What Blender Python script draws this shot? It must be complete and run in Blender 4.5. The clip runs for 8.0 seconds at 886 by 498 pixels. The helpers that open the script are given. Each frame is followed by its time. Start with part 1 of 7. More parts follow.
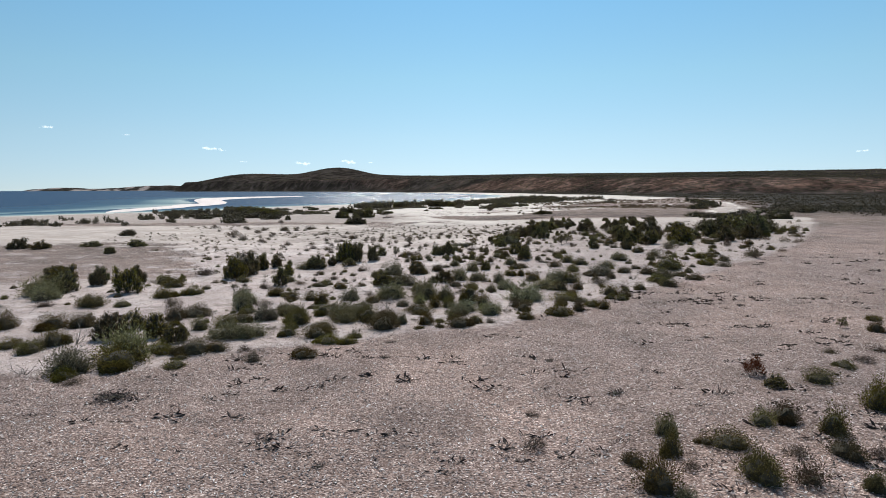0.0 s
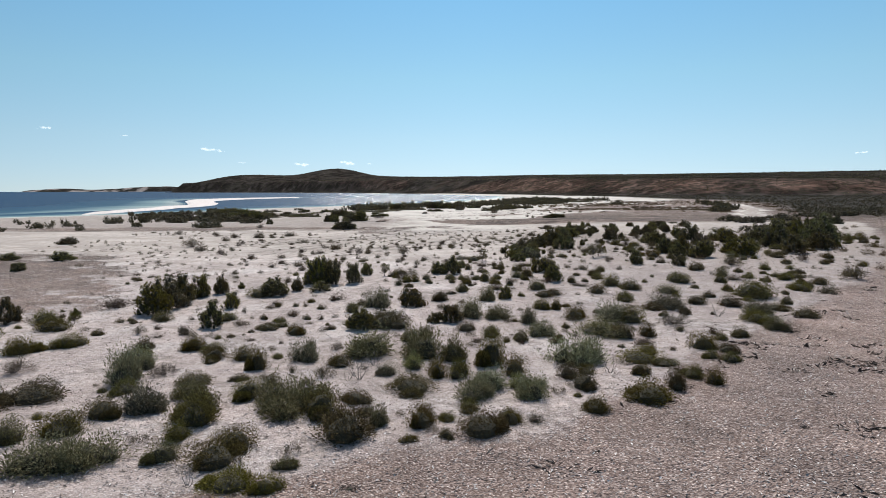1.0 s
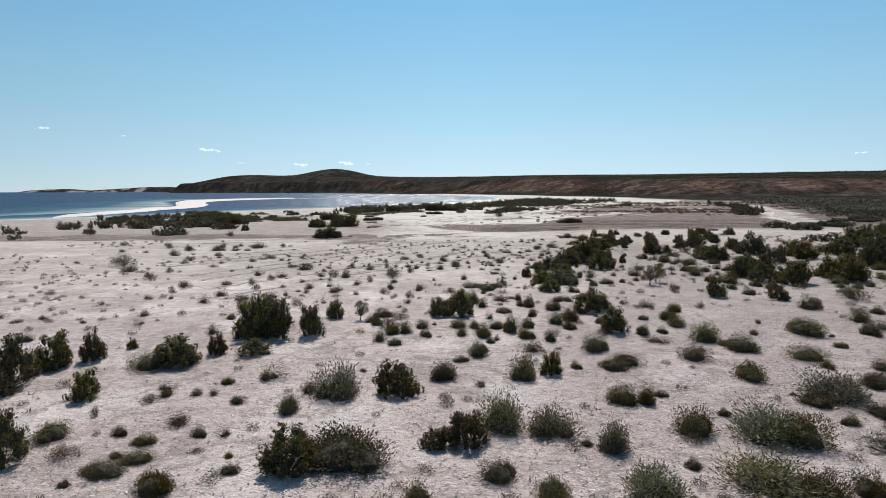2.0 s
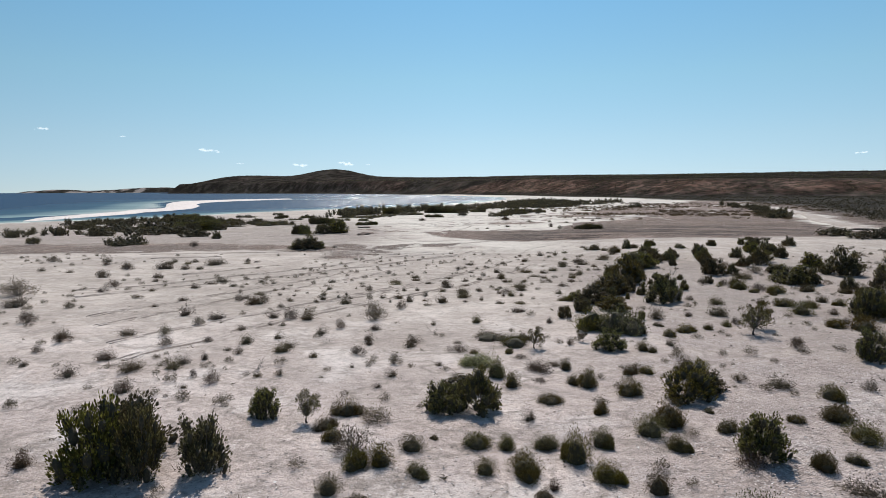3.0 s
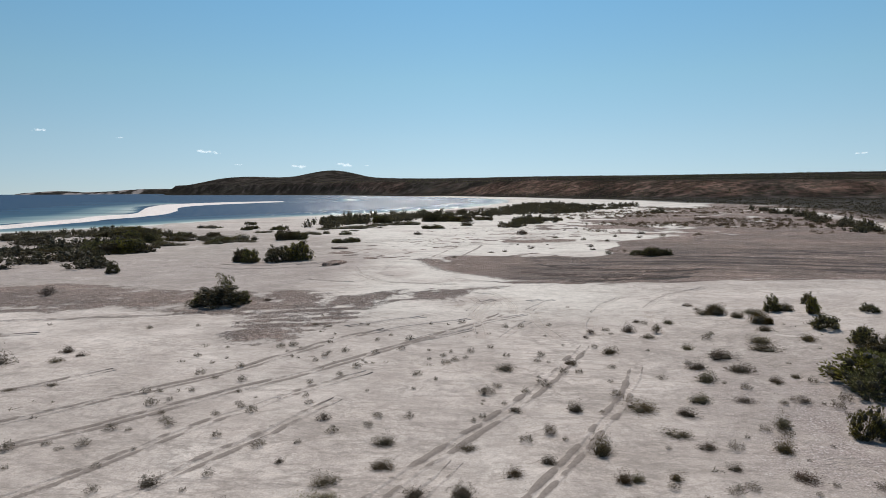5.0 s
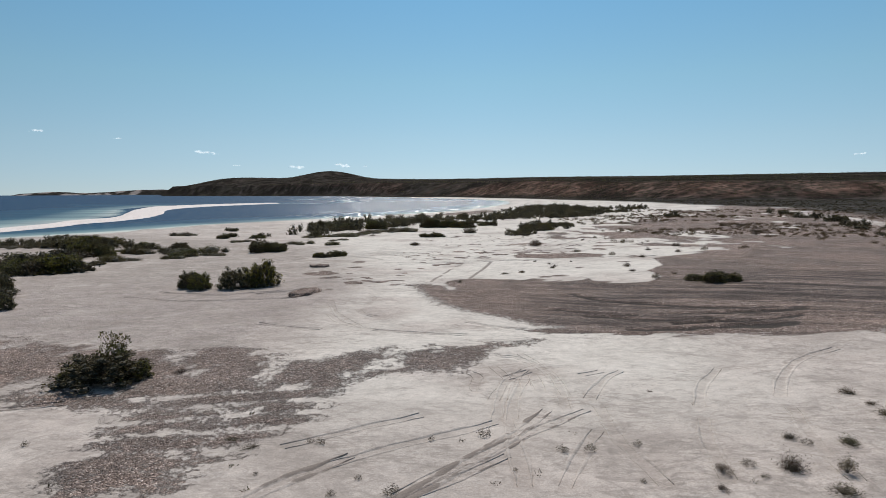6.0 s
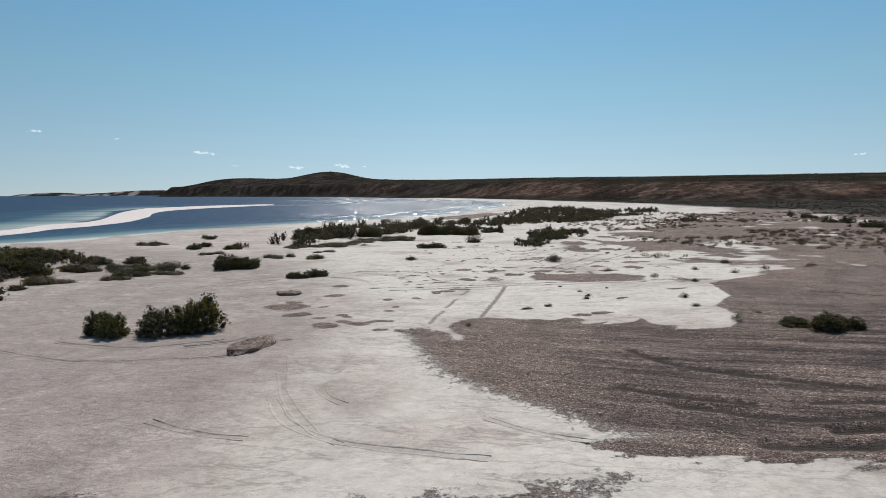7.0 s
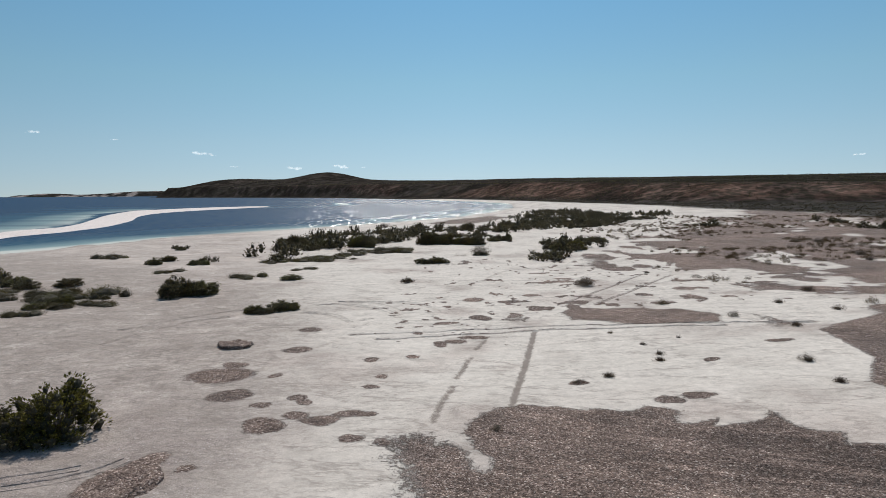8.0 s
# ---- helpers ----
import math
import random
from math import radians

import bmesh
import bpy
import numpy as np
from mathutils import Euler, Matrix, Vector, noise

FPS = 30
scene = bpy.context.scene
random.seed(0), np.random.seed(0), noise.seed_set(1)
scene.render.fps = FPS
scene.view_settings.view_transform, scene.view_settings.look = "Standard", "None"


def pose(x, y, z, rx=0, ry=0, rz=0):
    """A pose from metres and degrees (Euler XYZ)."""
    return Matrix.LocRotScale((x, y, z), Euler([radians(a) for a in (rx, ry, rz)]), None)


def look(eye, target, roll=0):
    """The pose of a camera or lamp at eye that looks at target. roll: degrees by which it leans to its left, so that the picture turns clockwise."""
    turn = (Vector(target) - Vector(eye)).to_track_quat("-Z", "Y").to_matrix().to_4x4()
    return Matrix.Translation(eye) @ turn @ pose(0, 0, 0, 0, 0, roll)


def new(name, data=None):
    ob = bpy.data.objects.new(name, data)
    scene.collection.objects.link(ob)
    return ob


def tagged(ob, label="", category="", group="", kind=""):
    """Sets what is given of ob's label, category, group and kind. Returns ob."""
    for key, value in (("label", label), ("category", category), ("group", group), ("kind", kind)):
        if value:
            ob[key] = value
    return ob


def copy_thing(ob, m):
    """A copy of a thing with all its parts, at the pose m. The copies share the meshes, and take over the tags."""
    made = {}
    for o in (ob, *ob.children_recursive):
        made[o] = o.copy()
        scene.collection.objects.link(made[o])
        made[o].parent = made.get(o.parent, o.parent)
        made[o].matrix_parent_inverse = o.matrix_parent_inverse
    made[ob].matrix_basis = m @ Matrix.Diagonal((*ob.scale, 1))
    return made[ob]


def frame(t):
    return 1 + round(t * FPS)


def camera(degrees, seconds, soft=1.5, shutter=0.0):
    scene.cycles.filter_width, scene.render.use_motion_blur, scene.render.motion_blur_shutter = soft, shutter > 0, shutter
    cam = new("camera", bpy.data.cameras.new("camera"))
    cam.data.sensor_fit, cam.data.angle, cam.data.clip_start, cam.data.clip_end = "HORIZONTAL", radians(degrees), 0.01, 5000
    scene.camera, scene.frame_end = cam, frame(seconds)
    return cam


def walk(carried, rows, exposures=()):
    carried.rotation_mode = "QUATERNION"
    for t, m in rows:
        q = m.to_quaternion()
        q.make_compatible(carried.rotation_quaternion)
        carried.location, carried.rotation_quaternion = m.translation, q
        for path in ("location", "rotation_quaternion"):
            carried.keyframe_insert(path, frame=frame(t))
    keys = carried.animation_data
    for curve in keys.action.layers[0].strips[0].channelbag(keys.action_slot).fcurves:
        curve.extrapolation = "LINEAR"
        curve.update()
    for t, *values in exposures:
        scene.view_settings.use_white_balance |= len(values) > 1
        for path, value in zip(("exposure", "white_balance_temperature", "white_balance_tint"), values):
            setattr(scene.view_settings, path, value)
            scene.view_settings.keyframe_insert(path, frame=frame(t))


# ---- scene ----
cam = camera(71.0, 8.0, soft=0.5)
PATH = [
    (0, 0.066, 0.236, 3.143, 0.104, -5.525, 0.223),
    (0.5, 0.005, 3.621, 3.142, 0.047, -5.504, 0.212),
    (1, -0.101, 7.291, 3.069, 0.003, -5.410, 0.168),
    (1.5, -0.184, 11.199, 3.122, -0.058, -5.390, 0.149),
    (3, -0.300, 21.622, 3.269, -0.092, -5.355, 0.238),
    (3.5, -0.381, 25.056, 3.439, -0.093, -5.384, 0.299),
    (4, -0.398, 28.589, 3.536, -0.099, -5.342, 0.316),
    (4.5, -0.385, 32.213, 3.664, -0.122, -5.304, 0.314),
    (6, -0.582, 43.685, 4.100, -0.313, -5.203, 0.316),
    (6.5, -0.591, 47.373, 4.285, -0.330, -5.212, 0.363),
    (7, -0.655, 51.249, 4.444, -0.364, -5.158, 0.332),
    (7.5, -0.751, 55.288, 4.600, -0.388, -5.117, 0.333),
    (8, -0.856, 59.381, 4.817, -0.453, -5.108, 0.381),
]
walk(cam, [(t, pose(x, y, z, 90 + pitch, roll, yaw)) for t, x, y, z, yaw, pitch, roll in PATH],
     [(0, 0.05), (1.5, 0.0), (3.5, -0.12), (4.5, -0.2), (6.5, -0.32), (8, -0.35)])

# ---- light ----
SUN_EL, SUN_AZ = 54.0, 2.5                      # degrees: height, and turn to the left of straight ahead
world = bpy.data.worlds.new("sky")
scene.world = world
world.use_nodes = True
wn = world.node_tree
sky = wn.nodes.new("ShaderNodeTexSky")
sky.sky_type, sky.sun_disc = "NISHITA", False
sky.sun_elevation, sky.sun_rotation = radians(SUN_EL), radians(-SUN_AZ)
sky.altitude, sky.air_density, sky.dust_density, sky.ozone_density = 0, 1.0, 0.15, 2.0
wn.nodes["Background"].inputs["Strength"].default_value = 0.117
# the haze band at the horizon stays thin in this dry air
way = wn.nodes.new("ShaderNodeVectorMath")
way.operation = "MULTIPLY_ADD"
way.inputs[1].default_value, way.inputs[2].default_value = (1, 1, 0.95), (0, 0, 0.055)
wn.links.new(wn.nodes.new("ShaderNodeTexCoord").outputs["Generated"], way.inputs[0])
wn.links.new(way.outputs[0], sky.inputs[0])
# whiter towards the horizon, a clearer blue above
height = wn.nodes.new("ShaderNodeSeparateXYZ")
wn.links.new(wn.nodes["Texture Coordinate"].outputs["Generated"], height.inputs[0])
hue = wn.nodes.new("ShaderNodeValToRGB")
for at, c in ((0.0, (0.80, 0.825, 0.92)), (0.08, (0.865, 0.93, 0.90)), (0.17, (0.85, 1.03, 0.93)), (0.32, (0.72, 1.08, 1.06)), (0.7, (0.85, 1.0, 0.97))):
    e = hue.color_ramp.elements.new(at) if 0 < at < 0.7 else hue.color_ramp.elements[0 if at == 0 else -1]
    e.position, e.color = at, (*c, 1)
wn.links.new(height.outputs["Z"], hue.inputs["Fac"])
tint = wn.nodes.new("ShaderNodeMix")
tint.data_type, tint.blend_type = "RGBA", "MULTIPLY"
tint.inputs[0].default_value = 1.0
wn.links.new(hue.outputs["Color"], tint.inputs[7])
west = wn.nodes.new("ShaderNodeMapRange")
west.inputs["From Min"].default_value, west.inputs["From Max"].default_value = -0.65, 0.05
west.inputs["To Min"].default_value = 0.86
wn.links.new(height.outputs["X"], west.inputs["Value"])
deeper = wn.nodes.new("ShaderNodeVectorMath")
deeper.operation = "SCALE"
wn.links.new(sky.outputs["Color"], deeper.inputs[0])
wn.links.new(west.outputs["Result"], deeper.inputs["Scale"])
wn.links.new(deeper.outputs[0], tint.inputs[6])
wn.links.new(tint.outputs[2], wn.nodes["Background"].inputs["Color"])
sun = new("sun", bpy.data.lights.new("sun", "SUN"))
sun.data.energy, sun.data.angle, sun.data.color = 4.8, radians(0.53), (1.0, 0.95, 0.88)
sa, se = radians(SUN_AZ), radians(SUN_EL)
sun.matrix_world = look((-math.sin(sa) * math.cos(se) * 50, math.cos(sa) * math.cos(se) * 50, math.sin(se) * 50), (0, 0, 0))

# ---- small maths ----
SEA = -0.75


def sm(a, b, v):
    t = np.clip((v - a) / (b - a), 0, 1)
    return t * t * (3 - 2 * t)


def lattice(ix, iy, seed):
    h = (ix.astype(np.int64) * 374761393 + iy.astype(np.int64) * 668265263 + seed * 1442695041) & 0xFFFFFFFF
    h = ((h ^ (h >> 13)) * 1274126177) & 0xFFFFFFFF
    return ((h ^ (h >> 16)) & 0xFFFF) / 65535.0


def vnoise(x, y, seed=0):
    """Smooth noise from 0 to 1, one cell a metre."""
    x, y = np.asarray(x, float), np.asarray(y, float)
    ix, iy = np.floor(x), np.floor(y)
    fx, fy = x - ix, y - iy
    fx, fy = fx * fx * (3 - 2 * fx), fy * fy * (3 - 2 * fy)
    a, b = lattice(ix, iy, seed), lattice(ix + 1, iy, seed)
    c, d = lattice(ix, iy + 1, seed), lattice(ix + 1, iy + 1, seed)
    return (a + (b - a) * fx) * (1 - fy) + (c + (d - c) * fx) * fy


def fbm(x, y, seed=0, octaves=4):
    total, amp, norm = 0.0, 1.0, 0.0
    for k in range(octaves):
        total = total + amp * vnoise(np.asarray(x) * 2 ** k, np.asarray(y) * 2 ** k, seed + 17 * k)
        norm += amp
        amp *= 0.5
    return total / norm


def unit(v):
    return v / (np.linalg.norm(v, axis=-1, keepdims=True) + 1e-9)


def line_distance(x, y, pts, closed=False):
    best = np.full(np.shape(x), 1e9)
    ends = list(zip(pts, pts[1:] + pts[:1])) if closed else list(zip(pts, pts[1:]))
    for (ax, ay), (bx, by) in ends:
        dx, dy = bx - ax, by - ay
        k = np.clip(((x - ax) * dx + (y - ay) * dy) / (dx * dx + dy * dy + 1e-9), 0, 1)
        best = np.minimum(best, np.hypot(x - ax - k * dx, y - ay - k * dy))
    return best


def near_line(x, y, pts, reach=1.2):
    """Distance to a line, worked out only where it is near."""
    x, y = np.asarray(x, float), np.asarray(y, float)
    best = np.full(np.shape(x), 1e9)
    px, py = [p[0] for p in pts], [p[1] for p in pts]
    close = (x > min(px) - reach) & (x < max(px) + reach) & (y > min(py) - reach) & (y < max(py) + reach)
    best[close] = line_distance(x[close], y[close], pts)
    return best


def inside(x, y, pts):
    """Signed distance to an outline, positive inside."""
    odd = np.zeros(np.shape(x), bool)
    for (ax, ay), (bx, by) in zip(pts, pts[1:] + pts[:1]):
        if ay != by:
            odd ^= ((ay > y) != (by > y)) & (x < (bx - ax) * (y - ay) / (by - ay) + ax)
    return np.where(odd, 1, -1) * line_distance(x, y, pts, True)


# ---- the lie of the land ----
SHORE = [(-400, -300), (-150, -40), (-92, 70), (-53, 110), (-46, 120), (-42, 127), (-37, 142), (-32, 150), (-25, 160), (-17, 170), (-8, 185), (4, 207),
         (14, 240), (27, 296), (36, 383), (24, 480), (-10, 600), (-75, 790), (-170, 1000), (-300, 1170), (-490, 1370), (-668, 1500), (-730, 1640),
         (-500, 2000), (200, 3200), (4500, 3200), (4500, -300)]
PLATEAU = [(3000, 30), (900, 190), (420, 275), (210, 312), (120, 342), (70, 430), (45, 540), (0, 690), (-60, 850), (-160, 1030), (-290, 1195), (-480, 1395),
           (-655, 1515), (-690, 1640), (-400, 1950), (300, 3000), (4300, 3000)]
# sandbar: seaward and lagoon edge of each cross-section
BAR_EDGES = [(-61, 112, -58, 107), (-61.5, 119, -57.5, 113), (-62.5, 128, -57.5, 121), (-63.5, 137, -57.5, 129.5), (-64, 144.1, -57.3, 135.7), (-67.5, 154.3, -57.9, 140.4), (-68.8, 158.6, -59.4, 144.8), (-68.2, 163.2, -58.9, 148.8), (-66.4, 168.1, -58.3, 154.6),
             (-72.0, 182.9, -58.7, 159.7), (-80.6, 202.6, -59.0, 163.7), (-97.0, 240.0, -58.9, 167.1), (-107.3, 270.3, -61.2, 176.0), (-112.4, 287.5, -67.1, 194.7),
             (-113.4, 293.3, -78.1, 219.1), (-112.3, 299.1, -84.6, 239.5), (-109.8, 305.5, -87.1, 252.9), (-107.0, 325.1, -88.2, 277.9), (-100.8, 340.7, -85.2, 296.2),
             (-93.6, 347.6, -82.6, 313.2), (-86.8, 352.4, -79.6, 327.1), (-79.4, 349.0, -76.9, 341.6)]
BAR = [(a, b) for a, b, c, d in BAR_EDGES] + [(c, d) for a, b, c, d in BAR_EDGES[::-1]]
SHOAL = [(-76, 337), (-62, 338), (-51, 352), (-49, 375), (-54, 415), (-66, 460), (-90, 515), (-117, 540)]
TONGUE = [(-3, 171), (2, 187), (11, 209), (15, 194), (6, 167), (-1, 165)]
# beds of grey shell gravel
RIDGE = [(-120, -60), (-70, -12), (-46, 3), (-30, 9), (-14, 11.6), (-8.5, 11.8), (-6.5, 11.4), (-5.2, 12.1), (-4.4, 13.3), (-3.2, 13.9), (-1.8, 14.4), (-0.6, 15.3), (1.6, 16.0), (3.6, 17.6),
         (5.6, 20.0), (8.8, 23.2), (12, 26.5), (16, 30.5), (24, 41), (31, 52), (38, 66), (46, 80), (60, 100), (110, 112), (110, -70), (-120, -70)]
BED_WEST = [(-44, 30), (-38, 34), (-30, 36), (-19.5, 38), (-16, 37), (-12, 31), (-9.6, 25.8), (-10, 24.2), (-12, 23.6), (-22, 22), (-32, 23), (-40, 26)]
BED_MID = [(-43, 58), (-38, 61), (-30, 62), (-17, 63.2), (-9.2, 60.6), (-5.8, 60.2), (-3.6, 58.9), (-1.8, 59.9), (0.8, 60.3), (2.6, 60.8), (1.4, 59.3), (-0.3, 57.7), (-2.4, 56.9),
           (-3.0, 54.6), (-3.6, 53.6), (-4.3, 51.6), (-6.5, 51.5), (-6.6, 55), (-11, 56.6), (-17, 54.8), (-30, 54), (-39, 55.5)]
BED_CRESCENT = [(-2.0, 71.2), (-1.7, 71.4), (-1.1, 71.5), (-1.0, 71.0), (-0.7, 71.0), (-0.45, 70.7), (-0.42, 70.1), (-0.1, 69.8), (0.08, 70.3), (-0.2, 70.7), (-0.22, 71.1),
                (-0.3, 71.7), (0.1, 72.6), (0.5, 73.1), (1.0, 73.3), (1.8, 73.1), (2.2, 72.8), (2.8, 72.9), (3.5, 72.7), (3.9, 73.0), (4.5, 72.7), (4.2, 72.1), (4.3, 71.9),
                (5.1, 72.3), (4.8, 71.8), (5.4, 71.9), (6.0, 72.0), (6.3, 72.5), (6.4, 71.6), (6.6, 71.2), (7.1, 71.1), (6.8, 70.5), (8.5, 70.5), (9.6, 71.8),
                (9.6, 74.0), (11.2, 76.2), (11.9, 79.8), (17, 83), (26, 86), (60, 90), (60, 60), (30, 60.5), (14, 60.2), (7.2, 61.0), (4.4, 61.8), (2.5, 62.5), (1.8, 63.4), (0.8, 64.6), (-0.4, 66.3)]
# thin streaky gravel along the crescent's near edge
BED_SKIRT = [(1.9, 61.95), (4.1, 62.3), (7.2, 61.9), (14, 61.4), (40, 61), (40, 59.2), (14, 59.8), (6.4, 60.6), (5.0, 60.8), (4.1, 60.95), (2.4, 61.35)]
BED_STRIP = [(4.6, 85.6), (6.9, 85.3), (8.4, 84.3), (10.0, 82.8), (9.4, 81.5), (7.3, 81.5), (4.2, 82.9)]
BED_EAST = [(12.9, 99), (15, 106), (19, 116), (33, 147), (60, 190), (84, 232), (95, 250), (97, 206), (82, 152), (63, 111), (50, 84), (15.2, 81), (17, 86),
            (21.5, 93), (25.5, 105), (26, 110), (21, 104), (16.5, 97), (13.9, 97)]
# small grey patches: x, y, half length, half width
PATCHES_WEST = [(-6.9, 76.1, 0.87, 0.7), (-6.9, 77.2, 0.36, 0.3), (-6, 74.3, 0.56, 0.45), (-5, 73.4, 0.24, 0.25), (-4.6, 72.1, 0.42, 0.4), (-3.5, 72.5, 0.39, 0.3),
                (-4.3, 74, 0.2, 0.22), (-4.1, 73.7, 0.16, 0.18), (-5.2, 75.9, 0.2, 0.26), (-5.4, 78.9, 0.45, 0.32), (-5.6, 82, 0.4, 0.36), (-2.9, 72.9, 0.36, 0.2),
                (-2.5, 72.8, 0.24, 0.16), (-4.1, 72.8, 0.24, 0.26), (-2.7, 71.4, 0.24, 0.25), (-2.1, 71.1, 0.15, 0.18), (-2.8, 77.4, 0.24, 0.24), (-2.3, 75.7, 0.18, 0.16),
                (-2.5, 74.7, 0.2, 0.18), (-6.5, 69.6, 0.42, 0.75), (-6.2, 70.4, 0.3, 0.5)]
PATCHES_EAST = [(-1.7, 81.1, 0.16, 0.24), (-1.7, 77.7, 0.16, 0.19), (-0.9, 79.5, 0.22, 0.25), (-2.4, 82.2, 0.14, 0.2), (-5.3, 70.1, 0.18, 0.16), (4.5, 73.4, 0.34, 0.26),
                (5.3, 73.7, 0.36, 0.2), (2.7, 74.8, 0.22, 0.18), (9.9, 78.5, 0.5, 0.2), (7, 76.7, 0.22, 0.15), (0.8, 88.1, 0.45, 0.5), (2.4, 87.6, 0.5, 0.36),
                (0.8, 83.7, 0.4, 0.5), (-0.5, 82.7, 0.5, 0.22), (3.7, 89.4, 0.45, 0.4), (0.4, 80.3, 0.48, 0.28), (-0.3, 79.7, 0.4, 0.28), (-0.9, 79.2, 0.22, 0.26),
                (11.5, 108.5, 0.9, 1.5), (12.6, 99.8, 0.62, 1.0), (10.7, 86.4, 0.26, 0.4), (11.2, 89.6, 0.5, 0.5), (-9.4, 57.8, 1.5, 0.4)]
# wheel ruts
RUTS = []
RUTS += [[(-7.61, 34.92), (-7.2, 35.43), (-6.44, 36.2), (-5.8, 37.1), (-5.04, 38.14), (-4.14, 39.36), (-2.4, 41.81), (-2.1, 42.19), (-1.27, 43.54), (-0.43, 44.96), (0.63, 46.48), (1.63, 48.07), (3.15, 51.18)]]
RUTS += [[(-6.73, 33.67), (-6.34, 34.35), (-5.79, 34.95), (-5.2, 35.74), (-4.54, 36.69), (-4.02, 37.56), (-3.22, 38.77), (-1.54, 40.73), (-0.94, 41.38), (-0.23, 42.32), (0.49, 43.12), (1.42, 44.61), (2.45, 46.32), (3.13, 47.57), (3.85, 49.38)]]
RUTS += [[(-3.72, 39.81), (-3.2, 40.42), (-2.69, 40.94), (-2.03, 41.76), (-1.32, 42.83), (-0.74, 43.54), (-0.19, 44.63)]]
RUTS += [[(-12.87, 42.35), (-11.58, 42.83), (-10.36, 43.62), (-9.2, 44.89), (-9.38, 44.56), (-8.74, 45.39), (-7.91, 46.11), (-7.01, 47.02), (-5.94, 47.9), (-4.81, 49.15), (-4.11, 50.34), (-3.31, 51.71), (-1.98, 53.22)]]
RUTS += [[(-11.9, 40.97), (-10.99, 41.88), (-9.98, 42.9), (-8.1, 44), (-7.26, 44.9), (-6.41, 45.65), (-5.5, 46.63), (-4.46, 47.78), (-3.75, 48.51), (-2.97, 49.38), (-1.81, 50.85), (-0.8, 52.2), (0.55, 53.75), (1.45, 55.11)]]
RUTS += [[(-9.61, 37.74), (-9.07, 38.77), (-7.86, 40.22), (-7.19, 41.47), (-6.76, 42.18), (-6.26, 43), (-5.64, 43.87), (-4.97, 45.08), (-4.12, 46.43), (-3.05, 47.93), (-1.99, 49.02)]]
RUTS += [[(-8.81, 36.61), (-8.3, 37.53), (-7.62, 38.44), (-6.55, 40.56), (-6.19, 41.25), (-5.71, 41.96), (-5.15, 42.75), (-4.44, 43.54), (-3.73, 44.91), (-3.19, 45.76), (-2.38, 47.27)]]
RUTS += [[(-10.76, 46.51), (-9.32, 47.46), (-8.33, 48.34), (-7.55, 49.34)]]
RUTS += [[(-16.15, 54.13), (-13.32, 54.47), (-10.47, 54.95), (-8.01, 55.76)]]
RUTS += [[(-14.61, 51.96), (-13.1, 52.45), (-11.35, 52.66)]]
RUTS += [[(-1.21, 51.84), (-0.51, 52.65), (0.32, 53.38), (1.19, 54.22), (2.22, 55.19)]]
RUTS += [[(-1.05, 51.78), (-0.34, 52.43), (0.48, 53.14)]]
RUTS_FAR = [[(5, 87.2), (7.9, 91), (11.7, 96.3)], [(6.2, 86.5), (9, 90), (12.7, 95)], [(-4, 81.0), (-0.4, 81.4), (2.7, 81.9), (5.8, 82), (9.5, 81.3), (12.5, 80.9)],
            [(-3, 80.2), (-0.1, 80.7), (3.1, 81.3), (6.3, 81.4), (9.3, 80.9)]]
# broad dark wheel bands
BANDS = [[(0.8, 73.2), (1.1, 74.6), (1.6, 76.7), (2.1, 79.1), (2.6, 81.3)], [(-1.0, 72.2), (-0.9, 73.1), (-0.5, 74.8)], [(-0.4, 75.5), (0.1, 77.6)], [(0.3, 78.6), (0.7, 79.9)]]
# faint turning marks
MARKS = [[(-6.8, 85.9), (-5.6, 85.4), (-4.8, 84.6), (-4.3, 83.3)], [(-5.9, 87.8), (-4.1, 86.7), (-3.1, 85.5), (-2.5, 84.2)],
         [(-5.6, 88.3), (-3.9, 87.9), (-2.8, 86.4), (-2.5, 85.4)], [(-2.8, 88), (-1.6, 87.3), (-0.9, 85.6)], [(-13, 82.7), (-11.9, 84.3), (-10.8, 85.8), (-9.9, 86.6), (-8.4, 87)],
         [(-12.4, 80.2), (-11.7, 82.6), (-10.9, 84.2), (-9.6, 85.2)], [(-8.3, 69.5), (-7.6, 69.7), (-6.9, 70.1), (-6.6, 70.6)]]
MARKS_NEAR = [[(0.92, 58.9), (1.34, 58.83), (1.64, 58.21), (1.91, 57.62), (1.98, 56.94), (1.97, 56.26), (1.97, 55.99)],
              [(1.48, 57.39), (1.5, 56.85), (1.46, 56.27)], [(0.88, 57.18), (1.08, 57.29), (1.33, 57.63), (1.41, 57.8)],
              [(0.65, 58.02), (0.82, 57.41), (0.91, 57.07)], [(3.54, 57.58), (3.09, 57.14), (2.77, 56.62), (2.38, 55.73)],
              [(1.09, 57.07), (1.05, 56.66), (1, 56.28), (0.85, 55.76)], [(1.36, 57.28), (1.2, 56.65)], [(0.07, 57.54), (0.24, 57.31), (0.26, 56.98)],
              [(0.21, 57.09), (0.1, 56.39), (0.2, 56.29)], [(0.47, 55.77), (0.62, 56.28), (0.78, 56.76)], [(2.57, 57.26), (2.93, 57.48), (3.11, 57.59)]]
MARKS_LATE = []
MARKS_LATE += [[(-2.46, 52.69), (-1.76, 53.27), (-0.78, 53.82), (0.44, 54.61)]]
MARKS_LATE += [[(-3.17, 53.49), (-2.17, 54.22), (-0.9, 54.92)]]
MARKS_LATE += [[(0.45, 54.74), (0.63, 56.02), (1, 57.29), (1.5, 57.65)]]
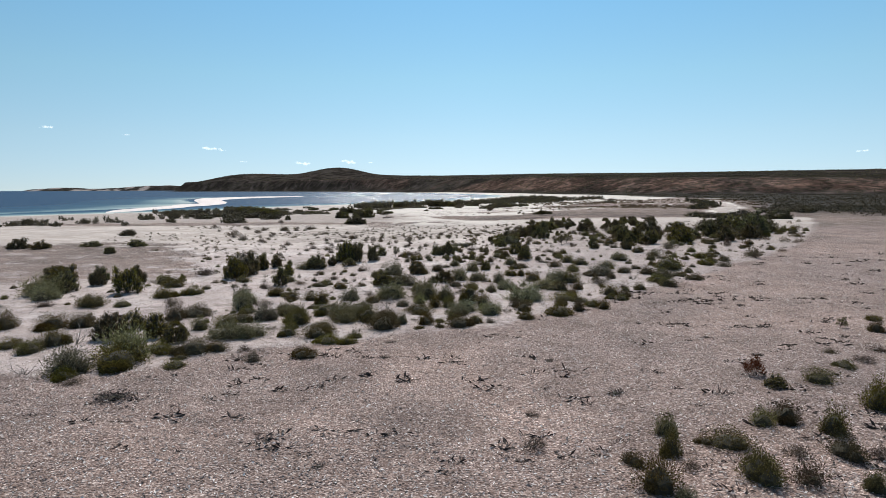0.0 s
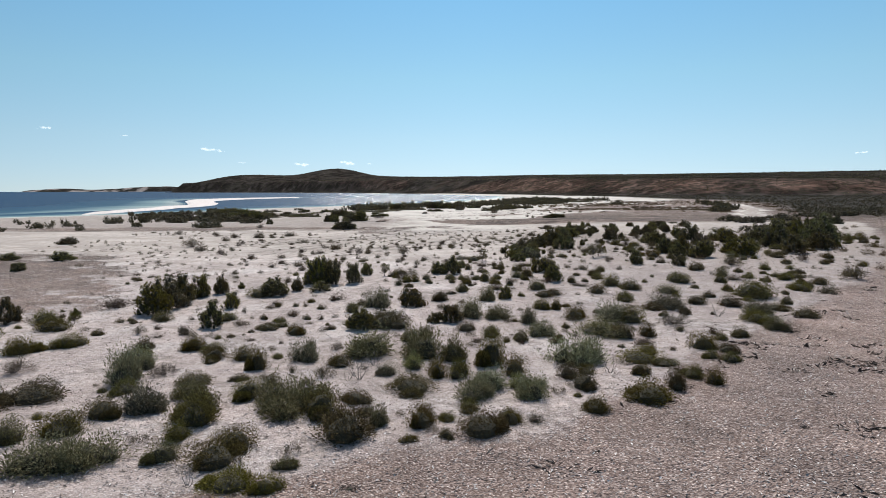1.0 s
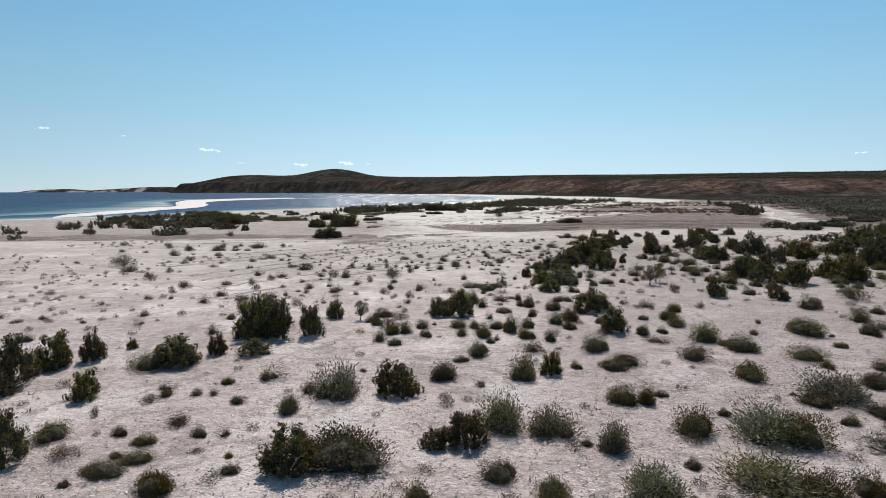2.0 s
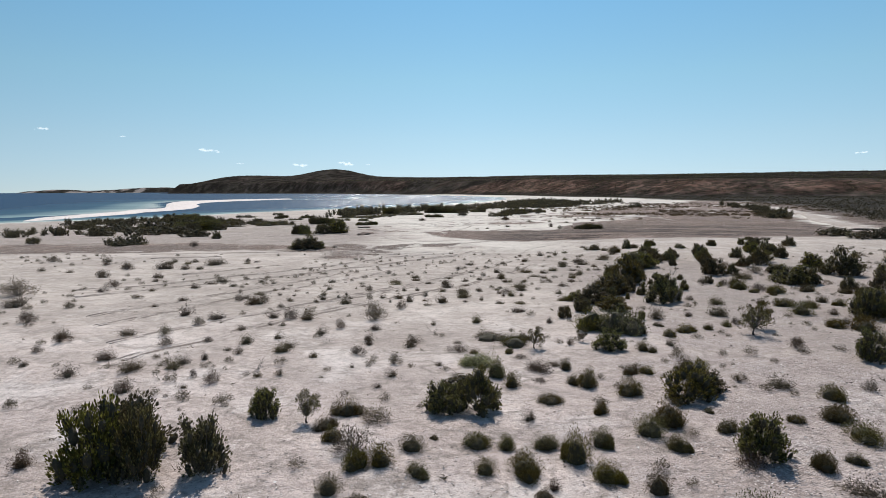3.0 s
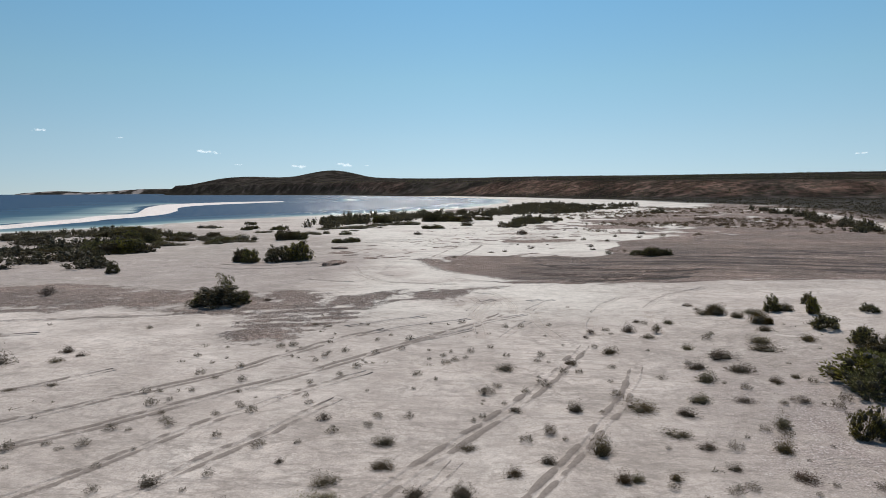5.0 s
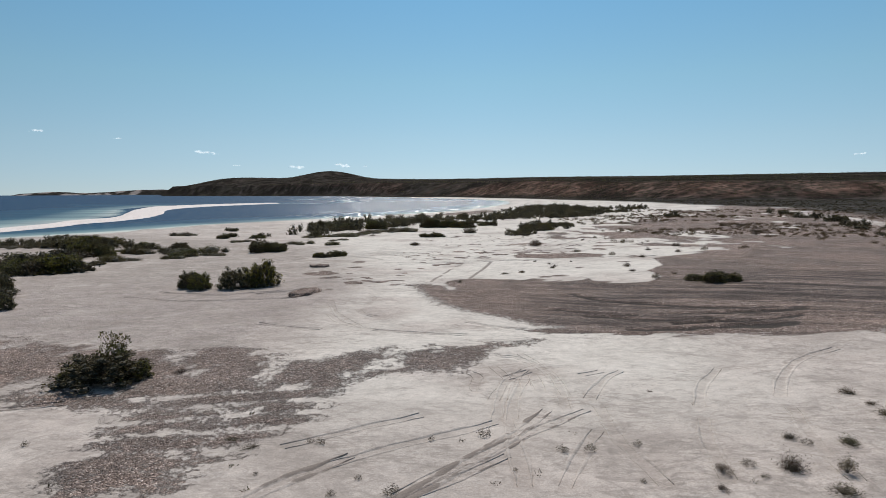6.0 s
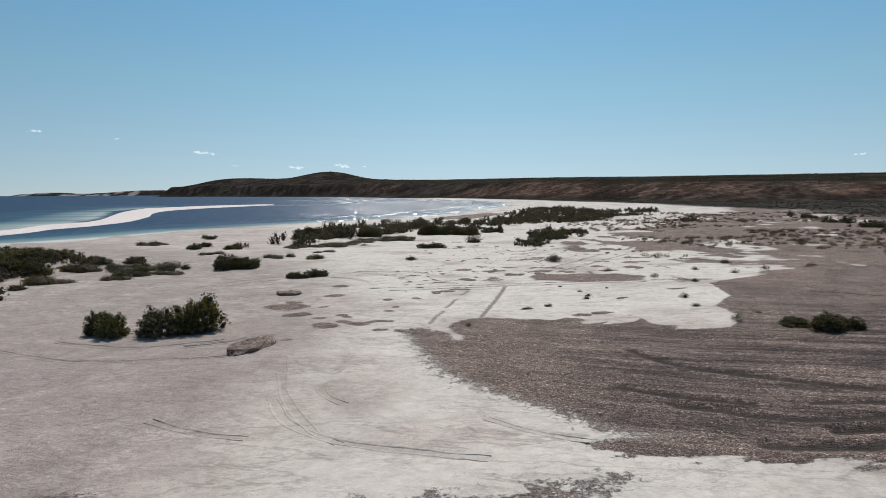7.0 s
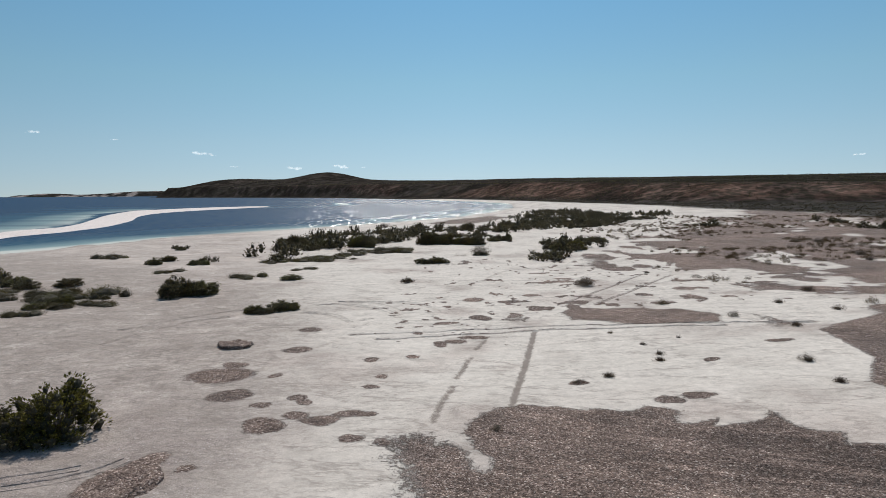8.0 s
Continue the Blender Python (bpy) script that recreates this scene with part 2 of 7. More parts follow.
MARKS_LATE += [[(0.71, 54.7), (0.91, 56.01), (1.29, 57.08)]]
MARKS_LATE += [[(2.47, 55.32), (2.4, 53.94), (2.49, 53.01), (2.59, 52.07)]]
MARKS_LATE += [[(4.37, 55.17), (4.91, 56.46), (5.79, 57.62)]]
MARKS_LATE += [[(6.1, 55.58), (6.9, 56.94), (8.11, 58.27), (9.27, 58.81)]]
MARKS_LATE += [[(4.18, 54.6), (3.75, 53.37), (3.53, 52.2)]]
MARKS_LATE += [[(1.81, 55.33), (1.95, 56.63), (1.74, 58.37), (1.43, 59.14)]]
MARKS_LATE += [[(5.96, 54.94), (5.43, 53.2), (5.3, 52.07)]]
MARKS_LATE += [[(1.16, 52.07), (1.66, 53.22), (2.18, 54.19)]]
MARKS_LATE += [[(0.65, 54.71), (0.63, 53.26), (0.61, 52.12)]]
MARKS_LATE += [[(-4.85, 67.47), (-4.29, 65.08), (-3.22, 62.68), (-2.46, 61.95)]]
MARKS_LATE += [[(-3.5, 65.53), (-3.21, 64.66), (-2.65, 64.05)]]
MARKS_LATE += [[(-4.4, 64.67), (-3.75, 63.1), (-2.93, 62.31), (-2.04, 61.82), (-0.85, 61.61), (0.2, 61.26)]]
MARKS_LATE += [[(-13.75, 69.47), (-11.32, 68.24), (-9.59, 67.92), (-6.63, 68.29)]]
MARKS_LATE += [[(-12.71, 70.5), (-10.84, 69.67), (-8.8, 69.65), (-7.29, 70.23)]]
MARKS_LATE += [[(0.25, 63.21), (1.14, 62.44), (2.08, 61.98)]]
MARKS_LATE += [[(-6.44, 63.18), (-5.3, 62.54), (-4.14, 62.2)]]
MARKS_LATE += [[(-3.38, 68.7), (-3.05, 67.48), (-3.33, 66.46)]]
MARKS_LATE += [[(-6.65, 85.96), (-5.21, 84.67), (-4.29, 83.4)]]
MARKS_LATE += [[(-6.49, 87.65), (-4.11, 87.29), (-2.71, 85.52), (-2.48, 84.18)]]
MARKS_LATE += [[(-5.57, 88.43), (-2.86, 87.77), (-1.53, 86.9), (-0.88, 85.2)]]
MARKS_LATE += [[(1.5, 94.23), (2.86, 98.48), (5.37, 100.87)]]
MARKS = MARKS + MARKS_NEAR + MARKS_LATE
FURROWS = [[(4.66, 68.34), (5.06, 67.34), (5.64, 66.55), (6.59, 65.79), (7.37, 65.24), (8.19, 64.55), (9.08, 64.14), (11.35, 63.67)],
           [(6.54, 62.09), (7.91, 62.08), (9.42, 62.29), (10.59, 62.6)], [(4.99, 61.61), (6.83, 61.33), (8.26, 61.52), (9.84, 61.55)],
           [(4.3, 63.79), (6.11, 62.68), (8.23, 62.64)], [(6.94, 61.54), (8.48, 61.25), (9.69, 61.34)],
           [(14.85, 76.76), (16.59, 75.17), (18.71, 73.91)], [(3.38, 65.17), (4.74, 64.23), (5.79, 63.7)],
           [(6.98, 63.65), (8.69, 63.47), (11.15, 63.38)]]


def rounded(pts):
    """The same line with its corners cut twice."""
    for k in range(2):
        pts = [pts[0]] + [(a[0] * f + b[0] * (1 - f), a[1] * f + b[1] * (1 - f)) for a, b in zip(pts, pts[1:]) for f in (0.75, 0.25)] + [pts[-1]]
    return pts


RUTS, RUTS_FAR, BANDS, MARKS, FURROWS = ([rounded(p) for p in lines] for lines in (RUTS, RUTS_FAR, BANDS, MARKS, FURROWS))
ROAD = [(30, 66), (32, 70.7), (35, 79.2), (41, 90), (51.3, 110), (59, 131), (69, 159.5), (76, 178)]



def gravel_mask(x, y):
    x, y = np.asarray(x, float), np.asarray(y, float)
    nx, ny = fbm(x / 1.3, y / 1.3, 3, 5) - 0.5, fbm(x / 1.3, y / 1.3, 5, 5) - 0.5
    g = np.zeros(np.shape(x))
    for bed, wild, soft in ((RIDGE, 1.3, 0.9), (BED_WEST, 1.3, 0.9), (BED_MID, 1.3, 0.7), (BED_CRESCENT, 0.35, 0.22), (BED_STRIP, 0.9, 0.4), (BED_EAST, 1.3, 1.0)):
        px, py = [p[0] for p in bed], [p[1] for p in bed]
        close = (x > min(px) - 2) & (x < max(px) + 2) & (y > min(py) - 2) & (y < max(py) + 2)
        cx, cy = x[close], y[close]
        s = soft + (0.7 * sm(0, -1.5, cx) + 0.8 * sm(70, 66, cy) if bed is BED_CRESCENT else 0)
        g[close] = np.maximum(g[close], sm(-s, s, inside(cx + wild * nx[close], cy + wild * ny[close], bed)))
    streaks = fbm((x + 0.25 * y) / 1.6, (y - 0.12 * x) / 0.16, 43) + 0.3 * nx
    g = np.maximum(g, sm(-0.35, 0.3, inside(x + 0.6 * nx, y + 0.5 * ny, BED_SKIRT)) * (0.15 + 0.85 * sm(0.38, 0.52, streaks)))
    lacy = fbm(x / 3.4, y / 4.5, 41)
    east = inside(x, y, BED_EAST)
    east = np.where(line_distance(x, y, ROAD) < 1.6, -9, east)
    g = np.where(line_distance(x, y, ROAD) < 1.6, 0, g)
    apart = inside(x, y, BED_CRESCENT) < -1
    g = np.where((east > -6) & apart, np.maximum(g * sm(0.40, 0.47, lacy + 0.022 * np.clip(east, 0, 7)), sm(0.53, 0.6, lacy) * sm(-6, -2, east)), g)
    g = np.maximum(g, sm(-1.5, 1.5, inside(x + 3 * nx, y + 3 * ny, TONGUE)))
    for px, py, a, b in PATCHES_WEST + PATCHES_EAST:
        close = (np.abs(x - px) < 3 * a + 0.4) & (np.abs(y - py) < 3 * b + 0.4)
        r = np.hypot((x[close] + 0.5 * nx[close] - px) / a, (y[close] + 0.5 * ny[close] - py) / b)
        g[close] = np.maximum(g[close], sm(1.5, 0.7, r))
    # small grey specks over the far flat
    spots = fbm(x / 1.1, y / 1.3, 77)
    g = np.maximum(g, 0.95 * sm(0.66, 0.72, spots) * sm(80, 86, y) * sm(120, 100, y) * sm(-3, 1, x))
    bits = fbm(x / 0.45, y / 0.6, 78) + 0.22 * (fbm(x / 5, y / 6, 79) - 0.5)
    g = np.maximum(g, 0.9 * sm(0.67, 0.73, bits) * sm(76 + 5 * sm(1, 4, x), 82 + 5 * sm(1, 4, x), y) * sm(112, 98, y) * sm(-6, -1, x) * sm(22, 14, x))
    mottled = fbm(x / 0.9, y / 0.7, 91)
    mid = np.maximum(inside(x, y, BED_MID), inside(x, y, BED_WEST))
    g = np.where(mid > -0.6, g * (0.36 + 0.36 * sm(0.36, 0.54, mottled + 0.05 * np.clip(mid, 0, 3))), g)
    rows = np.sin((y - 0.12 * x) * 8.5 + 3 * fbm(x / 2, y / 2, 92)) + 2.2 * (fbm(x / 0.8, y / 0.8, 93) - 0.5)
    g = g - 0.32 * sm(0.2, 0.9, rows) * sm(-7.5, -5.5, x) * sm(0, -2, x) * sm(52, 53, y) * sm(57.2, 56, y)
    return np.clip(g, 0, 1)


def rut_mask(x, y):
    """Nearness to wheel ruts, to furrows in the gravel and to faint turning marks, from 0 to 1."""
    near, fur, faint = (np.zeros(np.shape(x)) for k in range(3))
    for lines, strong, reach in ((RUTS, 0.62, 0.34), (RUTS_FAR, 0.93, 0.36), (BANDS[:1], 1.02, 0.28), (BANDS[1:], 0.87, 0.33)):
        for line in lines:
            near = np.maximum(near, strong * np.clip(1 - near_line(x, y, line) / reach, 0, 1))
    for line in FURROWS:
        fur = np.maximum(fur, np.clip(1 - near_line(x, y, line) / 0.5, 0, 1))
    for line in MARKS:
        faint = np.maximum(faint, np.clip(1 - near_line(x, y, line) / 0.3, 0, 1))
    return near, fur, faint


def land(x, y, fine=True):
    """Height of the ground."""
    x, y = np.asarray(x, float), np.asarray(y, float)
    z = -0.33 + 0.33 * sm(20, 40, y) - 0.2 * sm(70, 92, y) - 0.2 * sm(95, 125, y)
    z = z + 0.35 * sm(3, 14, x) * sm(40, 62, y) * (1 - sm(85, 115, y)) - 0.15 * sm(-3, -14, x) * sm(50, 70, y)
    z = z + 0.5 * sm(60, 200, np.hypot(x, y)) * (fbm(x / 40, y / 40, 12) - 0.4) * 1.6
    d = inside(x, y, SHORE)
    z = np.minimum(z, SEA - 0.02 + np.where(d > 0, 0.022, 0.012) * d)
    z = np.maximum(z, -14.0)
    p = inside(x + 14 * (fbm(x / 45, y / 45, 21) - 0.5), y + 14 * (fbm(x / 45, y / 45, 22) - 0.5), PLATEAU)
    top = 13 + 7 * sm(320, 650, y) + 10 * sm(650, 1200, y) + 4 * sm(250, 700, x)
    gully = 0.75 + 0.5 * fbm(x / 30, y / 30, 31)
    rise = top * (0.72 * sm(0, 55 - 28 * sm(800, 1100, y), p * gully) + 0.28 * sm(30, 320, p)) * (0.94 + 0.12 * fbm(x / 160, y / 160, 33))
    rise = rise + 0.9 * (fbm(x / 14, y / 14, 35) - 0.5) * sm(5, 40, p) * sm(600, 200, y)
    rise = rise + sm(20, 120, p) * (25 * np.exp(-((x + 262) / 85) ** 2 - ((y - 1540) / 150) ** 2) + 19 * np.exp(-((x + 485) / 150) ** 2 - ((y - 1570) / 150) ** 2)
                                    + 4 * np.exp(-((x + 130) / 120) ** 2 - ((y - 1450) / 220) ** 2))
    z = np.where(p > 0, np.maximum(z, SEA + 0.3) + rise * sm(0, 6, p), z)
    if fine:
        close = sm(130, 80, np.hypot(x, y - 45))
        z = z + close * (0.14 * (fbm(x / 6, y / 6, 51) - 0.5) + 0.07 * (fbm(x / 1.1, y / 1.1, 52) - 0.5))
    return z


def surface(x, y):
    """Height of the ground with its ruts, furrows and gravel."""
    g = gravel_mask(x, y)
    rut, fur, faint = rut_mask(x, y)
    z = land(x, y) - 0.035 * sm(0.45, 0.9, rut) * (0.6 + 0.8 * fbm(x / 0.5, y / 0.5, 71)) - 0.06 * sm(0.4, 0.9, fur) - 0.025 * sm(0.3, 0.8, faint)
    z = z + g * 0.028 * (fbm(x / 0.35, y / 0.35, 72) - 0.3) * sm(110, 90, y)
    for line in FURROWS:
        z = z + 0.025 * g * sm(0.55, 0.3, near_line(x, y, line)) * (0.5 + fbm(x / 0.6, y / 0.6, 73))
    return z, g, rut, fur, faint


# ---- materials ----
def shader(name):
    m = bpy.data.materials.new(name)
    m.use_nodes = True
    return m, m.node_tree, m.node_tree.nodes["Principled BSDF"]


def node(tree, kind, **values):
    n = tree.nodes.new(kind)
    for key, value in values.items():
        if key in n.inputs:
            n.inputs[key].default_value = value
        elif key == "operation":
            n.operation = value
        elif key == "feature":
            n.feature = value
    return n


def mix(tree, fac, a, b, blend="MIX"):
    n = tree.nodes.new("ShaderNodeMix")
    n.data_type, n.blend_type = "RGBA", blend
    for socket, value in ((n.inputs[0], fac), (n.inputs[6], a), (n.inputs[7], b)):
        if hasattr(value, "is_linked"):
            tree.links.new(value, socket)
        else:
            socket.default_value = value if not isinstance(value, tuple) else (*value, 1)
    return n.outputs[2]


def ramp(tree, value, stops):
    n = tree.nodes.new("ShaderNodeValToRGB")
    els = n.color_ramp.elements
    while len(els) < len(stops):
        els.new(0.5)
    for e, (at, c) in zip(els, stops):
        e.position, e.color = at, (*c, 1) if isinstance(c, tuple) else (c, c, c, 1)
    tree.links.new(value, n.inputs["Fac"])
    return n.outputs["Color"]


def maths(tree, op, a, b=0.0, clamp=False):
    n = tree.nodes.new("ShaderNodeMath")
    n.operation, n.use_clamp = op, clamp
    for socket, value in zip(n.inputs, (a, b)):
        if hasattr(value, "is_linked"):
            tree.links.new(value, socket)
        else:
            socket.default_value = value
    return n.outputs[0]


def noise_of(tree, scale, detail=4.0, rough=0.55, stretch=None, turn=0.0):
    co = tree.nodes.new("ShaderNodeNewGeometry").outputs["Position"]
    if turn:
        rot = tree.nodes.new("ShaderNodeVectorRotate")
        rot.rotation_type = "Z_AXIS"
        rot.inputs["Angle"].default_value = radians(turn)
        tree.links.new(co, rot.inputs["Vector"])
        co = rot.outputs["Vector"]
    if stretch:
        mp = tree.nodes.new("ShaderNodeMapping")
        mp.inputs["Scale"].default_value = stretch
        tree.links.new(co, mp.inputs["Vector"])
        co = mp.outputs["Vector"]
    n = node(tree, "ShaderNodeTexNoise", Scale=scale, Detail=detail, Roughness=rough)
    tree.links.new(co, n.inputs["Vector"])
    return n.outputs["Fac"]


def cells_of(tree, scale, feature="F1", stretch=None, rnd=1.0):
    co = tree.nodes.new("ShaderNodeNewGeometry").outputs["Position"]
    if stretch:
        mp = tree.nodes.new("ShaderNodeMapping")
        mp.inputs["Scale"].default_value = stretch
        tree.links.new(co, mp.inputs["Vector"])
        co = mp.outputs["Vector"]
    n = node(tree, "ShaderNodeTexVoronoi", Scale=scale, Randomness=rnd, feature=feature)
    tree.links.new(co, n.inputs["Vector"])
    return n


def attribute(tree, name):
    n = tree.nodes.new("ShaderNodeAttribute")
    n.attribute_name = name
    return n.outputs["Fac"]


def ground_material():
    m, t, bsdf = shader("sand_and_shell_gravel")
    gravel, rut, scrub, red, damp, litter, dirty, clean, furrow_shade, combed, beige, mark = (attribute(t, n) for n in ("gravel", "rut", "scrub", "red", "damp", "litter", "dirty", "clean", "furrow_shade", "combed", "beige", "mark"))
    # pale shell sand
    sand = ramp(t, noise_of(t, 0.55, 6, 0.6), [(0.3, (0.385, 0.328, 0.297)), (0.5, (0.49, 0.425, 0.388)), (0.72, (0.60, 0.53, 0.488))])
    streak = noise_of(t, 0.8, 6, 0.7, (0.7, 1.25, 1.0), 20)
    sand = mix(t, maths(t, "MULTIPLY", ramp(t, streak, [(0.45, 0.0), (0.7, 0.6)]), 0.6), sand, (0.31, 0.275, 0.245))
    still = maths(t, "MULTIPLY", beige, maths(t, "SUBTRACT", 1.0, dirty))
    rough = maths(t, "SUBTRACT", 1.0, maths(t, "MULTIPLY", still, 0.72))
    fine = ramp(t, noise_of(t, 38, 3, 0.7), [(0.3, 0.8), (0.7, 1.14)])
    sand = mix(t, 1.0, sand, fine, "MULTIPLY")
    specks = maths(t, "MAXIMUM", ramp(t, noise_of(t, 10, 6, 0.8), [(0.52, 0.0), (0.6, 0.9)]), ramp(t, noise_of(t, 2.6, 9, 0.8, (0.75, 1.25, 1.0), -15), [(0.52, 0.0), (0.61, 0.8)]))
    sand = mix(t, maths(t, "MULTIPLY", maths(t, "MULTIPLY", specks, rough), ramp(t, noise_of(t, 0.35, 4, 0.6), [(0.38, 0.25), (0.62, 1.0)])), sand, (0.21, 0.175, 0.15))
    crust = ramp(t, noise_of(t, 0.16, 5, 0.6), [(0.35, 0.86), (0.65, 1.08)])
    sand = mix(t, 1.0, sand, crust, "MULTIPLY")
    trod = maths(t, "MULTIPLY", dirty, ramp(t, noise_of(t, 0.9, 7, 0.75), [(0.38, 0.12), (0.6, 1.0)]))
    sand = mix(t, trod, sand, mix(t, 1.0, (0.31, 0.262, 0.235), fine, "MULTIPLY"))
    sand = mix(t, maths(t, "MULTIPLY", clean, 0.75), sand, mix(t, 1.0, (0.64, 0.595, 0.545), ramp(t, noise_of(t, 5, 6, 0.7), [(0.3, 0.86), (0.7, 1.08)]), "MULTIPLY"))
    sand = mix(t, 1.0, sand, mix(t, beige, (1.205, 1.16, 1.185), (1.01, 1.0, 0.975)), "MULTIPLY")
    drift = ramp(t, noise_of(t, 0.55, 5, 0.6), [(0.52, 0.0), (0.62, 0.55)])
    sand = mix(t, maths(t, "MULTIPLY", drift, maths(t, "SUBTRACT", 1.0, beige)), sand, (0.72, 0.66, 0.63))
    sand = mix(t, 1.0, sand, ramp(t, noise_of(t, 3.2, 9, 0.78), [(0.34, 0.86), (0.5, 1.02), (0.66, 1.12)]), "MULTIPLY")
    # thin wandering scuffs and drift lines
    scuff = maths(t, "MAXIMUM", ramp(t, noise_of(t, 0.45, 4, 0.55, (0.9, 1.2, 1.0), 12), [(0.465, 0.0), (0.495, 1.0), (0.525, 0.0)]),
                  ramp(t, noise_of(t, 1.0, 5, 0.6, (0.9, 1.15, 1.0), -20), [(0.455, 0.0), (0.485, 0.9), (0.515, 0.0)]))
    scuff = maths(t, "MULTIPLY", scuff, ramp(t, noise_of(t, 2.2, 6, 0.75), [(0.38, 0.0), (0.55, 1.0)]))
    calm = maths(t, "SUBTRACT", 1.0, maths(t, "MULTIPLY", clean, 0.75))
    scuff = maths(t, "MULTIPLY", scuff, calm)
    sand = mix(t, maths(t, "MULTIPLY", scuff, maths(t, "ADD", 0.3, maths(t, "MULTIPLY", rough, 0.7))), sand, (0.23, 0.195, 0.17))
    grit = ramp(t, noise_of(t, 12, 7, 0.85), [(0.53, 0.0), (0.6, 0.75)])
    sand = mix(t, maths(t, "MULTIPLY", maths(t, "MULTIPLY", grit, rough), calm), sand, (0.23, 0.195, 0.17))
    # thin broken edges of the crust
    crack = maths(t, "MAXIMUM", ramp(t, noise_of(t, 0.55, 7, 0.62, (0.45, 1.5, 1.0), 8), [(0.466, 0.0), (0.488, 1.0), (0.51, 0.0)]),
                  ramp(t, noise_of(t, 1.3, 6, 0.65, (0.5, 1.4, 1.0), -12), [(0.44, 0.0), (0.46, 0.8), (0.475, 0.0)]))
    crack = maths(t, "MULTIPLY", maths(t, "MULTIPLY", crack, beige), ramp(t, noise_of(t, 0.3, 5, 0.7), [(0.38, 0.0), (0.54, 0.6)]))
    sand = mix(t, crack, sand, (0.22, 0.185, 0.16))
    # shell flakes lying on it
    flakes = cells_of(t, 40)
    flake_tone = ramp(t, maths(t, "FRACT", maths(t, "MULTIPLY", flakes.outputs["Color"], 7.31)),
                      [(0.0, (0.13, 0.094, 0.085)), (0.35, (0.225, 0.17, 0.154)), (0.7, (0.325, 0.262, 0.243)), (0.93, (0.46, 0.39, 0.372)), (1.0, (0.72, 0.66, 0.64))])
    patchy = noise_of(t, 1.1, 7, 0.7)
    lay = maths(t, "MULTIPLY", litter, ramp(t, patchy, [(0.4, 0.12), (0.56, 1.0)]))
    sand = mix(t, lay, sand, mix(t, 0.12, flake_tone, (0.45, 0.40, 0.365)))
    # grey gravel of broken shell
    stones = cells_of(t, 34)
    tone = ramp(t, maths(t, "FRACT", maths(t, "MULTIPLY", stones.outputs["Color"], 5.17)),
                [(0.0, (0.10, 0.074, 0.063)), (0.4, (0.19, 0.146, 0.128)), (0.75, (0.285, 0.228, 0.206)), (0.95, (0.43, 0.365, 0.335)), (1.0, (0.66, 0.61, 0.58))])
    broad = mix(t, 1.0, ramp(t, noise_of(t, 0.6, 8, 0.72), [(0.32, 0.66), (0.68, 1.28)]), ramp(t, noise_of(t, 0.14, 4, 0.6), [(0.4, (0.95, 0.89, 0.84)), (0.6, (1.2, 1.09, 1.0))]), "MULTIPLY")
    clods = ramp(t, noise_of(t, 7, 8, 0.8), [(0.36, 0.5), (0.5, 0.82), (0.64, 1.3)])
    tone = mix(t, 1.0, tone, clods, "MULTIPLY")
    rows = ramp(t, noise_of(t, 1.0, 7, 0.72, (0.25, 2.6, 1.0), 24), [(0.36, 0.8), (0.62, 1.13)])
    tone = mix(t, 1.0, mix(t, 1.0, tone, broad, "MULTIPLY"), rows, "MULTIPLY")
    tone = mix(t, maths(t, "MULTIPLY", litter, 0.92), tone, mix(t, 1.0, flake_tone, broad, "MULTIPLY"))
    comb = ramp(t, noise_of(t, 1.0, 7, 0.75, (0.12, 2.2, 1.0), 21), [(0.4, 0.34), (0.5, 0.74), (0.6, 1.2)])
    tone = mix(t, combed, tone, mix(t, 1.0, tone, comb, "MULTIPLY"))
    edge = maths(t, "ADD", gravel, maths(t, "MULTIPLY", maths(t, "SUBTRACT", maths(t, "ADD", maths(t, "MULTIPLY", noise_of(t, 3.6, 10, 0.85), 0.6), maths(t, "MULTIPLY", noise_of(t, 11, 6, 0.8), 0.4)), 0.5), 3.6))
    bed = ramp(t, edge, [(0.42, 0.0), (0.58, 1.0)])
    bed = maths(t, "MULTIPLY", bed, ramp(t, gravel, [(0.25, 0.7), (0.8, 1.0)]))
    colour = mix(t, bed, sand, tone)
    # churned darker sand in the ruts
    ragged = maths(t, "MULTIPLY", maths(t, "SUBTRACT", noise_of(t, 4.5, 8, 0.8), 0.5), 1.1)
    worn = ramp(t, maths(t, "ADD", rut, ragged), [(0.58, 0.0), (0.8, 0.85)])
    colour = mix(t, worn, colour, mix(t, 1.0, (0.185, 0.15, 0.128), fine, "MULTIPLY"))
    turned = ramp(t, maths(t, "ADD", mark, maths(t, "MULTIPLY", ragged, 0.5)), [(0.3, 0.0), (0.9, 0.2)])
    colour = mix(t, turned, colour, mix(t, 1.0, (0.25, 0.205, 0.175), fine, "MULTIPLY"))
    # shadow of the gravel ridges, painted near-black along the furrows
    cut = ramp(t, maths(t, "ADD", furrow_shade, ragged), [(0.6, 0.0), (0.82, 0.92)])
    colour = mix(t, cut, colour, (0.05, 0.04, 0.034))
    # far scrubland soil
    spots = cells_of(t, 0.24)
    clump = ramp(t, maths(t, "ADD", spots.outputs["Distance"], maths(t, "MULTIPLY", noise_of(t, 1.2, 4, 0.6), 0.5)), [(0.62, 1.0), (0.95, 0.0)])
    soil = ramp(t, noise_of(t, 0.06, 5, 0.6), [(0.38, (0.023, 0.0195, 0.019)), (0.5, (0.034, 0.0285, 0.027)), (0.64, (0.056, 0.046, 0.043))])
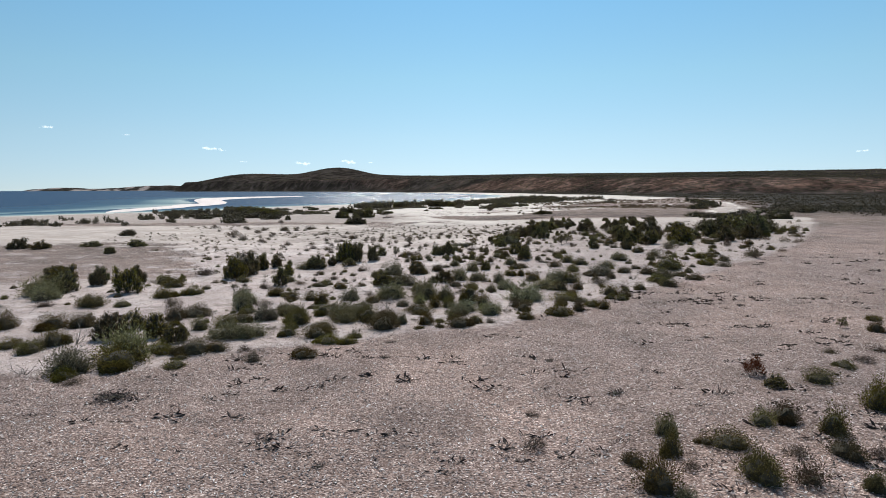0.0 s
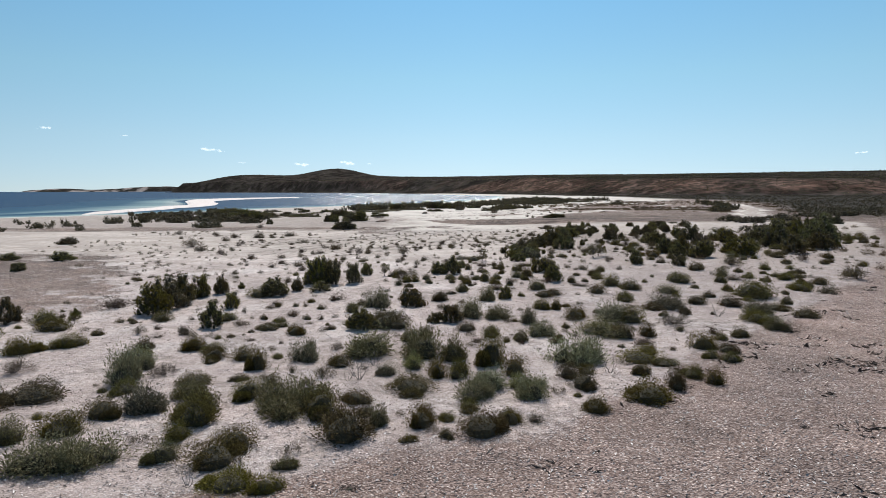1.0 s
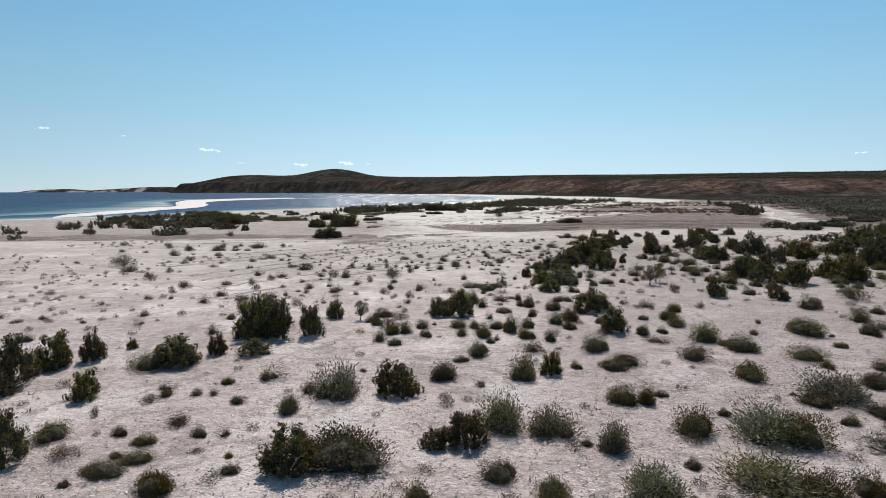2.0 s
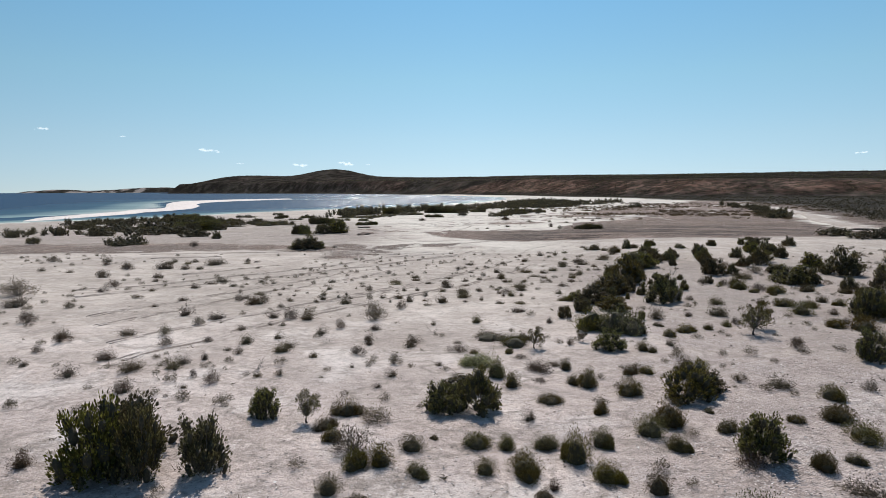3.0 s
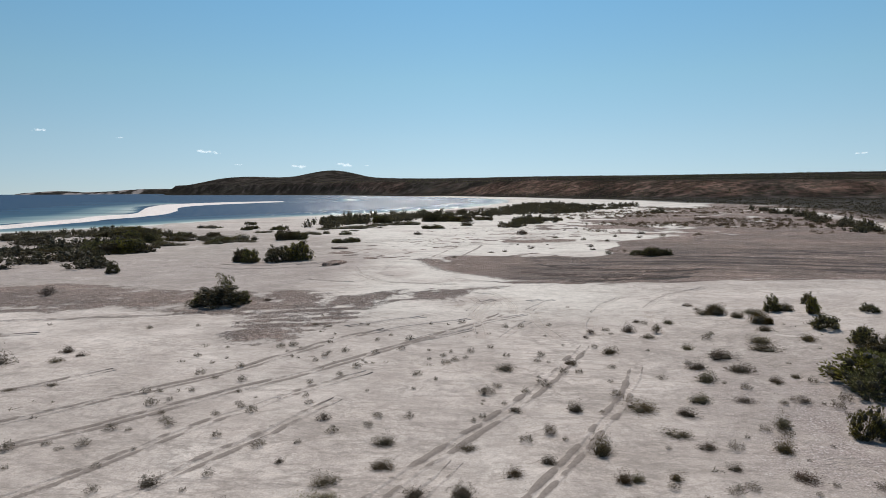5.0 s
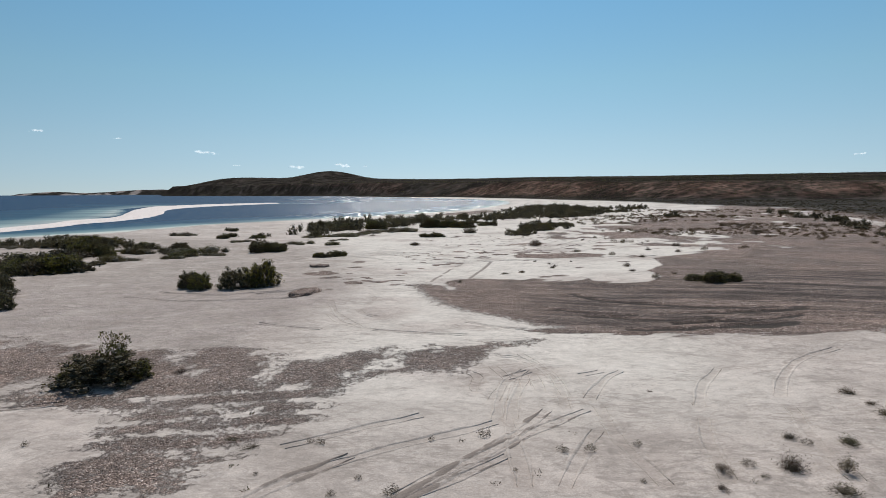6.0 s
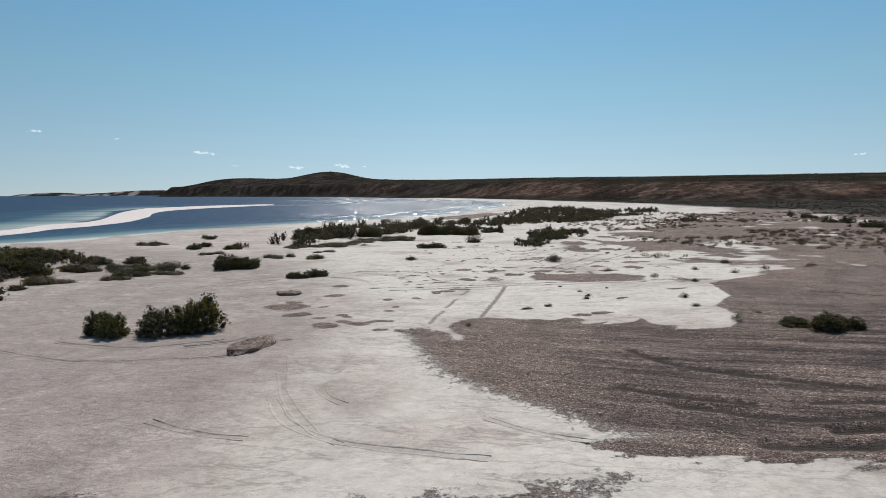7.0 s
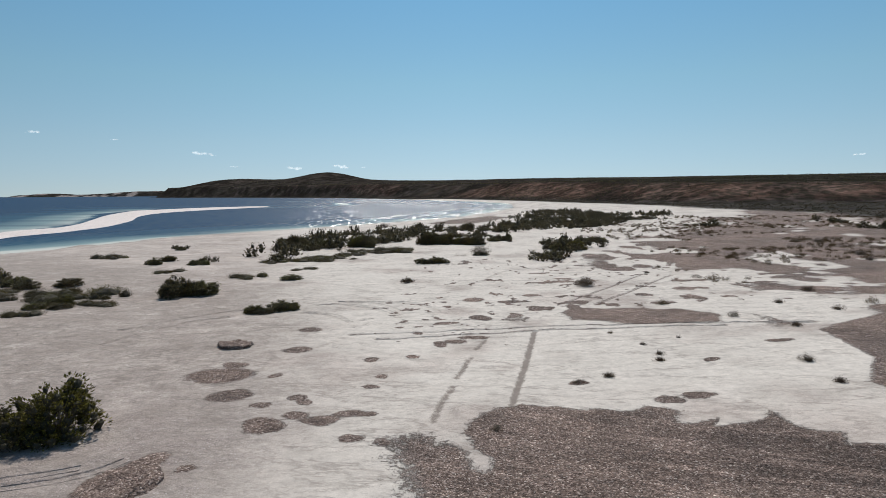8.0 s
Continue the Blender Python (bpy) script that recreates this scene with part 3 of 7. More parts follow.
    redsoil = ramp(t, noise_of(t, 0.11, 6, 0.65), [(0.35, (0.075, 0.046, 0.036)), (0.55, (0.125, 0.078, 0.062)), (0.75, (0.22, 0.145, 0.118))])
    soil = mix(t, red, soil, redsoil)
    leafy = ramp(t, noise_of(t, 0.35, 5, 0.7), [(0.3, (0.02, 0.0185, 0.0145)), (0.7, (0.036, 0.0325, 0.025))])
    patch = ramp(t, noise_of(t, 0.035, 8, 0.72), [(0.43, 0.6), (0.5, 0.95), (0.57, 1.5)])
    soil = mix(t, 1.0, soil, patch, "MULTIPLY")
    leafy = mix(t, 1.0, leafy, patch, "MULTIPLY")
    thick = maths(t, "SUBTRACT", 1.05, maths(t, "MULTIPLY", red, 0.3))
    soil = mix(t, maths(t, "MULTIPLY", clump, thick, True), soil, leafy)
    colour = mix(t, scrub, colour, soil)
    colour = mix(t, damp, colour, mix(t, 0.45, colour, (0.20, 0.18, 0.155)))
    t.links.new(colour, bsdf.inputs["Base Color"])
    bsdf.inputs["Roughness"].default_value = 0.92
    t.links.new(maths(t, "MULTIPLY", maths(t, "SUBTRACT", 1.0, scrub), 0.2), bsdf.inputs["Specular IOR Level"])
    # relief
    pebble = maths(t, "MULTIPLY", stones.outputs["Distance"], maths(t, "MAXIMUM", bed, maths(t, "MULTIPLY", litter, 0.7)))
    relief = maths(t, "ADD", maths(t, "MULTIPLY", pebble, -0.5), maths(t, "MULTIPLY", maths(t, "MULTIPLY", noise_of(t, 7, 6, 0.65), 0.8), maths(t, "MAXIMUM", bed, rough)))
    relief = maths(t, "ADD", relief, maths(t, "MULTIPLY", maths(t, "MULTIPLY", noise_of(t, 1.6, 5, 0.6, (0.8, 1.2, 1.0), 15), 1.3), maths(t, "MAXIMUM", bed, maths(t, "ADD", 0.25, maths(t, "MULTIPLY", rough, 0.6)))))
    bump = node(t, "ShaderNodeBump", Strength=0.9, Distance=0.08)
    t.links.new(relief, bump.inputs["Height"])
    t.links.new(bump.outputs["Normal"], bsdf.inputs["Normal"])
    return m


def leaf_material(name, low, high, tip, rough=0.6):
    m, t, bsdf = shader(name)
    rnd = t.nodes.new("ShaderNodeObjectInfo").outputs["Random"]
    isl = t.nodes.new("ShaderNodeNewGeometry").outputs["Random Per Island"]
    base = mix(t, isl, low, high)
    base = mix(t, ramp(t, isl, [(0.78, 0.0), (0.95, 1.0)]), base, tip)
    shift = node(t, "ShaderNodeHueSaturation")
    t.links.new(base, shift.inputs["Color"])
    t.links.new(maths(t, "ADD", 0.475, maths(t, "MULTIPLY", rnd, 0.05)), shift.inputs["Hue"])
    t.links.new(maths(t, "ADD", 0.72, maths(t, "MULTIPLY", rnd, 0.5)), shift.inputs["Value"])
    t.links.new(maths(t, "ADD", 0.8, maths(t, "MULTIPLY", maths(t, "FRACT", maths(t, "MULTIPLY", rnd, 7.7)), 0.4)), shift.inputs["Saturation"])
    t.links.new(shift.outputs["Color"], bsdf.inputs["Base Color"])
    bsdf.inputs["Roughness"].default_value = rough
    bsdf.inputs["Specular IOR Level"].default_value = 0.12
    # some light comes through thin leaves
    glow = t.nodes.new("ShaderNodeBsdfTranslucent")
    t.links.new(shift.outputs["Color"], glow.inputs["Color"])
    both = node(t, "ShaderNodeMixShader", Fac=0.22)
    t.links.new(bsdf.outputs[0], both.inputs[1])
    t.links.new(glow.outputs[0], both.inputs[2])
    t.links.new(both.outputs[0], t.nodes["Material Output"].inputs["Surface"])
    return m


def wood_material(name, low, high):
    m, t, bsdf = shader(name)
    t.links.new(ramp(t, noise_of(t, 30, 4, 0.6), [(0.3, low), (0.7, high)]), bsdf.inputs["Base Color"])
    bsdf.inputs["Roughness"].default_value = 0.9
    return m


def sea_material():
    m, t, bsdf = shader("sea_water")
    depth = attribute(t, "depth")
    body = ramp(t, depth, [(0.0, (0.56, 0.56, 0.50)), (0.05, (0.20, 0.28, 0.28)), (0.25, (0.026, 0.075, 0.115)), (0.6, (0.008, 0.036, 0.08)), (1.0, (0.005, 0.036, 0.085))])
    gust = noise_of(t, 1.0, 6, 0.65, (0.008, 0.045, 1.0))
    body = mix(t, ramp(t, gust, [(0.42, 0.0), (0.62, 0.7)]), body, (0.012, 0.035, 0.075))

    def ripples(size, lean):
        """Small tilted faces of the chop."""
        n = cells_of(t, 1.0, "F1", size)
        mid = t.nodes.new("ShaderNodeVectorMath")
        mid.operation = "SUBTRACT"
        t.links.new(n.outputs["Color"], mid.inputs[0])
        mid.inputs[1].default_value = (0.5, 0.5, 0.5)
        tilt = t.nodes.new("ShaderNodeVectorMath")
        tilt.operation = "MULTIPLY_ADD"
        t.links.new(mid.outputs[0], tilt.inputs[0])
        tilt.inputs[1].default_value, tilt.inputs[2].default_value = (*lean, 0.0), (0, 0, 1)
        unit_n = t.nodes.new("ShaderNodeVectorMath")
        unit_n.operation = "NORMALIZE"
        t.links.new(tilt.outputs[0], unit_n.inputs[0])
        return unit_n.outputs[0]

    bulk, gloss = t.nodes.new("ShaderNodeBsdfDiffuse"), node(t, "ShaderNodeBsdfGlossy", Roughness=0.25)
    t.links.new(body, bulk.inputs["Color"])
    t.links.new(ripples((2.0, 0.5, 1.0), (0.22, 0.8)), gloss.inputs["Normal"])
    both = node(t, "ShaderNodeMixShader", Fac=0.09)
    t.links.new(bulk.outputs[0], both.inputs[1])
    t.links.new(gloss.outputs[0], both.inputs[2])
    spark = node(t, "ShaderNodeBsdfGlossy", Roughness=0.22)
    t.links.new(ripples((3.4, 0.55, 1.0), (0.36, 1.5)), spark.inputs["Normal"])
    all3 = node(t, "ShaderNodeMixShader", Fac=0.07)
    t.links.new(both.outputs[0], all3.inputs[1])
    t.links.new(spark.outputs[0], all3.inputs[2])
    t.links.new(all3.outputs[0], t.nodes["Material Output"].inputs["Surface"])
    return m


def flake_material():
    m, t, bsdf = shader("shell_flakes")
    isl = t.nodes.new("ShaderNodeNewGeometry").outputs["Random Per Island"]
    t.links.new(ramp(t, isl, [(0.0, (0.13, 0.098, 0.084)), (0.35, (0.23, 0.178, 0.157)), (0.6, (0.38, 0.315, 0.288)), (0.85, (0.54, 0.485, 0.455)), (1.0, (0.78, 0.74, 0.71))]),
                bsdf.inputs["Base Color"])
    bsdf.inputs["Roughness"].default_value = 0.7
    return m


def cloud_material():
    m, t, bsdf = shader("thin_cloud")
    lit = t.nodes.new("ShaderNodeBsdfTranslucent")
    lit.inputs["Color"].default_value = (0.98, 0.98, 0.98, 1)
    veil = t.nodes.new("ShaderNodeBsdfTransparent")
    both = t.nodes.new("ShaderNodeMixShader")
    body = maths(t, "ADD", attribute(t, "thick"), maths(t, "MULTIPLY", maths(t, "SUBTRACT", noise_of(t, 0.05, 6, 0.65), 0.5), 1.6))
    t.links.new(ramp(t, body, [(0.3, 0.0), (1.1, 0.4)]), both.inputs[0])
    t.links.new(veil.outputs[0], both.inputs[1])
    t.links.new(lit.outputs[0], both.inputs[2])
    t.links.new(both.outputs[0], t.nodes["Material Output"].inputs["Surface"])
    return m


GROUND, WATER, FLAKE = ground_material(), sea_material(), flake_material()
DARK_LEAF = leaf_material("dark_fleshy_leaves", (0.055, 0.046, 0.018), (0.14, 0.117, 0.044), (0.27, 0.225, 0.08))
CUSHION_LEAF = leaf_material("olive_brown_heath", (0.058, 0.044, 0.018), (0.142, 0.115, 0.043), (0.235, 0.192, 0.072), 0.75)
PALE_LEAF = leaf_material("pale_green_leaves", (0.115, 0.106, 0.056), (0.25, 0.23, 0.125), (0.36, 0.33, 0.19), 0.7)
MAT_LEAF = leaf_material("olive_samphire", (0.06, 0.05, 0.024), (0.13, 0.11, 0.05), (0.19, 0.15, 0.075), 0.75)
BEACH_LEAF = leaf_material("brown_olive_leaves", (0.045, 0.037, 0.021), (0.11, 0.09, 0.05), (0.19, 0.15, 0.085), 0.7)
GREEN_LEAF = leaf_material("bright_olive_leaves", (0.07, 0.068, 0.02), (0.16, 0.15, 0.05), (0.26, 0.24, 0.08))
SPARSE_LEAF = leaf_material("grey_brown_leaves", (0.07, 0.05, 0.036), (0.14, 0.105, 0.074), (0.19, 0.155, 0.10), 0.8)
RUSTY_LEAF = leaf_material("rusty_dry_leaves", (0.11, 0.05, 0.025), (0.20, 0.095, 0.045), (0.24, 0.14, 0.07), 0.8)
FAR_LEAF = leaf_material("far_scrub_leaves", (0.06, 0.055, 0.036), (0.14, 0.125, 0.08), (0.21, 0.185, 0.12), 0.8)
BARK = wood_material("grey_brown_bark", (0.07, 0.055, 0.045), (0.16, 0.13, 0.11))
# near-black core colour: the shade between the leaves, painted on solid lumps
HEART_SHADE = wood_material("inner_bush_shade", (0.032, 0.027, 0.017), (0.065, 0.054, 0.031))
WEED = wood_material("dry_weed", (0.028, 0.02, 0.016), (0.085, 0.06, 0.05))
TWIG_LEAF = leaf_material("brown_olive_twigs", (0.065, 0.047, 0.028), (0.14, 0.108, 0.062), (0.21, 0.17, 0.10), 0.8)
DEAD_WOOD = wood_material("bleached_dead_wood", (0.10, 0.085, 0.075), (0.26, 0.23, 0.205))


def mesh_of(name, verts, faces, material, smooth=False, inner=None, inner_faces=()):
    me = bpy.data.meshes.new(name)
    me.from_pydata(verts, [], faces)
    me.materials.append(material)
    if inner:
        me.materials.append(inner)
        for k in inner_faces:
            me.polygons[k].material_index = 1
    if smooth:
        me.shade_smooth()
    me.update()
    return me


def part(name, me, parent, label=""):
    ob = new(name, me)
    ob.parent = parent
    return tagged(ob, label)


# ---- ground, one sheet ----
def graded(lo, fine_lo, fine_hi, hi, step, grow=1.07, cap=1e9, until=0):
    """Grid lines: even between fine_lo and fine_hi, wider outside, no wider than cap up to until."""
    mid = list(np.arange(fine_lo, fine_hi + step / 2, step))
    sides = []
    for sign, limit in ((1, hi), (-1, lo)):
        line, s = [mid[-1] if sign > 0 else mid[0]], step
        while sign * line[-1] < sign * limit:
            s = s * grow if abs(line[-1]) > until else min(s * grow, cap)
            line.append(line[-1] + sign * s)
        sides.append(line)
    return np.array(sides[1][:0:-1] + mid + sides[0][1:])


def grid_mesh(name, gx, gy, zs, material):
    ny, nx = gx.shape
    me = bpy.data.meshes.new(name)
    me.vertices.add(nx * ny)
    me.vertices.foreach_set("co", np.stack([gx, gy, zs], -1).astype(np.float32).ravel())
    i = (np.arange(ny - 1)[:, None] * nx + np.arange(nx - 1)[None, :]).ravel()
    quads = np.stack([i, i + 1, i + 1 + nx, i + nx], -1).astype(np.int32)
    me.loops.add(quads.size)
    me.loops.foreach_set("vertex_index", quads.ravel())
    me.polygons.add(len(quads))
    me.polygons.foreach_set("loop_start", np.arange(0, quads.size, 4, dtype=np.int32))
    me.update(calc_edges=True)
    me.materials.append(material)
    me.shade_smooth()
    return me


def layer(me, name, values):
    a = me.attributes.new(name, "FLOAT", "POINT")
    a.data.foreach_set("value", np.asarray(values, np.float32).ravel())


def scrub_mask(x, y):
    p = inside(x, y, PLATEAU)
    plain = inside(x, y, [(46, 55), (43, 84), (49, 98), (57, 111), (75, 152), (91, 206), (85, 252), (78, 330), (60, 420), (40, 540), (400, 400), (900, 150), (900, -60), (90, -60)])
    plain = plain + 5 * (fbm(x / 12, y / 12, 61) - 0.5)
    return np.maximum(sm(610, 700, y), np.maximum(sm(-18 - 12 * sm(600, 800, y), 4 - 12 * sm(600, 800, y), p), sm(-5, 5, plain) * 0.97))


def dress(me, gx, gy, g, rut, fur, faint):
    """What the ground is made of, point by point."""
    d = inside(gx, gy, SHORE)
    layer(me, "gravel", g * (1 - sm(150, 240, gy) * 0.3))
    layer(me, "rut", rut * (1 - 0.3 * g))
    layer(me, "furrow_shade", fur)
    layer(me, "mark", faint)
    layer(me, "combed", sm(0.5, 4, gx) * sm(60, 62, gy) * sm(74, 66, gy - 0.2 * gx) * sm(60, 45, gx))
    layer(me, "beige", sm(27, 42, gy))
    west = sm(-3, -7, gx + 4 * (fbm(gx / 5, gy / 5, 67) - 0.5)) * sm(57, 61, gy) * sm(92, 80, gy + 0.8 * gx)
    layer(me, "dirty", 0.85 * west + 0.25 * sm(2, 7, gx) * sm(64.5, 62, gy) * sm(57, 59.5, gy) + 0.5 * sm(3, 7, gx) * sm(26, 32, gy) * sm(54, 48, gy) + 0.35 * sm(30, 40, gy) * sm(60, 50, gy) * sm(0.45, 0.62, fbm(gx / 4, gy / 4, 69)))
    layer(me, "clean", np.maximum(sm(68, 76, gy) * sm(-8, 0, gx + 0.3 * (gy - 75)), 0.8 * sm(52, 58, gy) * sm(-6, -2, gx) * sm(9, 4, gx)) * sm(0.2, 0.5, fbm(gx / 2.5, gy / 2.5, 70)))
    road = sm(2.6, 1.6, line_distance(gx, gy, ROAD) + 1.2 * (fbm(gx / 4, gy / 4, 63) - 0.5))
    layer(me, "scrub", scrub_mask(gx, gy) * (1 - road))
    p = inside(gx, gy, PLATEAU)
    layer(me, "red", sm(8, 20, p) * sm(60, 34, p) * sm(290, 340, gy) * sm(1500, 700, gy) * sm(0.35, 0.55, fbm(gx / 60, gy / 60, 66) + 0.1 * sm(900, 600, gy)) * (0.45 + 0.55 * sm(430, 160, gx)) * (1 - 0.4 * sm(500, 900, gy)) + 0.12 * sm(20, 60, p) * sm(0.5, 0.6, fbm(gx / 30, gy / 30, 68)))
    edge = np.abs(d)
    layer(me, "damp", sm(3.2, 0.4, edge) + sm(6, 2, np.abs(inside(gx, gy, TONGUE)) ) * 0.6 * (inside(gx, gy, TONGUE) > 0))
    shells = sm(30, 24, gy + 3 * (fbm(gx / 3, gy / 3, 65) - 0.5)) * 0.75 + 0.2 * sm(24, 16, gy) + 0.75 * sm(1.2, 4.5, gx - 0.12 * np.maximum(gy - 34, 0)) * sm(20, 28, gy) * sm(52, 45, gy) + 0.45 * sm(34, 30, gy) * sm(24, 30, gy) + 0.5 * west * sm(78, 70, gy)
    shells = shells * np.where(inside(gx, gy, RIDGE) > -0.4, 1.0, np.where(gy < 32, 0.65, 0.85))
    layer(me, "litter", np.clip(shells, 0, 1) * np.where(gy > 50, 1 - g, 1))


def build_ground():
    xs, ys = graded(-400, -13, 12, 420, 0.1, 1.065), graded(-80, 5, 90, 2600, 0.115, 1.055, 11, 1750)
    gx, gy = np.meshgrid(xs, ys)
    gx = gx * (1 + np.maximum(gy - 92, 0) / 110)         # the sheet fans out with distance
    z, g, rut, fur, faint = surface(gx, gy)
    me = grid_mesh("ground", gx, gy, z, GROUND)
    dress(me, gx, gy, g, rut, fur, faint)
    return tagged(new("ground", me), "pale shell sand flat with grey gravel beds and far red scrubland", "ground", kind="structure")


build_ground()


# ---- sea ----
def build_sea():
    xs, ys = graded(-4300, -110, 40, 400, 2.5, 1.08), graded(-600, 110, 540, 4700, 3.0, 1.05)
    gx, gy = np.meshgrid(xs, ys)
    me = grid_mesh("sea", gx, gy, np.full(gx.shape, SEA), WATER)
    d = np.maximum(-inside(gx, gy, SHORE), 0)
    bar = np.maximum(-inside(gx, gy, BAR), 0)
    west = inside(gx, gy, [(-76, 100), (-62, 146), (-74, 188), (-104, 250), (-118, 320), (-300, 330), (-300, 100)])
    shoal = sm(60, 5, bar) * (west > 0)
    deep = np.clip(np.minimum(d / 26, 1) * 0.75 + 0.25 * sm(60, 500, d), 0, 1)
    deep = np.minimum(deep, 0.03 + 0.10 * sm(0, 3, np.minimum(d, bar)) + 0.9 * sm(2, 30, np.minimum(d, bar + 25 * (1 - shoal))))
    deep = deep * (1 - 0.78 * shoal)
    deep = deep * (1 - 0.6 * sm(0.55, 0.7, fbm(gx / 60, gy / 25, 81)) * sm(250, 350, gy) * sm(900, 600, gy) * sm(-260, -120, gx))
    deep = deep * (1 - 0.97 * sm(9, 2, line_distance(gx, gy, SHOAL)) * sm(0.3, 0.5, fbm(gx / 15, gy / 40, 83)))
    layer(me, "depth", deep)
    return tagged(new("sea", me), "calm blue bay water with turquoise shoals", "sea", kind="structure")


build_sea()


def ribbon(line, offset, wide, strong, seed):
    """A thin ragged lip of turned sand beside a line: rows of five points across, and how strong it is."""
    p = np.array(rounded(line))
    along_it = np.concatenate([[0], np.cumsum(np.hypot(*np.diff(p, axis=0).T))])
    s = np.arange(0, along_it[-1], 0.07)
    p = np.stack([np.interp(s, along_it, p[:, 0]), np.interp(s, along_it, p[:, 1])], -1)
    way = unit(np.gradient(p, axis=0))
    side = np.stack([way[:, 1], -way[:, 0]], -1)
    p = p + side * (offset + 0.10 * (fbm(s / 0.9, s * 0 + seed, 111)[:, None] - 0.5))
    body = fbm(s / 0.35, s * 0 + 3.7 * seed, 112) + 0.5 * (fbm(s / 2.5, s * 0 + seed, 113) - 0.5)
    w = wide * (0.3 + 1.2 * body) * sm(-0.2, 1.0, s) * sm(s[-1] + 0.2, s[-1] - 1.0, s)
    u = np.linspace(-1, 1, 5)[None, :]
    gx, gy = p[:, :1] + side[:, :1] * u * w[:, None], p[:, 1:] + side[:, 1:] * u * w[:, None]
    z = surface(gx, gy)[0] + 0.005 + (1 - np.abs(u)) * (0.004 + 0.016 * body[:, None]) - 0.02 * (np.abs(u) > 0.9)
    return gx, gy, z, np.clip(strong * np.clip(2.6 * body[:, None] - 0.55, 0, 1.15) * (1 - u ** 2), 0, 1)


def build_wheel_lines():
    """The sharp lips of the wheel ruts and turning marks."""
    verts, faces, tone, base = [], [], [], 0
    strips = [(line, off, 0.09, 1.1) for line in RUTS[:10] for off in (-0.1, 0.1)] + [(line, off, 0.052, 0.98) for line in RUTS[10:] for off in (-0.1, 0.1)] + [(line, off, 0.06, 0.78) for line in RUTS_FAR for off in (-0.09, 0.11)]
    strips += [(line, off, 0.055, 0.45) for line in MARKS for off in (-0.11, 0.1)]
    for k, (line, off, wide, strong) in enumerate(strips):
        gx, gy, z, t = ribbon(line, off, wide, strong, k)
        n, m = gx.shape
        verts.append(np.stack([gx, gy, z], -1).reshape(-1, 3))
        tone.append(t.ravel())
        i = (np.arange(n - 1)[:, None] * m + np.arange(m - 1)[None, :]).ravel() + base
        faces.append(np.stack([i, i + 1, i + 1 + m, i + m], -1))
        base += n * m
    me = mesh_of("wheel_marks", np.concatenate(verts).tolist(), np.concatenate(faces).tolist(), GROUND, True)
    co = np.concatenate(verts)
    dress(me, co[:, 0], co[:, 1], gravel_mask(co[:, 0], co[:, 1]), np.concatenate(tone), np.zeros(base), np.zeros(base))
    return tagged(new("wheel_marks", me), "ragged dark lips of wheel ruts in pale sand", "wheel marks", kind="stuff")


def build_track():
    """The pale sandy wheel track over the plain."""
    pts = rounded(ROAD)
    pts = [(a[0] + (b[0] - a[0]) * k / 4, a[1] + (b[1] - a[1]) * k / 4) for a, b in zip(pts, pts[1:]) for k in range(4)]
    p = np.array(pts)
    way = unit(np.gradient(p, axis=0))
    u = np.linspace(-1, 1, 9)[None, :]
    wide = 1.05 + 0.7 * (fbm(p[:, 0] / 6, p[:, 1] / 6, 64)[:, None] - 0.5)
    gx, gy = p[:, :1] + way[:, 1:] * u * wide, p[:, 1:] - way[:, :1] * u * wide
    me = grid_mesh("track", gx, gy, land(gx, gy, False) + 0.11 - 0.3 * np.abs(u) ** 6, GROUND)
    layer(me, "dirty", np.full(gx.shape, 0.35))
    layer(me, "beige", np.ones(gx.shape))
    layer(me, "rut", 0.5 * (np.abs(np.abs(u) - 0.45) < 0.15) * np.ones(gx.shape))
    return tagged(new("track", me), "pale sandy wheel track through grey-green scrub", "track", kind="structure")


# ---- sandbar between the bay and the lagoon ----
def build_sandbar():
    e = np.array(BAR_EDGES)
    for k in range(3):
        e = np.concatenate([e[:1], np.stack([0.75 * e[:-1] + 0.25 * e[1:], 0.25 * e[:-1] + 0.75 * e[1:]], 1).reshape(-1, 4), e[-1:]])
    u = np.linspace(-0.04, 1.04, 25)[None, :]
    gx, gy = e[:, :1] * (1 - u) + e[:, 2:3] * u, e[:, 1:2] * (1 - u) + e[:, 3:4] * u
    ragged = 0.06 * (fbm(gx / 5, gy / 5, 87) - 0.5)
    v = np.clip(u + ragged, -0.04, 1.04)
    z = SEA - 0.03 + 0.30 * sm(-0.03, 0.3, v) * sm(1.03, 0.7, v) + 0.06 * fbm(gx / 4, gy / 4, 88) * sm(0.02, 0.1, v) * sm(0.98, 0.9, v)
    z = z - 0.3 * sm(0.06, 0.0, np.linspace(0, 1, len(e)))[:, None] - 0.3 * sm(0.97, 1.0, np.linspace(0, 1, len(e)))[:, None]
    me = grid_mesh("sandbar", gx, gy, z, GROUND)
    layer(me, "clean", np.full(gx.shape, 1.0))
    layer(me, "damp", 0.8 * sm(0.05, 0.0, v) + 0.5 * sm(0.96, 1.0, v))
    return tagged(new("sandbar", me), "white sandbar curving out between bay and lagoon", "sandbar", kind="structure")


build_sandbar()


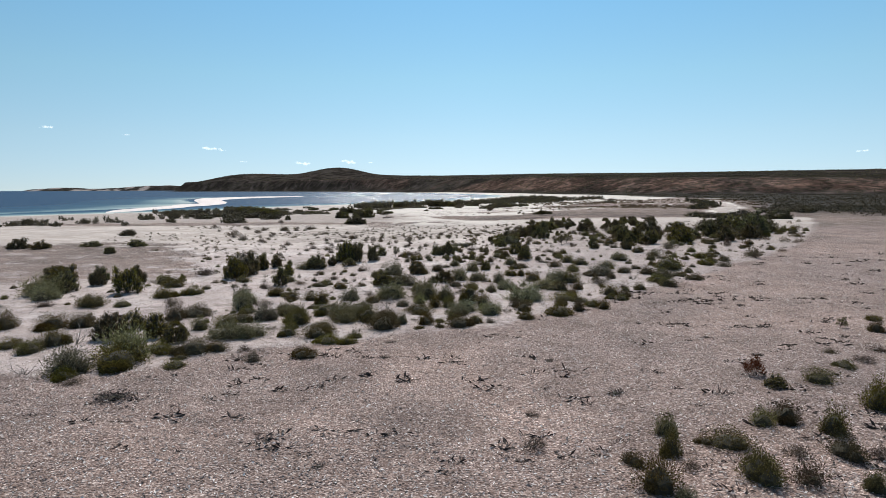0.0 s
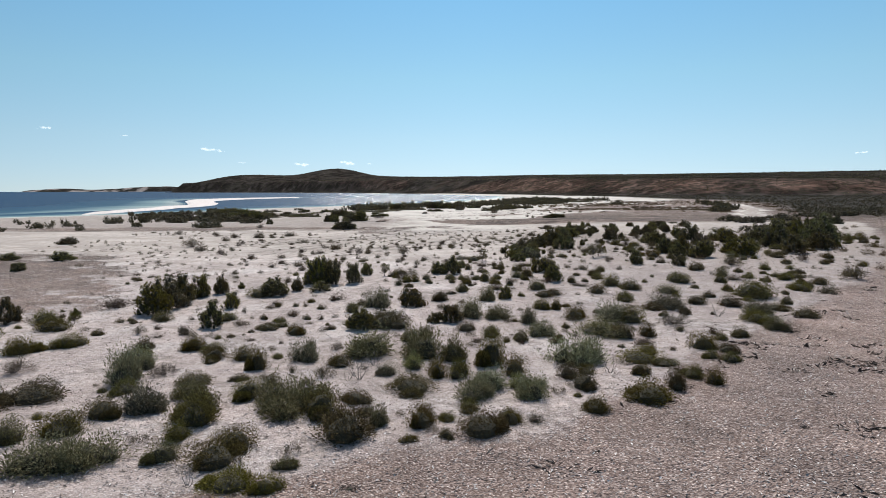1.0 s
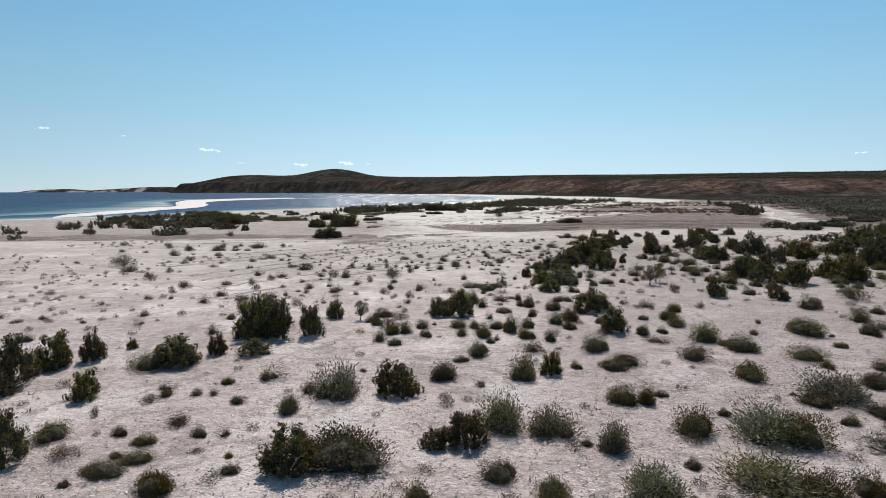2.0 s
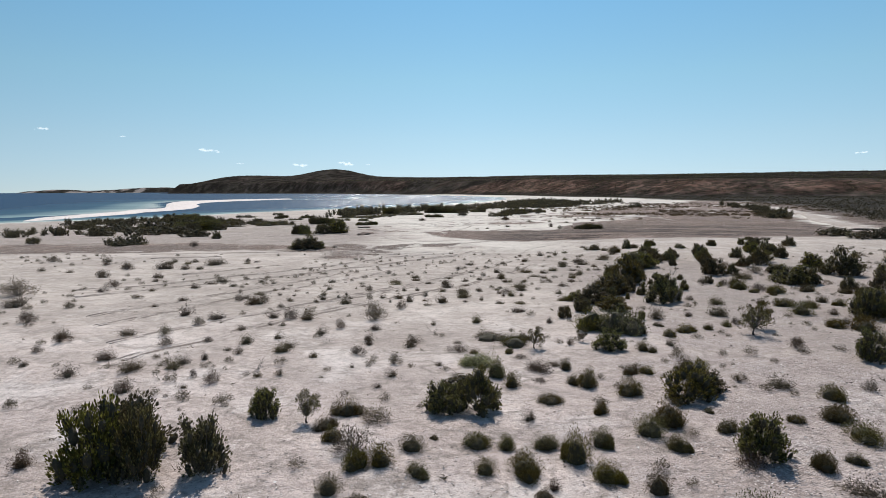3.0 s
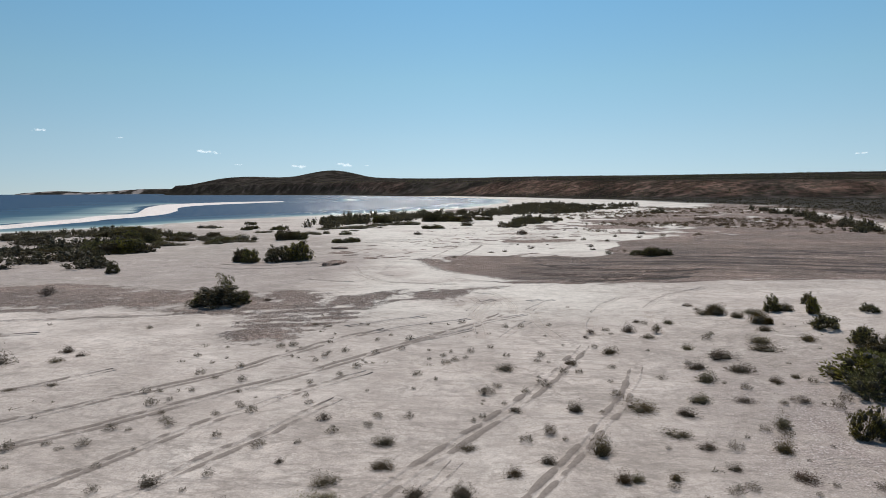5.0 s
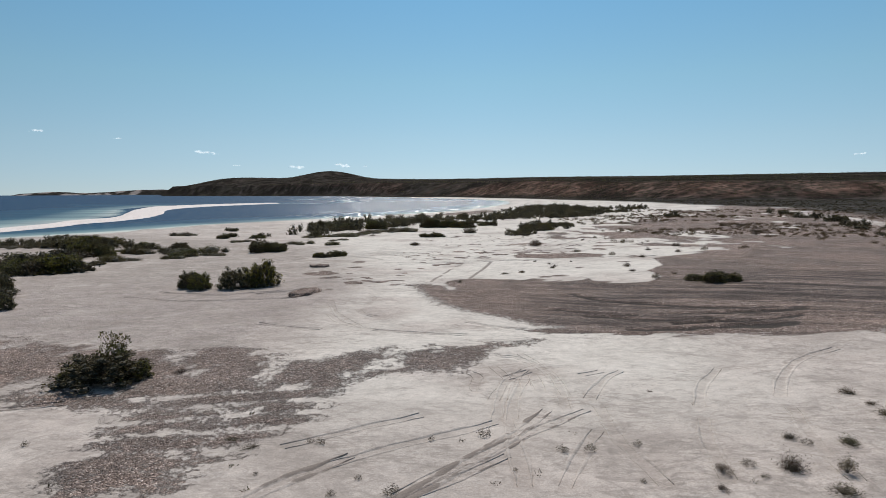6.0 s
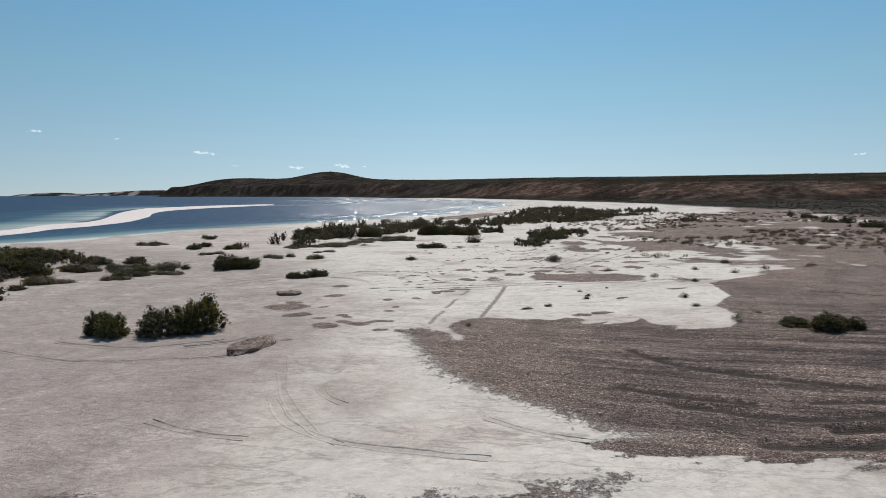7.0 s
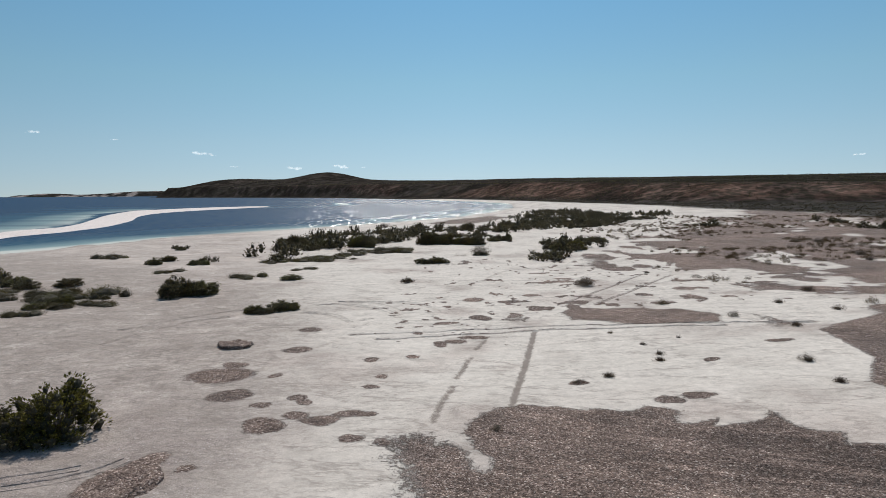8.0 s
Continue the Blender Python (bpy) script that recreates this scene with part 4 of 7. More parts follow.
# ---- far coast across the bay ----
def build_far_coast():
    xs, ys = np.linspace(-2560, -1560, 120), np.linspace(3700, 4000, 14)
    gx, gy = np.meshgrid(xs, ys)
    u, v = (gx + 2560) / 1000, (gy - 3700) / 300
    h = 1.35 * (9 + 15 * np.exp(-((u - 0.78) / 0.22) ** 2) + 6 * np.exp(-((u - 0.2) / 0.1) ** 2)) * (0.75 + 0.5 * fbm(gx / 130, gy / 130, 85)) * sm(0, 0.06, u) * sm(0, 0.3, v) * sm(1, 0.8, v)
    me = grid_mesh("far_coast", gx, gy, SEA - 1 + h, GROUND)
    layer(me, "scrub", np.where(fbm(gx / 50, gy / 60, 86) + 0.4 * v > 0.52, 1.0, 0.5))
    return tagged(new("far_coast", me), "low dark coast with pale dunes across the bay", "coast", kind="structure")


build_far_coast()


build_track()
build_wheel_lines()


# ---- shrubs ----
def leaves(rng, pos, way, length, width):
    """Small folded leaves at pos, along way: vertices and faces."""
    n = len(pos)
    side = unit(np.cross(way, rng.normal(size=(n, 3))))
    up = np.cross(side, way)
    length, width = length * rng.uniform(0.7, 1.3, (n, 1)), width * rng.uniform(0.7, 1.3, (n, 1))
    v = np.stack([pos, pos + way * length * 0.5 + side * width + up * width * 0.4, pos + way * length, pos + way * length * 0.5 - side * width + up * width * 0.4], 1)
    i = np.arange(n) * 4
    return v.reshape(-1, 3), np.stack([i, i + 1, i + 2, i + 3], -1)


def tubes(paths, radii, hub=False):
    """Three-sided tapered tubes along paths; with hub they spring from one root."""
    verts, faces = [], []
    for path, r in zip(paths, radii):
        base = len(verts) - (3 if hub and verts else 0)
        for k, p in enumerate(path):
            if hub and verts and k == 0:
                continue
            rr = r * (1 - 0.75 * k / (len(path) - 1))
            for a in (0, 2.1, 4.2):
                verts.append((p[0] + rr * math.cos(a), p[1] + rr * math.sin(a), p[2]))
        for k in range(len(path) - 1):
            for a in range(3):
                b = (a + 1) % 3
                low = k * 3 + base if not (hub and k == 0) else 0
                q = base + 3 * k + 3
                faces.append((low + a, low + b, q + b, q + a))
    return verts, faces


def shoots(rng, n, height, spread, droop=0.5):
    """Curved shoots from the root to a dome: three points each."""
    a = rng.uniform(0, 2 * np.pi, n)
    r = 0.5 * np.sqrt(rng.uniform(0, 1, n))
    lump = 0.8 + 0.35 * np.sin(a * 3 + rng.uniform(0, 6)) * (r > 0.2) * 0.5 + rng.uniform(-0.12, 0.22, n)
    h = height * (1 - droop * (r / 0.5) ** 2) * lump
    tip = np.stack([np.cos(a) * r * spread, np.sin(a) * r * spread, h], -1)
    root = np.stack([np.cos(a) * r * 0.35, np.sin(a) * r * 0.35, np.full(n, -0.04)], -1)
    mid = root * 0.35 + tip * 0.65
    mid[:, 2] *= 0.72
    return root, mid, tip


def along(root, mid, tip, s):
    s = s[..., None]
    return (1 - s) ** 2 * root[:, None] + 2 * s * (1 - s) * mid[:, None] + s ** 2 * tip[:, None]


def make_shrub(name, seed, material, bark, n, per, height, leaf, width, start, fuzz, outward, droop=0.5, stems=18, core=0.0, spread=1.0):
    """One shrub a metre wide: stems and foliage under an Empty at its root."""
    rng = np.random.default_rng(seed)
    root, mid, tip = shoots(rng, n, height, spread, droop)
    s = rng.uniform(start, 1.0, (n, per)) ** 0.8
    pos = along(root, mid, tip, s)
    axis = unit(tip - mid)[:, None] + np.zeros_like(pos)
    off = rng.normal(size=pos.shape) * fuzz
    way = unit(axis * (1 - outward) + unit(off) * outward + rng.normal(size=pos.shape) * 0.15)
    pos = pos + off
    pos[..., 2] = np.maximum(pos[..., 2], 0.01)
    v, f = leaves(rng, pos.reshape(-1, 3), way.reshape(-1, 3), leaf, width)
    verts, faces = v.tolist(), f.tolist()
    if core:
        # a dense shaded heart of twigs and old leaves
        bm = bmesh.new()
        bmesh.ops.create_icosphere(bm, subdivisions=2, radius=0.5)
        base = len(verts)
        for q in bm.verts:
            k = core * (0.8 + 0.4 * noise.noise(q.co * 4 + Vector((seed, 0, 0))))
            verts.append((q.co.x * k * spread, q.co.y * k * spread, max(q.co.z, -0.1) * k * 2 * height * 0.9))
        faces += [[base + q.index for q in face.verts] for face in bm.faces]
        bm.free()
    thing = new(name)
    part("foliage", mesh_of("foliage", verts, faces, material), thing)
    pick = rng.choice(n, min(stems, n), replace=False)
    paths = [[root[k], along(root[k:k + 1], mid[k:k + 1], tip[k:k + 1], np.array([[0.45]]))[0, 0], tip[k] * 0.97] for k in pick]
    tv, tf = tubes(paths, [0.012] * len(paths), True)
    part("wood", mesh_of("wood", tv, tf, bark), thing)
    return thing


def make_saltbush(name, seed, tufts, per, height, leaf, width, material, fine=1.0):
    """A dense domed bush a metre wide, built of many upright leafy tufts round hearts painted dark as inner shade."""
    rng = np.random.default_rng(seed)
    verts, faces, inner, wood = [], [], [], []
    bm = bmesh.new()
    bmesh.ops.create_icosphere(bm, subdivisions=1, radius=1)
    ball = [q.co.copy() for q in bm.verts]
    tris = [[q.index for q in face.verts] for face in bm.faces]
    bm.free()
    lean = rng.uniform(-0.08, 0.08, 2)
    for k in range(tufts):
        d = unit(rng.normal(size=3))
        d[2] = abs(d[2])
        shell = rng.uniform(0.55, 1.0) if k else 0.2
        size = rng.uniform(0.075, 0.14) * fine
        tall = size * rng.uniform(1.2, 2.0)
        centre = np.array([d[0] * 0.4 * shell + lean[0] * d[2], d[1] * 0.4 * shell + lean[1] * d[2], max(0.07, d[2] * (height - 0.12) * shell * rng.uniform(0.85, 1.15))])
        axis = unit(d * (0.7, 0.7, 0.2) + (0, 0, 0.8))
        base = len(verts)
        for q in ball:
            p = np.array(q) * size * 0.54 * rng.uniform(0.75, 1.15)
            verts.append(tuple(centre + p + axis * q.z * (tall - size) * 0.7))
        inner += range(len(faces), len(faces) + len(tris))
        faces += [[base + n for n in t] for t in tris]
        e = unit(rng.normal(size=(per, 3)) + axis * 0.35)
        pos = centre + e * size * rng.uniform(0.6, 1.0, (per, 1)) + axis * (e @ axis)[:, None] * (tall - size) * 0.8
        way = unit(e * 0.6 + axis * 0.7 + rng.normal(size=(per, 3)) * 0.2)
        pos[:, 2] = np.maximum(pos[:, 2], 0.0)
        v, f = leaves(rng, pos, way, leaf, width)
        faces += (f + len(verts)).tolist()
        verts += v.tolist()
        if k % 3 == 0:
            wood.append([np.array([0, 0, -0.05]), centre * (0.6, 0.6, 0.35), centre])
    thing = new(name)
    part("foliage", mesh_of("foliage", verts, faces, material, False, HEART_SHADE, inner), thing)
    tv, tf = tubes(wood, [0.016] * len(wood), True)
    part("wood", mesh_of("wood", tv, tf, BARK), thing)
    return thing


def make_mound(name, seed, material, count, height, leaf, width, core, lumps, loose):
    """A rounded shrub a metre wide: a close skin of fine leafy twigs over a dense heart painted dark as inner shade."""
    rng = np.random.default_rng(seed)
    centres = [(0.0, 0.0, 0.86 if lumps > 1 else 1.0)] + [(rng.uniform(-0.27, 0.27), rng.uniform(-0.27, 0.27), rng.uniform(0.4, 0.74)) for k in range(lumps)]
    pos, way = [], []
    per = count // len(centres)
    verts, faces, inner = [], [], []
    for cx, cy, size in centres:
        d = unit(rng.normal(size=(per, 3)))
        d[:, 2] = np.abs(d[:, 2]) * 0.95 + 0.02
        wave = 1 + 0.12 * np.sin(d[:, :1] * 5 + seed + cx * 20) + 0.10 * np.sin(d[:, 1:2] * 7 + 2 * seed) + 0.08 * np.sin(d[:, 2:] * 11 + 3 * seed)
        p = d * (0.46, 0.46, height) * size * wave * rng.uniform(0.66 - 0.25 * loose, 1.0 + 0.12 * loose, (per, 1)) * np.where(rng.uniform(size=(per, 1)) < 0.1 * loose, 1.2, 1.0) + (cx, cy, 0)
        pos.append(p)
        way.append(unit(d * (0.6, 0.6, 0.5) + (0, 0, 0.35) + rng.normal(size=(per, 3)) * (0.15 + 0.3 * loose)))
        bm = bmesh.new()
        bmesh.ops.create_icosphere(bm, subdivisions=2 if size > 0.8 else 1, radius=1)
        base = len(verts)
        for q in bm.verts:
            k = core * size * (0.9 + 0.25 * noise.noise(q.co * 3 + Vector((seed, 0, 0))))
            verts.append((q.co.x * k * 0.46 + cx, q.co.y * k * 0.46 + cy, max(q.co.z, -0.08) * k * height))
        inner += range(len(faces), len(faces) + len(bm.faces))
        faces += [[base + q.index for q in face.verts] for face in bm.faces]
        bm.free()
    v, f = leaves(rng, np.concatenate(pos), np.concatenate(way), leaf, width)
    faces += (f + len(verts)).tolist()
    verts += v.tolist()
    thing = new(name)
    part("foliage", mesh_of("foliage", verts, faces, material, False, HEART_SHADE, inner), thing)
    stems = [[np.array([0, 0, -0.03]), np.array([math.cos(a) * 0.2, math.sin(a) * 0.2, 0.06]), np.array([math.cos(a) * 0.46, math.sin(a) * 0.46, height * 0.3])] for a in rng.uniform(0, 6.28, 9)]
    tv, tf = tubes(stems, [0.012] * 9, True)
    part("wood", mesh_of("wood", tv, tf, BARK), thing)
    return thing


def make_stalked(name, seed):
    """A small leafy crown on a bare bent stem, a metre tall and wide."""
    rng = np.random.default_rng(seed)
    verts, faces, paths, radii = [], [], [], []
    fork = np.array([rng.uniform(-0.08, 0.08), rng.uniform(-0.08, 0.08), 0.22])
    paths.append([np.array([0, 0, -0.04]), fork * (1.6, 1.6, 0.5), fork])
    radii.append(0.05)
    for k in range(24):
        a, r = rng.uniform(0, 6.28), 0.36 * math.sqrt(rng.uniform(0, 1))
        tip = np.array([math.cos(a) * r, math.sin(a) * r, rng.uniform(0.36, 0.9) - 0.6 * r * r])
        paths.append([fork, 0.5 * (fork + tip) + rng.normal(size=3) * 0.03, tip])
        radii.append(0.025)
        for j in range(70):
            d = unit(rng.normal(size=3) + (0, 0, 0.3))
            p = tip + d * (0.10, 0.10, 0.13) * rng.uniform(0.4, 1.0)
            v, f = leaves(rng, p[None], unit(d + (0, 0, 0.6))[None], 0.045, 0.012)
            faces += (f + len(verts)).tolist()
            verts += v.tolist()
    thing = new(name)
    part("foliage", mesh_of("foliage", verts, faces, DARK_LEAF), thing)
    tv, tf = tubes(paths, radii)
    part("wood", mesh_of("wood", tv, tf, BARK), thing)
    return thing


def make_dead(name, seed):
    rng = np.random.default_rng(seed)
    paths, radii = [], []
    for k in range(9):
        a = rng.uniform(0, 6.28)
        p, path = np.array([0.0, 0.0, 0.0]), [np.array([0.0, 0.0, -0.03])]
        way = np.array([math.cos(a), math.sin(a), rng.uniform(0.1, 0.8)])
        for j in range(4):
            p = p + unit(way) * 0.13
            path.append(p.copy())
            if j > 0:
                side = unit(way + rng.normal(size=3) * 0.9)
                side[2] = abs(side[2]) * 0.6
                tw = [p, p + side * 0.09, p + side * 0.17 + rng.normal(size=3) * 0.025]
                paths.append(tw)
                radii.append(0.007)
            way = way + rng.normal(size=3) * 0.35
        paths.append(path)
        radii.append(0.016)
    v, f = tubes(paths, radii)
    thing = new(name)
    part("branches", mesh_of("branches", v, f, DEAD_WOOD), thing)
    return thing


def plant(kinds, x, y, w, h, rng, label, category, group):
    ob = kinds[rng.integers(len(kinds))]
    z = float(land(x, y)) - 0.015
    m = Matrix.Translation((x, y, z)) @ Matrix.Rotation(rng.uniform(0, 6.28), 4, "Z") @ Matrix.Diagonal((w, w * rng.uniform(0.85, 1.15), h, 1))
    tagged(copy_thing(ob, m), label, category, group)


def scatter(kinds, spots, ratio, label, category, group, seed, cluster=2.0):
    """Plants at x, y, width; wide spots are thickets of several."""
    rng = np.random.default_rng(seed)
    for x, y, w in spots:
        if w <= cluster:
            plant(kinds, x, y, w * 1.18, w ** 0.8 * ratio * rng.uniform(0.85, 1.2), rng, label, category, group)
            continue
        n = max(3, int(np.ceil((w / (1.0 if cluster > 1.5 else 0.85)) ** 1.55))) if cluster > 1 else int(np.ceil(w * 2.6))
        for k in range(n):
            a, r = rng.uniform(0, 6.28), np.sqrt(rng.uniform(0, 1))
            spread = 0.3 if w < 1.9 else 0.42
            ww = min(rng.uniform(0.55, 0.8) * w, rng.uniform(1.1, 2.1) * min(1.25, 0.8 + w / 14))
            if cluster < 1.5:
                ww = min(ww, rng.uniform(0.9, 1.5))
            if k == 0:
                r, ww = 0.0, min(0.85 * w, 2.3 if cluster > 1.5 else 1.6)
            plant(kinds, x + spread * w * r * math.cos(a), y + spread * w * r * math.sin(a), ww, ww ** 0.9 * ratio * rng.uniform(0.7, 1.05), rng, label, category, group)


def join_field(name, kinds, spots, ratio, seed, label, material):
    """Many small plants in one mesh."""
    rng = np.random.default_rng(seed)
    sources = []
    for kind in kinds:
        src = [o for o in kind.children if o.name.startswith("foliage")][0].data
        v, li = np.empty(len(src.vertices) * 3), np.empty(len(src.loops), np.int32)
        ls, mi = np.empty(len(src.polygons), np.int32), np.empty(len(src.polygons), np.int32)
        src.vertices.foreach_get("co", v)
        src.loops.foreach_get("vertex_index", li)
        src.polygons.foreach_get("loop_start", ls)
        src.polygons.foreach_get("material_index", mi)
        sources.append((v.reshape(-1, 3), li, ls, mi))
    x, y, w = np.array(spots).T
    z = land(x, y) - 0.015
    verts, loops, starts, slots, base, run = [], [], [], [], 0, 0
    for k in range(len(spots)):
        v, li, ls, mi = sources[rng.integers(len(sources))]
        a, h = rng.uniform(0, 6.28), w[k] ** 0.8 * ratio * rng.uniform(0.8, 1.25)
        verts.append(np.stack([x[k] + w[k] * (v[:, 0] * math.cos(a) - v[:, 1] * math.sin(a)), y[k] + w[k] * (v[:, 0] * math.sin(a) + v[:, 1] * math.cos(a)), z[k] + h * v[:, 2]], -1))
        loops.append(li + base)
        starts.append(ls + run)
        slots.append(mi)
        base, run = base + len(v), run + len(li)
    me = bpy.data.meshes.new(name)
    me.vertices.add(base)
    me.vertices.foreach_set("co", np.concatenate(verts).astype(np.float32).ravel())
    me.loops.add(run)
    me.loops.foreach_set("vertex_index", np.concatenate(loops).astype(np.int32))
    starts = np.concatenate(starts).astype(np.int32)
    me.polygons.add(len(starts))
    me.polygons.foreach_set("loop_start", starts)
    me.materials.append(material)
    me.materials.append(HEART_SHADE)
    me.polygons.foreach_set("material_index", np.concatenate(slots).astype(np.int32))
    me.update(calc_edges=True)
    return tagged(new(name, me), label, "shrubs", kind="stuff")


def retire(kinds):
    for ob in kinds:
        for o in (*ob.children_recursive, ob):
            bpy.data.objects.remove(o)


# plants of the near flat: x, y, width, height
SALTBUSHES = []
SALTBUSHES += [(5.83, 10.82, 0.49, 0.23), (-6.14, 14.24, 0.64, 0.53), (-7.8, 14.55, 0.91, 0.69), (-6.76, 14.75, 0.66, 0.7), (-7.65, 15.31, 0.82,
    0.57), (-10.59, 20.91, 1.12, 0.96), (-12.84, 21.08, 0.95, 0.85), (-13.7, 22.3, 1.3, 0.88), (-2.15, 22.34, 0.91, 0.58), (-5.9, 22.58, 0.64, 0.67),
    (-12.58, 22.69, 0.7, 0.63), (-0.34, 23.02, 0.43, 0.3), (-11.31, 23.04, 0.72, 0.67), (-14.3, 23.1, 1.2, 0.82), (0.11, 23.1, 0.65, 0.57), (-13,
    23.6, 0.81, 0.6), (-9.9, 23.6, 0.32, 0.29), (-8.07, 24.15, 0.94, 0.99), (-6.22, 24.95, 0.63, 0.52), (-8.06, 25.06, 1.12, 0.9), (-1, 25.11, 0.81,
    0.59), (-8.03, 25.85, 1.06, 0.85), (1.78, 26.18, 0.41, 0.51), (-7.82, 26.69, 0.77, 0.75)]
SALTBUSHES += [(-5.45, 26.87, 0.99, 0.62), (-7.26, 27.11, 0.52, 0.65), (-4.9, 27.5, 0.48, 0.47), (-4.16, 27.53, 0.81, 0.33), (-6.88, 27.95, 0.25,
    0.25), (-4.61, 28.91, 0.86, 1.16), (-4.01, 28.94, 0.74, 0.99), (-3.24, 29.02, 0.74, 0.81), (3.89, 29.39, 0.74, 0.66), (-4.42, 29.57, 1.24, 0.87),
    (-3, 30.8, 0.46, 0.57), (-0.25, 30.94, 0.68, 0.57), (0.28, 30.97, 0.76, 0.7), (3.7, 31.46, 0.89, 0.67), (4.18, 31.85, 0.69, 0.41), (0.07, 31.87,
    0.8, 0.31), (-17.19, 32.1, 0.75, 0.44), (9.7, 32.9, 0.69, 0.53), (8.09, 33.46, 0.65, 0.7), (-22.16, 34.24, 1.11, 0.48), (3.18, 34.29, 0.76, 0.45),
    (-23.57, 34.38, 1.24, 0.72), (-17.23, 35.16, 1.07, 0.46), (-20.09, 35.42, 1.15, 0.34)]
SALTBUSHES += [(11.8, 36, 1.3, 0.88), (10.9, 36.4, 0.91, 0.66), (14, 36.4, 1.4, 0.93), (4.75, 37.14, 0.22, 0.3), (13.8, 37.2, 1.2, 0.82), (16.9, 37.2,
    1.4, 0.93), (11.5, 37.3, 1.2, 0.82), (2.86, 37.46, 0.41, 0.41), (10.79, 37.47, 1.14, 0.9), (13, 38, 0.73, 0.55), (3.49, 38.24, 0.6, 0.42), (11.4,
    38.3, 1.1, 0.77), (4.35, 38.42, 0.97, 0.5), (15.8, 39.1, 1, 0.71), (19.4, 39.1, 1.5, 0.99), (6.07, 39.51, 1.04, 0.8), (4.14, 39.55, 1.05, 0.55),
    (6.53, 39.78, 0.67, 0.68), (3.68, 39.84, 0.67, 0.31), (4.75, 40.02, 0.36, 0.49), (5.28, 40.14, 0.18, 0.24), (5.94, 40.91, 0.32, 0.44), (5.09,
    41.19, 1.3, 0.69), (6.71, 41.31, 0.74, 0.69)]
SALTBUSHES += [(14.2, 41.6, 1.1, 0.77), (5.78, 41.64, 0.52, 0.61), (7.68, 41.88, 0.31, 0.42), (13.1, 41.9, 0.65, 0.5), (5.4, 42.22, 0.73, 0.6), (7.06,
    42.58, 0.38, 0.33), (16.3, 42.9, 1.4, 0.93), (6.99, 43.14, 0.24, 0.23), (12.43, 43.16, 0.98, 0.64), (-21.96, 43.21, 1.17, 0.5), (9.06, 43.27, 0.4,
    0.32), (11.97, 43.35, 1.48, 0.72), (22.3, 43.6, 1.8, 1.14), (6.24, 43.62, 1.5, 0.98), (8.3, 43.9, 0.21, 0.19), (6.82, 44.02, 0.6, 0.53), (16.2,
    44.2, 1.2, 0.82), (18.7, 44.2, 1.5, 0.99), (8.45, 44.26, 0.28, 0.18), (7.65, 44.65, 0.29, 0.26), (14.8, 44.9, 1.7, 1.09), (10.13, 45.2, 1.09,
    0.77), (10.8, 45.2, 0.53, 0.43), (6.18, 45.31, 0.66, 0.55)]
SALTBUSHES += [(12.62, 45.31, 0.92, 0.44), (7.34, 45.36, 0.36, 0.41), (14.9, 46.9, 0.92, 0.67), (7.52, 46.99, 1.07, 0.7), (12.2, 47.24, 0.69, 0.39),
    (10.61, 47.33, 0.41, 0.44), (15.27, 47.39, 0.81, 0.46), (7.9, 47.76, 1.63, 0.79), (13.1, 47.8, 0.95, 0.68), (9.49, 47.81, 0.37, 0.35), (22.1,
    47.9, 2, 1.24), (11.11, 48.41, 0.74, 0.5), (13.7, 48.74, 1.18, 0.65), (9.1, 49.24, 1.08, 0.56), (9.84, 49.31, 0.78, 0.5), (11.41, 49.43, 0.8,
    0.71), (15.16, 49.87, 0.68, 0.64), (13.12, 49.9, 0.63, 0.59), (10.34, 50.34, 0.69, 0.47), (9.56, 50.43, 0.69, 0.52), (11.79, 50.61, 0.84, 0.64),
    (15.62, 51.61, 0.96, 0.47), (14.9, 52, 0.85, 0.63), (9.73, 52.14, 0.83, 0.49)]
SALTBUSHES += [(16, 52.2, 0.64, 0.5), (15.2, 52.6, 0.84, 0.62), (16.4, 53.6, 0.68, 0.52), (10.4, 53.83, 0.43, 0.59), (12.14, 53.92, 0.59, 0.29),
    (9.44, 54.34, 0.56, 0.53), (18.3, 54.8, 0.72, 0.55), (14.21, 54.97, 0.5, 0.42), (16.6, 55.2, 0.73, 0.55), (11.1, 55.3, 0.46, 0.38), (14.5, 55.5,
    0.43, 0.36), (16.1, 55.5, 0.53, 0.43)]
LOW_SALTBUSHES = []
LOW_SALTBUSHES += [(4.16, 35.71, 0.49, 0.51), (3.84, 35.92, 0.98, 0.68), (3.23, 36.23, 0.91, 0.58)]
STALKED_BUSHES = []
STALKED_BUSHES += [(9.9, 15.37, 0.28, 0.29), (-9.6, 22.99, 0.25, 0.34), (-2.31, 30.56, 0.41, 0.51), (1.65, 34.43, 0.38, 0.51), (2.74, 34.99, 0.28,
    0.32), (6.78, 35.47, 0.63, 0.71), (7.22, 36.12, 0.65, 0.71), (8.94, 42.12, 0.22, 0.24), (-8.01, 57.59, 0.76, 1.03)]
FLAT_BUSHES = []
